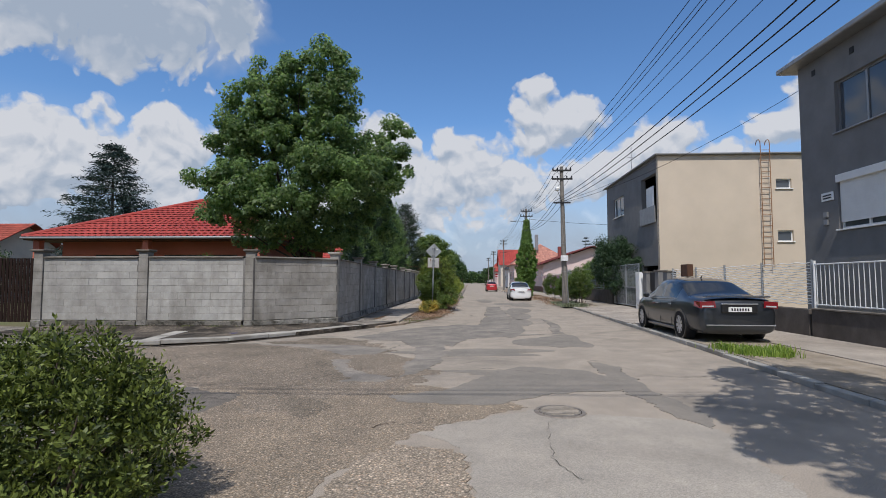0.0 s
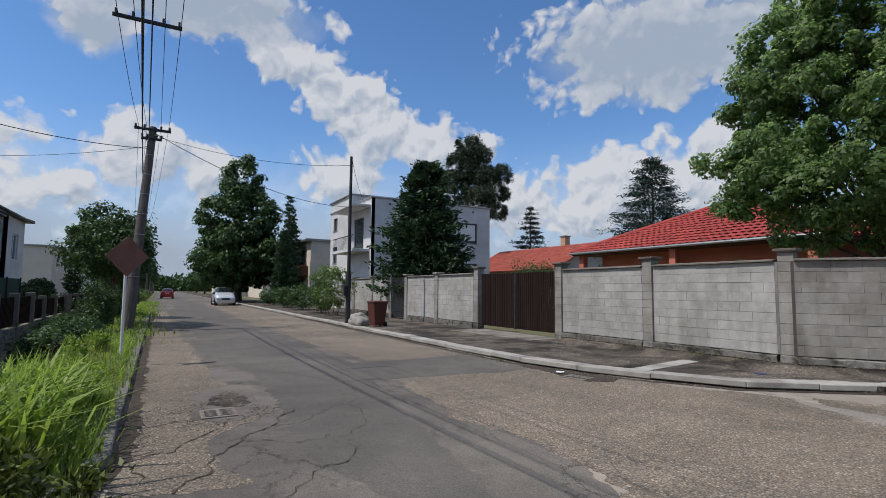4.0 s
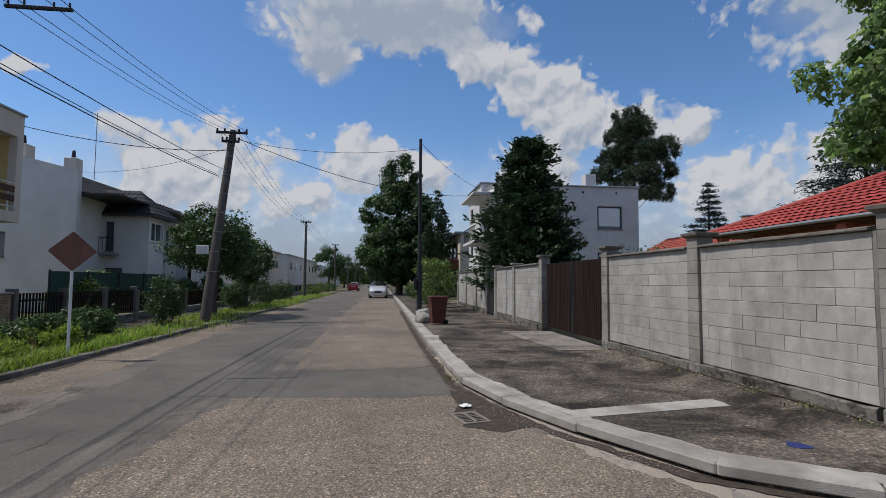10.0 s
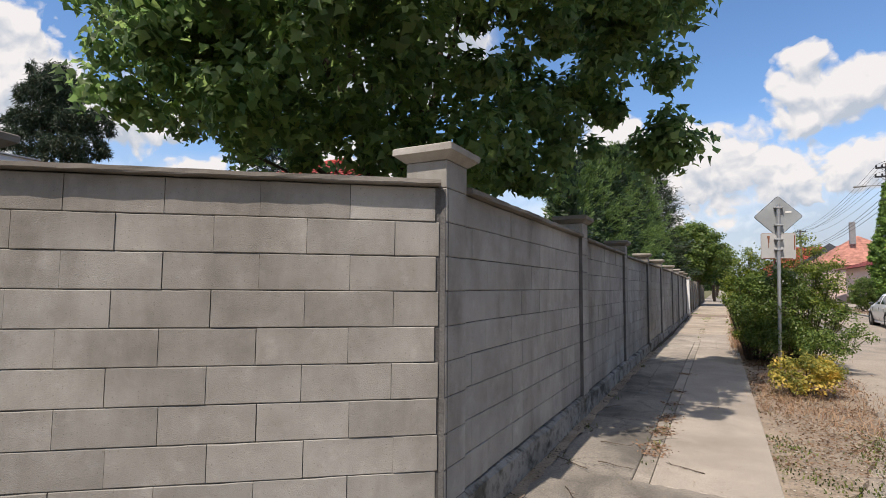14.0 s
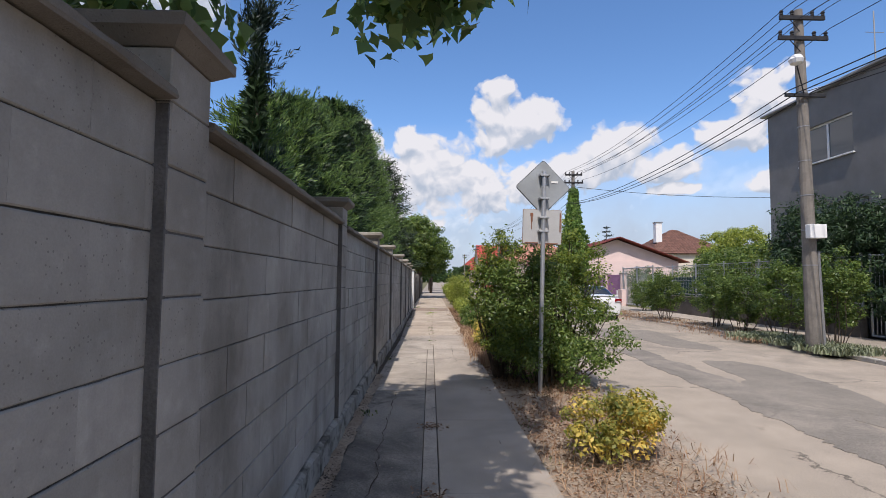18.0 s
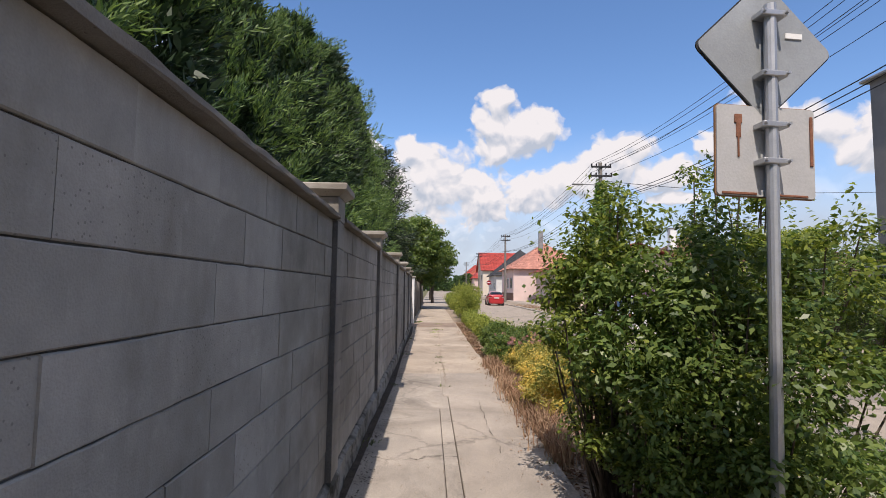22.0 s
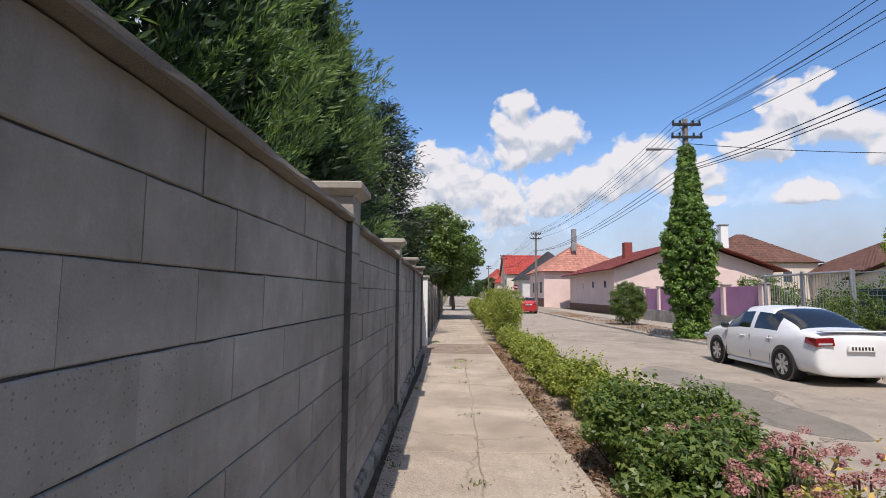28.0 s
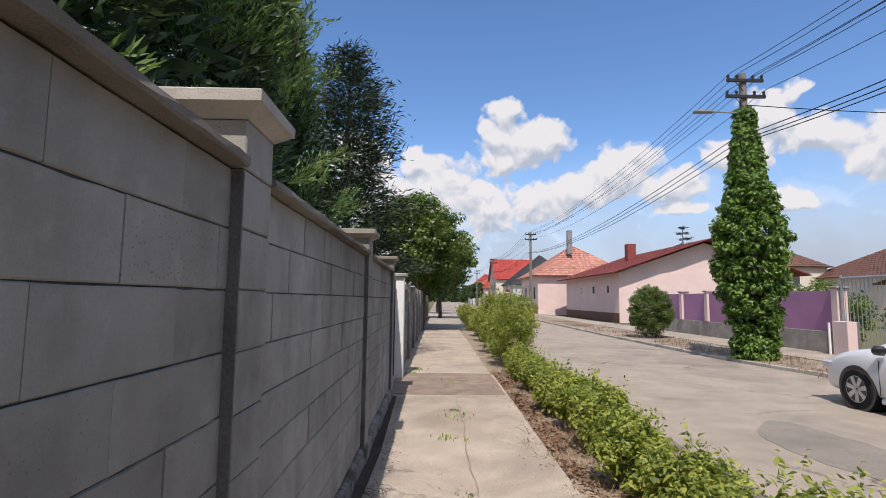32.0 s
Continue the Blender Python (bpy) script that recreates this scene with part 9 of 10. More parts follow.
gt = base("gate", (9.2, 27.0, 0), 90, "galvanised steel framed drive gate with mesh, shut", "gate")
for x0, x1 in ((0.05, 2.3), (2.4, 4.7)):
    for a, c in (((x0, 0, 0.2), (x1, 0, 0.2)), ((x0, 0, 2.45), (x1, 0, 2.45)), ((x0, 0, 0.2), (x0, 0, 2.5)), ((x1, 0, 0.2), (x1, 0, 2.5)), ((x0, 0, 1.2), (x1, 0, 1.2))):
        part("frame_tube", rod(a, c, 0.03, seg=8), M["galv"], gt)
    me = mesh_of("bar", rod((0, 0, 0.2), (0, 0, 2.45), 0.009, seg=5), M["galv"])
    for i in range(int((x1 - x0) / 0.13)):
        piece("bar", me, gt, (x0 + 0.07 + i * 0.13, 0, 0))
cb = base("cabinet", (9.05, 26.4, 0.1), 0, "white electricity cabinet beside the gate", "cabinet")
part("body", block(-0.15, 0.15, -0.3, 0.3, 0, 1.9, 0.012), WHITE, cb)
part("door", block(-0.165, -0.15, -0.25, 0.25, 0.5, 1.5, 0.004), WHITE, cb)
bar_fence(9.2, 32.0, 45.8, 1.0, 2.5, "grey mesh fence with steel posts on a low dark wall", mesh=True, wall_top=0.95, posts=2.3, wall_mat="old_wall")
gt = base("gate", (9.3, 46.0, 0), 90, "galvanised drive gate of bars between tubular posts", "gate")
GREEN_NET = material("green_net", (0.03, 0.075, 0.06), 0.8, 0.15, 3.0, 60.0, 0.1)
nt = base("screen_net", (9.26, 39.6, 0), 90, "dark green screening net hung behind the mesh fence", "net")
for i in range(3):
    part("net", block(i * 2.05 + 0.03, i * 2.05 + 2.02, -0.004, 0.004, 1.0, 1.95 - 0.06 * (i % 2)), GREEN_NET, nt)
for x0, x1 in ((0.05, 2.25), (2.35, 4.5)):
    for a, c in (((x0, 0, 0.25), (x1, 0, 0.25)), ((x0, 0, 2.5), (x1, 0, 2.5)), ((x0, 0, 0.25), (x0, 0, 2.6)), ((x1, 0, 0.25), (x1, 0, 2.6))):
        part("frame_tube", rod(a, c, 0.04, seg=8), M["galv"], gt)
    me = mesh_of("bar", rod((0, 0, 0.25), (0, 0, 2.5), 0.011, seg=5), M["galv"])
    for i in range(int((x1 - x0) / 0.15)):
        piece("bar", me, gt, (x0 + 0.08 + i * 0.15, 0, 0))
pk = base("fence", (9.4, 50.7, 0), 90, "violet panelled garden wall with pale pink pillars", "fence")
part("base_wall", block(0, 12.9, -0.12, 0.12, 0, 0.8, 0.01), M["gutter"], pk, "grey concrete base wall")
xs = [0.05, 3.0, 5.4, 7.9, 10.4, 12.8]
for i, x in enumerate(xs):
    part("pillar", block(x - 0.14, x + 0.14, -0.17, 0.17, 0.8, 2.18, 0.01), M["render_pink"], pk)
    part("pillar_cap", block(x - 0.2, x + 0.2, -0.22, 0.22, 2.18, 2.25, 0.012), M["cap"], pk)
for a, c in zip(xs, xs[1:]):
    part("panel", block(a + 0.14, c - 0.14, -0.07, 0.07, 0.8, 2.12, 0.006), M["violet"], pk)
pw = base("gate_post", (9.2, 50.3, 0.1), 0, "short pink gate pillar with a white pipe", "gate post")
part("pillar", block(-0.2, 0.2, -0.3, 0.3, 0, 1.05, 0.01), M["render_pink"], pw)
part("pipe", rod((-0.26, 0.35, 0), (-0.26, 0.35, 1.0), 0.035, seg=8), WHITE, pw)

# ---- gardens of the side road ----
bw = base("wall_garden", (-15.85, -0.42, 0), 2, "low tan brick garden wall", "wall", kind="structure")
bme = mesh_of("brick", block(0.004, 0.246, -0.06, 0.06, 0.003, 0.066, 0.004), M["brick_tan"])
part("core", block(0, 4.4, -0.05, 0.05, 0, 1.24), M["mortar"], bw)
part("footing", block(0, 4.4, -0.09, 0.09, 0, 0.36, 0.01), M["plinth"], bw)
for r in range(12):
    x = -0.125 * (r % 2)
    while x < 4.38:
        x0, x1 = max(0, x), min(4.4, x + 0.25)
        if x1 - x0 > 0.06:
            piece("brick", bme, bw, (x0, 0, 0.37 + r * 0.0715), (0, 0, 0), ((x1 - x0) / 0.25, 1, 1))
        x += 0.25
part("coping", block(-0.03, 4.43, -0.1, 0.1, 1.235, 1.28, 0.008), M["gutter"], bw)


def picket(x0, x1, y, label, h=1.25, base_h=0.35):
    o = base("fence", (x0, y, 0), 0, label, "fence")
    L = x1 - x0
    part("base_wall", block(0, L, -0.1, 0.1, 0, base_h, 0.01), M["plinth"], o)
    n = max(1, round(L / 2.2))
    for i in range(n + 1):
        part("post", block(L * i / n - 0.08, L * i / n + 0.08, -0.12, 0.12, 0, h + 0.12, 0.01), M["coping"], o)
    for z in (base_h + 0.2, h - 0.2):
        part("rail", block(0, L, -0.03, 0.0, z - 0.03, z + 0.03), M["dark_iron"], o)
    me = mesh_of("picket", block(-0.035, 0.035, 0.0, 0.02, base_h + 0.05, h, 0.004), M["brown_gate"])
    for i in range(int(L / 0.13)):
        piece("picket", me, o, (i * 0.13 + 0.1, 0, 0))
    return o


picket(-22.5, -16.0, -0.45, "dark brown picket fence on a low concrete wall")
picket(-11.4, -5.0, -0.3, "dark picket fence with concrete posts before the balcony house")
for i in range(7):
    picket(-30.5 - i * 9, -23.0 - i * 9, -0.6, "low dark garden fence along the footpath", 1.1)
gn = base("fence", (-29.0, -2.0, 0), 0, "green netted garden fence on steel posts", "fence")
part("net", block(0, 9.0, -0.01, 0.01, 0.5, 1.9), GREEN_NET, gn)
for i in range(5):
    part("post", rod((i * 2.25, 0.03, 0), (i * 2.25, 0.03, 1.95), 0.03, seg=7), M["dark_iron"], gn)



# ---- plants of the verges ----
V = 0.07
shrub("yellow_shrub", (-1.62, 22.2, V), [(0, 0, 0.3, 0.46, 0.42, 0.26), (0.22, 0.1, 0.36, 0.3, 0.3, 0.24)], M["leaf_yellow"], "small golden-yellow shrub on the dry verge", 70, 0.13, 60, 0.045, 0.55, seed=101, sprigs=14, reach=(0.1, 0.28))
shrub("shrub", (-1.45, 25.55, V), [(0, 0, 1.05, 0.8, 0.75, 0.85), (-0.35, -0.1, 0.75, 0.55, 0.5, 0.6), (0.75, -0.2, 0.75, 0.55, 0.5, 0.45), (-0.3, 0.2, 1.7, 0.4, 0.4, 0.4), (0.4, 0.3, 1.55, 0.4, 0.4, 0.4), (0.2, -0.5, 0.45, 0.7, 0.4, 0.35), (-0.62, 0.15, 1.2, 0.42, 0.5, 0.75)], M["leaf_bush"], "dense glossy green shrub round the sign post", 230, 0.19, 100, 0.053, 0.5, seed=102, stems=26, sprigs=70)
shrub("shrub", (-2.0, 26.05, V), [(0, 0, 1.2, 0.6, 0.55, 0.9), (0.1, -0.3, 0.7, 0.5, 0.45, 0.5), (0.0, 0.1, 1.95, 0.45, 0.35, 0.5), (-0.3, 0.2, 1.5, 0.35, 0.35, 0.5)], M["leaf_privet"], "tall loose green shrub leaning over the pavement", 120, 0.16, 110, 0.049, 0.5, seed=103, stems=60, sprigs=150)
shrub("shrub", (-1.15, 26.1, V), [(0, 0, 1.2, 0.6, 0.6, 0.95), (0.2, -0.4, 0.9, 0.5, 0.5, 0.7), (-0.3, -0.4, 0.6, 0.5, 0.5, 0.45), (0.05, 0.1, 2.1, 0.4, 0.4, 0.55), (0.4, -0.4, 1.6, 0.35, 0.4, 0.6)], M["leaf_privet"], "tall green and yellow shrub with upright shoots", 140, 0.17, 110, 0.049, 0.5, seed=105, stems=60, sprigs=150)
shrub("yellow_shrub", (-1.12, 29.95, V), [(0, 0, 0.26, 0.42, 0.5, 0.22), (0.15, 1.1, 0.24, 0.35, 0.5, 0.2)], M["leaf_yellow"], "yellowing shrub among the green ones", 70, 0.12, 60, 0.045, 0.5, seed=104, sprigs=18, reach=(0.1, 0.22))
for k, (x, y, w, hh) in enumerate([(-1.6, 29.9, 0.55, 0.6), (-1.3, 30.8, 0.6, 0.62), (-1.5, 31.8, 0.55, 0.55), (-1.2, 32.5, 0.45, 0.5), (-1.9, 28.8, 0.35, 0.6)]):
    shrub("yellow_shrub", (x, y, V), [(0, 0, hh * 0.55, w, w, hh * 0.5)], M["leaf_yellow"], "low bright yellow shrub beside the pavement", 85, 0.12, 70, 0.04, 0.55, seed=110 + k, sprigs=16, group="yellow shrubs of the verge")
for k, (x, y, w, hh) in enumerate([(-1.75, 33.3, 0.5, 0.62), (-1.35, 33.6, 0.55, 0.6), (-1.75, 34.4, 0.55, 0.78), (-1.15, 34.7, 0.55, 0.7)]):
    shrub("shrub", (x, y, V), [(0, 0, hh * 0.55, w, w, hh * 0.5)], M["leaf_bush"], "dark green low shrub of the verge hedge", 95, 0.14, 70, 0.058, 0.5, seed=120 + k, sprigs=30, reach=(0.12, 0.3))
for k in range(12):
    y = 35.3 + k * 0.98
    rnd = random.Random(k)
    g = rnd.uniform(0.72, 1.12)
    shrub("hedge_shrub", (-1.62 + rnd.uniform(-0.12, 0.1), y + rnd.uniform(-0.15, 0.15), V), [(0, 0, 0.3 * g, 0.36 * g, 0.5, 0.26 * g), (0.05, 0.1, 0.4 * g, 0.26, 0.35 * g, 0.2)], M["leaf_box"], "low clipped green hedge shrub along the pavement", 80, 0.12, 56, 0.055, 0.48, seed=130 + k, sprigs=110, reach=(0.12, 0.32), group="low hedge along the pavement")
for k, (x, y) in enumerate([(-1.75, 33.5), (-1.2, 34.0), (-0.95, 32.9), (-1.6, 32.7), (-1.25, 33.2), (-0.8, 33.6)]):
    shrub("flowering_plant", (x, y, V), [(0, 0, 0.56, 0.32, 0.32, 0.1)], M["flower"], "dusty pink flower heads in the hedge", 16, 0.045, 60, 0.018, 0.9, seed=150 + k, stems=8, category="flowers")
for k, (x, y, hh) in enumerate([(-1.6, 47.4, 1.7), (-1.4, 48.8, 2.1), (-1.6, 50.4, 2.1), (-1.4, 52.4, 1.9), (-1.5, 55, 1.3), (-1.4, 58, 1.2), (-1.4, 62, 1.2), (-1.4, 68, 1.2), (-1.3, 76, 1.3)]):
    shrub("tall_weeds", (x, y, V), [(0, 0, hh * 0.5, 0.6, 0.8, hh * 0.5)], M["leaf_box"], "tall light green weeds on the verge", 80, 0.2, 60, 0.10, 0.25, seed=160 + k, sprigs=60, category="weeds")


def tufts(name, spots, n, height, mat, label, seed, spread=0.25, width=0.012, lean=0.5, category="grass"):
    rng = np.random.default_rng(seed)
    o = base(name, (0, 0, 0), 0, label, category, kind="stuff")
    c = np.array(spots)
    idx = rng.integers(len(c), size=n)
    p = c[idx] + np.column_stack([rng.normal(0, spread, n), rng.normal(0, spread, n), np.zeros(n)])
    h = height * rng.uniform(0.45, 1.25, n)
    a = rng.uniform(0, 2 * np.pi, n)
    out = np.column_stack([np.cos(a), np.sin(a), np.zeros(n)])
    side = np.column_stack([-np.sin(a), np.cos(a), np.zeros(n)]) * width
    k = lean * rng.uniform(0.2, 1.2, n)[:, None]
    mid = p + np.array([0, 0, 1.0]) * (h * 0.6)[:, None] + out * (h[:, None] * 0.28 * k)
    tip = p + np.array([0, 0, 1.0]) * (h * (1.0 - 0.25 * k[:, 0]))[:, None] + out * (h[:, None] * 0.85 * k)
    v = np.stack([p - side, p + side, mid + side * 0.8, mid - side * 0.8, tip], 1)
    me = bpy.data.meshes.new(name)
    fs = []
    for i in range(n):
        q = i * 5
        fs.append((q, q + 1, q + 2, q + 3))
        fs.append((q + 3, q + 2, q + 4))
    me.from_pydata(v.reshape(-1, 3).tolist(), [], fs)
    me.materials.append(mat)
    ob = new("blades", me)
    ob.parent = o
    tagged(ob, kind="stuff")
    return o


rng = np.random.default_rng(3)
tufts("grass", [(x, y, 0.06) for x, y in zip(rng.uniform(-17, -5.2, 260), rng.uniform(1.5, 2.7, 260))], 16000, 0.26, M["grass"], "bright green uncut grass on the verge", 7, 0.16, 0.010, 1.0)
tufts("tall_grass", [(-6.0, 2.2, 0.05), (-6.6, 2.0, 0.05), (-7.3, 2.2, 0.05), (-5.6, 1.8, 0.05), (-8.0, 2.1, 0.05), (-6.4, 1.5, 0.05)], 2600, 0.75, M["grass"], "arching clumps of tall light green grass", 8, 0.22, 0.02, 1.1)
tufts("grass", [(x, y, 0.05) for x, y in zip(rng.uniform(-60, -17, 200), rng.uniform(1.2, 2.7, 200))], 7000, 0.22, M["grass"], "grass of the verge further along the side road", 9, 0.4, 0.016)
tufts("grass", [(5.7, 9.9, 0.08), (5.95, 9.75, 0.08), (6.2, 9.6, 0.08), (5.9, 10.2, 0.08), (5.6, 10.6, 0.08), (6.5, 10.3, 0.08)], 1500, 0.17, M["grass"], "tuft of grass behind the parked car", 10, 0.14, 0.008)
tufts("dry_grass", [(x, y, 0.06) for x, y in zip(rng.uniform(-2.1, -0.85, 220), rng.uniform(20.2, 47, 220))], 9000, 0.12, M["straw"], "dead straw and litter on the dry verge", 11, 0.22, 0.004, 2.6)
tufts("dry_grass", [(-2.15, y, 0.06) for y in rng.uniform(27, 33, 40)], 2600, 0.3, M["straw"], "dry reddish grass stalks by the pavement edge", 12, 0.1, 0.006, 0.9)
tufts("weeds", [(-3.3, 40.5, 0.12), (-3.2, 41.6, 0.12), (-4.0, 45.6, 0.12), (-3.9, 46.2, 0.12), (-3.1, 44.6, 0.12)], 160, 0.06, M["grass"], "small weeds in the pavement cracks", 13, 0.1, 0.008, 1.2)
tufts("dry_grass", [(x, y, 0.09) for x, y in zip(rng.uniform(5.3, 7.0, 160), rng.uniform(30, 75, 160))], 6000, 0.12, M["straw"], "dry grass on the far verge", 14, 0.3, 0.008, 1.4)
tufts("weeds", [(x, 2.0 + 0.3 * math.sin(x), 0.05) for x in np.arange(-14.5, -6.0, 0.7)], 500, 0.55, M["straw"], "seeding grass stalks along the verge", 15, 0.3, 0.004, 0.5)

for k in range(14):
    rk = random.Random(300 + k)
    x = -5.6 - k * 0.62 + rk.uniform(-0.2, 0.2)
    hh = rk.uniform(0.35, 0.6)
    shrub("leafy_weeds", (x, rk.uniform(2.0, 2.6), 0.06), [(0, 0, hh * 0.5, 0.32, 0.26, hh * 0.5)], M["grass"], "bushy fresh green weeds on the grass verge", 34, 0.12, 46, 0.07, 0.34, seed=300 + k, stems=8, sprigs=22, category="weeds", reach=(0.1, 0.3))

# foreground shrub with spiky shoots
shrub("shrub", (-2.55, 2.35, 0.0), [(0, 0, 0.52, 1.1, 1.05, 0.56), (0.0, 0.2, 0.7, 0.85, 0.8, 0.5)], M["leaf_spiky"], "dense rounded dark green shrub with spiky shoots at the corner", 480, 0.13, 110, 0.040, 0.43, seed=170, stems=40, sprigs=520, reach=(0.08, 0.22))
tagged(part("bed", prism(wavy(-3.0, 2.0, 1.2, 1.2, 2, rough=0.1), -0.02, 0.05), M["soil"], None), "bare earth bed under the corner shrub", "ground", kind="structure")

# low shrubs and trees along the side road
for k, (x, y, s_, hh, m) in enumerate([(-14.2, 1.7, 0.9, 0.75, "leaf_dark"), (-15.6, 1.5, 0.9, 0.8, "leaf_dark"), (-12.9, 1.5, 0.7, 0.6, "leaf_dark"), (-20.2, 1.6, 0.8, 1.7, "leaf_dark"), (-30, 1.2, 1.0, 1.6, "leaf_dark"), (-33.5, 0.9, 1.4, 2.0, "leaf_dark"), (-37, 1.2, 1.2, 1.6, "leaf_dark"), (-43, 1.2, 1.3, 1.6, "leaf_dark"), (-58, 1.3, 1.4, 1.2, "leaf_bush"), (-68, 1.3, 1.6, 1.4, "leaf_bush"), (-78, 1.3, 1.6, 1.4, "leaf_dark")]):
    shrub("shrub", (x, y, 0.06), [(0, 0, hh * 0.5, s_, s_ * 0.7, hh * 0.5)], M[m], "dark leafy shrub on the grass verge", 70, 0.25, 70, 0.085, 0.5, seed=180 + k, sprigs=20)
broadleaf("apple_tree", (-25.2, 1.6, 0), [(0, 0, 3.2, 2.0, 1.6, 1.2), (-1.2, 0.2, 3.0, 1.5, 1.4, 1.1), (1.2, -0.2, 3.1, 1.5, 1.4, 1.1), (0.2, 0, 4.2, 1.2, 1.1, 0.6)], 0.14, 1.6, M["leaf_dark"], "low spreading street tree with a dark crown", n_clumps=190, clump_r=0.45, per=80, leaf=0.12, seed=190)
broadleaf("street_tree", (-31.5, 1.4, 0), [(0, 0, 2.8, 1.6, 1.4, 1.2)], 0.12, 1.4, M["leaf_dark"], "small dark street tree", n_clumps=90, clump_r=0.45, per=70, leaf=0.13, seed=191)
conifer("thuja_tree", (-48.5, -2.4, 0), 5.2, 0.8, M["leaf_thuja"], "narrow dark thuja in a front garden", seed=192, tiers=20, per=12, spray=0.3, needle=0.2, aspect=0.4, power=0.5, lift=0.7)
for k, (x, y, s_, hh, m) in enumerate([(-12.9, -2.3, 1.2, 2.9, "leaf_thuja"), (-11.0, -2.2, 2.0, 3.2, "leaf_thuja"), (-8.0, -2.2, 1.8, 2.8, "leaf_thuja"), (-24.5, -2.8, 1.4, 1.9, "leaf_bush"), (-22.0, -2.2, 1.0, 1.7, "leaf_bush"), (-34, -2.8, 1.3, 1.6, "leaf_dark"), (-39.5, -3.0, 1.2, 2.0, "leaf_dark")]):
    shrub("garden_shrub", (x, y, 0), [(0, 0, hh * 0.52, s_, s_ * 0.55, hh * 0.5)], M[m], "dark overgrown garden shrub", 130, 0.35, 52, 0.15, 0.5, seed=200 + k)
for i in range(7):
    x = -88 - i * 17
    broadleaf("street_tree", (x, 13.0 if i % 2 else 0.2, 0), [(0, 0, 4.6, 2.8, 2.4, 2.6)], 0.2, 2.0, M["leaf_dark"], "dark tree in the row along the side road", n_clumps=70, clump_r=0.9, per=50, leaf=0.3, seed=210 + i)
shrub("garden_shrub", (-10.5, 20.0, 0), [(0, 0, 1.5, 1.6, 1.2, 1.2)], M["leaf_bush"], "garden shrub behind the wall", 60, 0.35, 60, 0.1, 0.5, seed=220)
shrub("garden_shrub", (-19.5, 18.5, 0), [(0, 0, 1.7, 1.9, 1.3, 1.4)], M["leaf_dark"], "dark garden shrub behind the gate", 70, 0.4, 60, 0.11, 0.5, seed=221)

# hedge shrubs of the east side
for k, (x, y, s_, hh) in enumerate([(6.75, 30.0, 0.75, 2.4), (7.0, 32.2, 0.95, 2.2), (6.9, 34.0, 0.85, 1.8), (7.0, 35.7, 0.85, 2.0), (6.5, 38.6, 0.72, 2.0)]):
    shrub("hedge_shrub", (x, y, 0.09), [(0, 0, hh * 0.58, s_, s_, hh * 0.42)], M["leaf_bush"], "green hedge shrub by the fence of the far footpath", 110, 0.19, 85, 0.07, 0.5, seed=230 + k, sprigs=40, group="hedge along the far footpath")
tufts("ground_cover", [(x, y, 0.09) for x, y in zip(rng.uniform(5.6, 6.6, 60), rng.uniform(28.6, 32.2, 60))], 5000, 0.2, leaf_material("grey_green_leaves", (0.30, 0.32, 0.22), (0.13, 0.16, 0.08), 0.2, 0.8), "grey-green ground cover round the pole", 16, 0.18, 0.016, 1.0)
broadleaf("yew_tree", (10.0 - 0.4, 33.2, 0), [(0, 0, 2.3, 1.3, 2.6, 1.2), (0.2, 1.4, 3.1, 1.0, 1.8, 0.8), (0.1, -1.6, 1.9, 0.9, 1.8, 1.1), (0.2, -2.6, 2.6, 0.6, 1.2, 0.4), (0.0, 0.6, 3.9, 0.9, 2.0, 0.6), (-0.2, -0.8, 3.3, 1.0, 2.0, 0.7), (0.1, -2.4, 1.4, 0.9, 1.4, 1.0)], 0.15, 1.2, M["leaf_thuja"], "dark spreading yew in the front garden", n_clumps=330, clump_r=0.42, per=90, leaf=0.15, aspect=0.3, seed=240)
broadleaf("hedge_tree", (9.9, 38.5, 0), [(0, 0, 2.2, 0.9, 2.6, 1.0), (0.3, 2.4, 2.3, 0.9, 1.8, 0.9)], 0.12, 1.1, M["leaf_bush"], "high bright green garden hedge behind the fence", n_clumps=140, clump_r=0.4, per=80, leaf=0.1, seed=241)
shrub("shrub", (6.15, 57.6, 0.09), [(0, 0, 1.2, 0.95, 0.95, 1.15)], M["leaf_bush"], "egg-shaped clipped green shrub before the violet wall", 300, 0.2, 90, 0.075, 0.5, seed=242, sprigs=30)
for k, (x, y) in enumerate([(8.4, 44.8)]):
    shrub("hedge_shrub", (x, y, 0.09), [(0, 0, 0.95, 0.75, 0.8, 0.85)], M["leaf_bush"], "round green shrub by the roadside fence", 100, 0.2, 70, 0.07, 0.5, seed=243 + k, sprigs=20)
for k, (x, y, hh) in enumerate([(12.0, 47.5, 2.6), (13.0, 51.0, 2.4), (11.5, 54, 2.5), (14, 58, 2.8), (16, 62, 3.0), (12.0, 44.0, 3.0)]):
    shrub("garden_shrub", (x, y, 0), [(0, 0, hh * 0.55, 1.5, 1.5, hh * 0.45)], M["leaf_bush"], "garden shrub behind the east fence", 80, 0.35, 42, 0.14, 0.5, seed=250 + k)

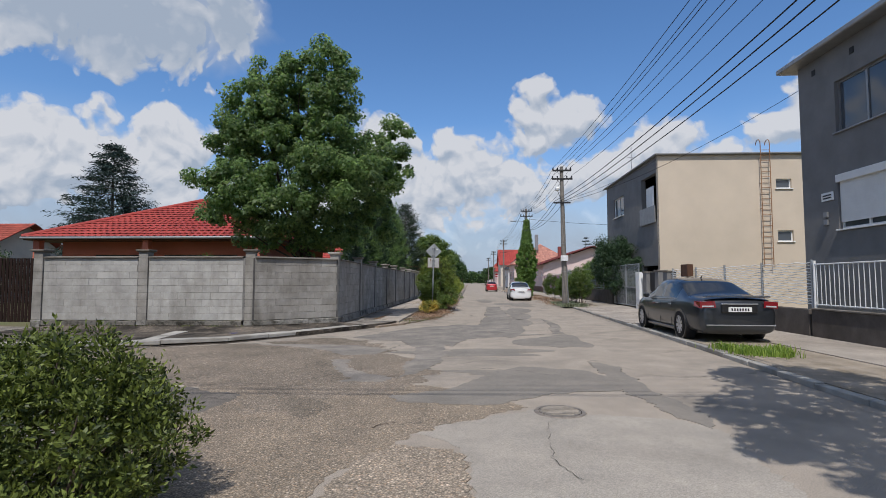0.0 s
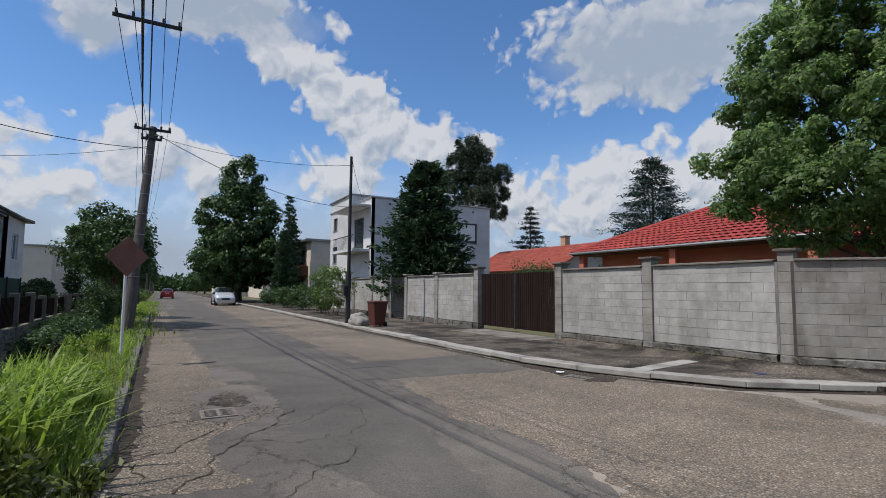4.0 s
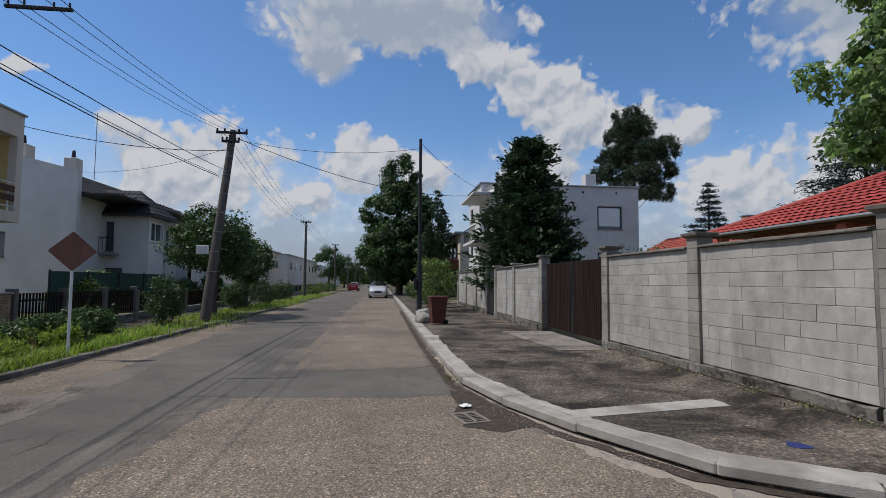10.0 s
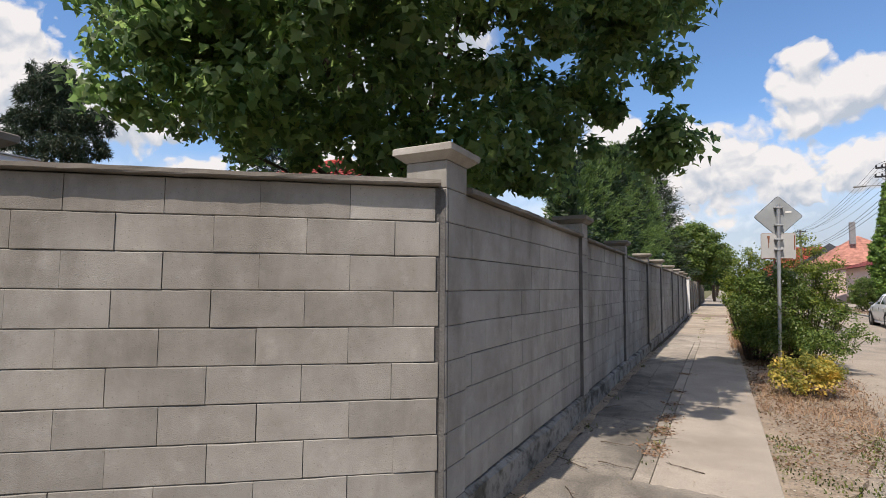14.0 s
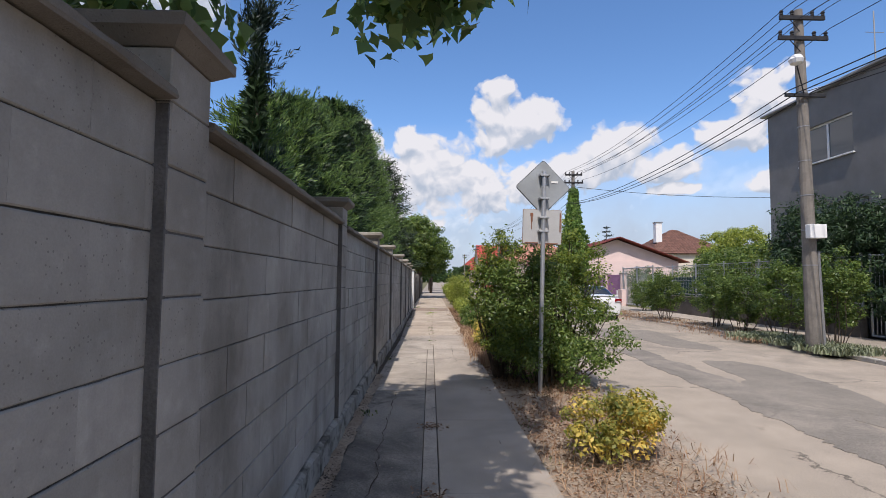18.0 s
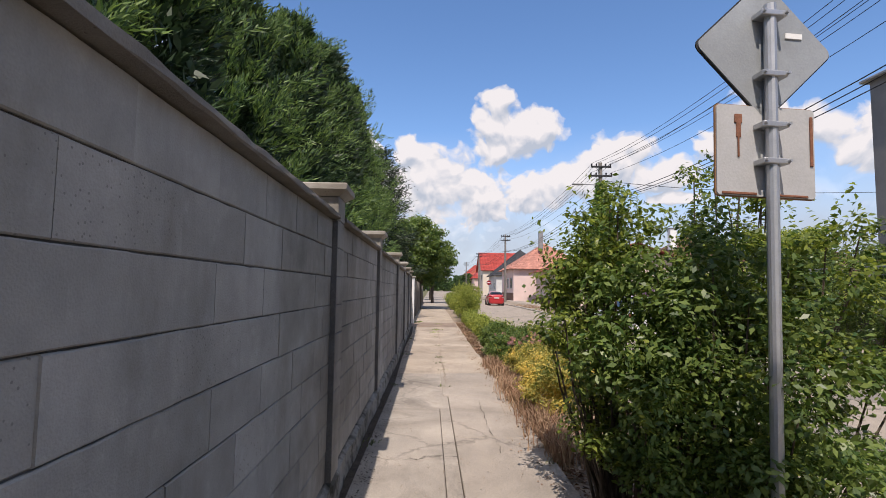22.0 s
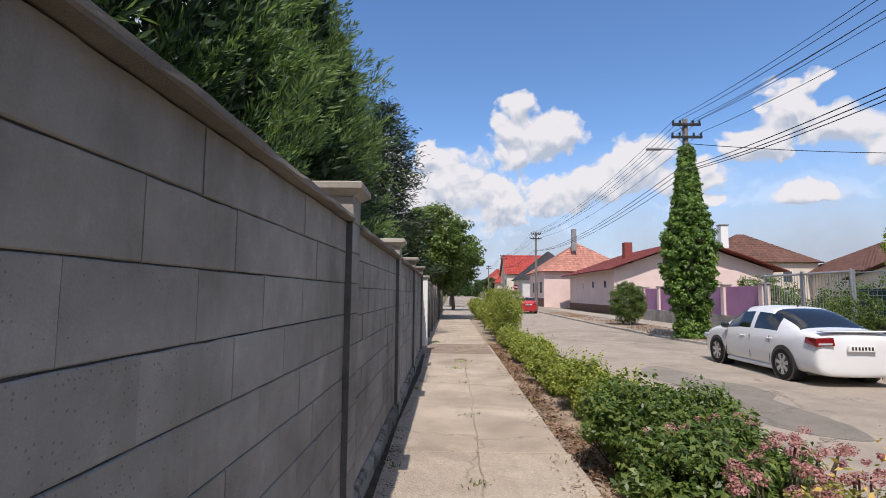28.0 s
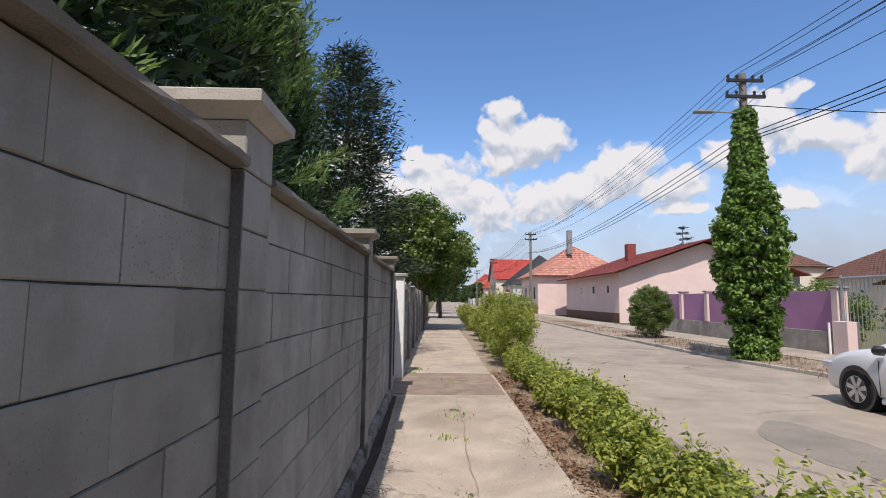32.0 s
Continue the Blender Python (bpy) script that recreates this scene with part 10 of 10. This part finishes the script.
# ivy over the second pole
rng = np.random.default_rng(77)
iv = base("ivy_plant", (5.72, 49.3, 0), 0, "thick climbing ivy covering the utility pole in a cone", "ivy")
zz = 7.35 * rng.uniform(0, 1, 900) ** 1.1 + 0.1
rr = np.interp(zz, [0, 0.9, 1.7, 3.0, 3.9, 4.8, 5.7, 6.8, 7.6], [0.5, 0.5, 0.76, 0.98, 0.9, 0.62, 0.39, 0.21, 0.12])
aa = rng.uniform(0, 2 * np.pi, 900)
cl = np.column_stack([rr * np.cos(aa), rr * np.sin(aa), zz]) * np.column_stack([rng.uniform(0.6, 1.05, 900)] * 2 + [np.ones(900)])
pts, ways = clumped(rng, cl, 0.2, 72)
leaves("foliage", pts, ways, 0.12, 0.55, M["leaf_ivy"], iv, 0.9, 78, face=1.2)
part("stem", rod((0.2, -0.1, 0), (0.12, -0.08, 4.0), 0.05, 0.02, 7), M["bark"], iv)

# tree beside the crossing whose shadow falls on the road
broadleaf("street_tree", (6.2, -0.4, 0), [(-2.24, 1.5, 6.6, 1.5, 1.5, 1.1), (-1.74, 3.5, 6.7, 1.1, 1.1, 0.9), (-0.5, 0.4, 6.8, 1.7, 1.5, 1.3), (-3.3, 0.4, 6.3, 0.8, 0.8, 0.7), (-0.7, 2.4, 7.0, 1.2, 1.2, 1.0)], 0.15, 2.4, M["leaf_maple"], "street tree beside the crossing", n_clumps=170, clump_r=0.42, per=80, leaf=0.15, seed=260)


# loose litter and grit on the ground
def scatter(name, spots, n, size, mat, label, seed, spread=0.2, aspect=0.6, lift=0.004, category="litter"):
    rng = np.random.default_rng(seed)
    c = np.array(spots)
    p = c[rng.integers(len(c), size=n)] + np.column_stack([rng.normal(0, spread, n), rng.normal(0, spread, n), rng.uniform(0, lift, n)])
    a = rng.uniform(0, 2 * np.pi, n)
    ways = np.column_stack([np.cos(a), np.sin(a), np.zeros(n)])
    s = size * rng.uniform(0.5, 1.5, (n, 1))
    side = np.column_stack([-np.sin(a), np.cos(a), np.zeros(n)]) * s * aspect * 0.5
    tip = ways * s * 0.5
    up = np.column_stack([np.zeros(n), np.zeros(n), np.ones(n)]) * s * rng.uniform(0.05, 0.5, (n, 1))
    v = np.stack([p - tip, p + side + up * 0.3, p + tip + up * 0.4, p - side + up], 1)
    me = bpy.data.meshes.new(name)
    me.from_pydata(v.reshape(-1, 3).tolist(), [], [(4 * i, 4 * i + 1, 4 * i + 2) if k == 0 else (4 * i, 4 * i + 2, 4 * i + 3) for i in range(n) for k in (0, 1)])
    me.materials.append(mat)
    ob = new(name, me)
    return tagged(ob, label, category, kind="stuff")


rng = np.random.default_rng(31)
scatter("leaf_litter", [(x, y, 0.058) for x, y in zip(rng.uniform(-2.2, -0.85, 200), rng.uniform(22.8, 34.5, 200))], 9000, 0.045, M["litter"], "reddish dead leaves and needles on the verge", 32, 0.2, 0.35, 0.03)
scatter("leaf_litter", [(-2.2, y, 0.06) for y in rng.uniform(25.5, 46, 120)] + [(-2.1, y, 0.06) for y in rng.uniform(34, 46, 120)], 6000, 0.05, M["litter"], "brown dead leaves along the hedge foot", 33, 0.1, 0.45, 0.04)
scatter("grit", [(x, y, 0.056) for x, y in zip(rng.uniform(-2.2, -0.9, 200), rng.uniform(17.6, 24, 200))], 7000, 0.018, M["crumb"], "loose grit and pebbles on the bare soil", 34, 0.2, 0.9, 0.01, "grit")
scatter("grit", [(-4.0 + 0.03 * math.sin(y), y, PAVE + 0.013) for y in rng.uniform(16.4, 43, 260)], 5000, 0.014, M["dark_soil"], "crumbled dirt along the foot of the wall", 35, 0.06, 0.9, 0.02, "grit")
scatter("grit", [(x, 13.9 + 0.02 * (x + 12), PAVE + 0.078) for x in rng.uniform(-12.5, -6.2, 120)] + [(-6.1 + 1.97 * f, 13.94 + 1.58 * f, PAVE + 0.07) for f in rng.uniform(0, 1, 60)], 1600, 0.018, M["crumb"], "mossy rubble along the foot of the sunlit wall", 36, 0.07, 0.9, 0.05, "grit")
scatter("grit", [(x, 9.85, 0.006) for x in rng.uniform(-14, -8.2, 100)] + [(-8.2 + 2.4 * f, 10.3 + 1.2 * f, 0.006) for f in rng.uniform(0, 1, 60)], 2200, 0.014, M["crumb"], "dirt washed into the gutter", 37, 0.1, 0.9, 0.01, "grit")
scatter("grit", [(-7.75 + 0.55 * math.cos(a), 4.05 + 0.5 * math.sin(a), 0.006) for a in rng.uniform(0, 6.28, 80)] + [(x, 3.25, 0.006) for x in rng.uniform(-12, -6.5, 60)], 1500, 0.016, M["dark_soil"], "black dirt round the drain and gutter", 38, 0.13, 0.9, 0.012, "grit")
tufts("weeds", [(-3.22, y, PAVE - 0.02) for y in (17.9, 18.3, 18.5, 19.0, 19.2, 20.1)] + [(-3.95, y, PAVE) for y in (17.6, 18.8, 20.4, 23.5)], 160, 0.05, M["leaf_spiky"], "low weeds in the pavement joint", 39, 0.07, 0.006, 1.4, "weeds")
tufts("weeds", [(-2.05 + 0.3 * math.sin(4 * a), 17.7 + a, 0.05) for a in rng.uniform(0, 1.6, 14)] + [(-1.62 + 0.22 * a, 18.1 + a, 0.05) for a in rng.uniform(0, 2.4, 14)] + [(-2.2, y, 0.05) for y in rng.uniform(18, 24, 8)], 1100, 0.035, M["leaf_spiky"], "dull low weeds on the dry verge", 40, 0.13, 0.007, 1.4, "weeds")
tufts("weeds", [(x, 10.1, 0.0) for x in rng.uniform(-13, -9.5, 5)] + [(x, 13.93, PAVE + 0.075) for x in rng.uniform(-12.4, -6.4, 16)], 420, 0.045, M["leaf_spiky"], "small weeds at the kerb and wall foot", 41, 0.08, 0.007, 1.2, "weeds")
rnd = random.Random(51)
for x, y in ((-3.9, 17.9), (-3.75, 17.55), (-3.8, 18.7), (-3.55, 18.3), (-3.45, 17.7), (-3.6, 16.9), (-3.9, 19.8), (-3.15, 18.6), (-2.9, 17.9), (-3.3, 16.6), (-0.73, 4.84)):
    o = base("twig", (x, y, PAVE + 0.014 if y > 10 else 0.012), rnd.uniform(0, 360) if y > 10 else 70, "dry dark twig fallen on the ground", "twig")
    p, a = Vector((-0.14, 0, 0)), rnd.uniform(-0.4, 0.4)
    bm = bmesh.new()
    for k in range(5):
        q = p + Vector((0.065 * math.cos(a), 0.065 * math.sin(a), rnd.uniform(-0.002, 0.003)))
        tube(bm, p, q, 0.005 - 0.0007 * k, 0.0043 - 0.0007 * k, 5)
        if k in (1, 3):
            side = a + rnd.choice((-0.8, 0.8))
            tube(bm, q, q + Vector((0.07 * math.cos(side), 0.07 * math.sin(side), 0.004)), 0.003, 0.0014, 4)
        p, a = q, a + rnd.uniform(-0.5, 0.5)
    part("stem", bm, M["bark"], o)
scatter("leaf_litter", [(-3.2, y, PAVE - 0.002) for y in (18.2, 18.4, 18.9, 19.1, 19.5, 19.7, 20.4, 21.3, 23.0)], 900, 0.03, M["litter"], "brown crumbled leaves caught in the pavement joint", 52, 0.07, 0.5, 0.012)
scatter("leaf_litter", [(x, y, 0.058) for x, y in zip(rng.uniform(-2.2, -1.1, 120), rng.uniform(18.6, 23.4, 120))], 4200, 0.034, M["litter"], "reddish dead leaves and stalks on the bare verge", 53, 0.16, 0.22, 0.02)
scatter("leaf_litter", [(-2.3 - 0.12 * abs(math.sin(1.7 * y)), y, PAVE + 0.004) for y in rng.uniform(24.5, 46, 160)], 900, 0.026, M["litter"], "brown leaf crumbs blown onto the pavement edge", 54, 0.09, 0.5, 0.01)
scatter("grit", [(x, y, PAVE + 0.006) for x, y in zip(rng.uniform(-3.9, -2.4, 160), rng.uniform(17, 46, 160))], 1300, 0.014, M["soil"], "scattered soil crumbs on the pavement", 55, 0.2, 0.9, 0.006, "grit")
tufts("weeds", [(-3.2, y, PAVE - 0.01) for y in (30.5, 32.2, 33.1, 34.0, 36.4, 38.8, 42.0)] + [(-2.3, y, 0.1) for y in (27.0, 29.3, 31.4, 33.0, 36.2, 37.5, 39.9)] + [(-4.02, y, PAVE) for y in (27.5, 30.6, 34.4, 38.2)], 420, 0.045, M["leaf_spiky"], "low weeds in the pavement joints", 56, 0.06, 0.006, 1.3, "weeds")
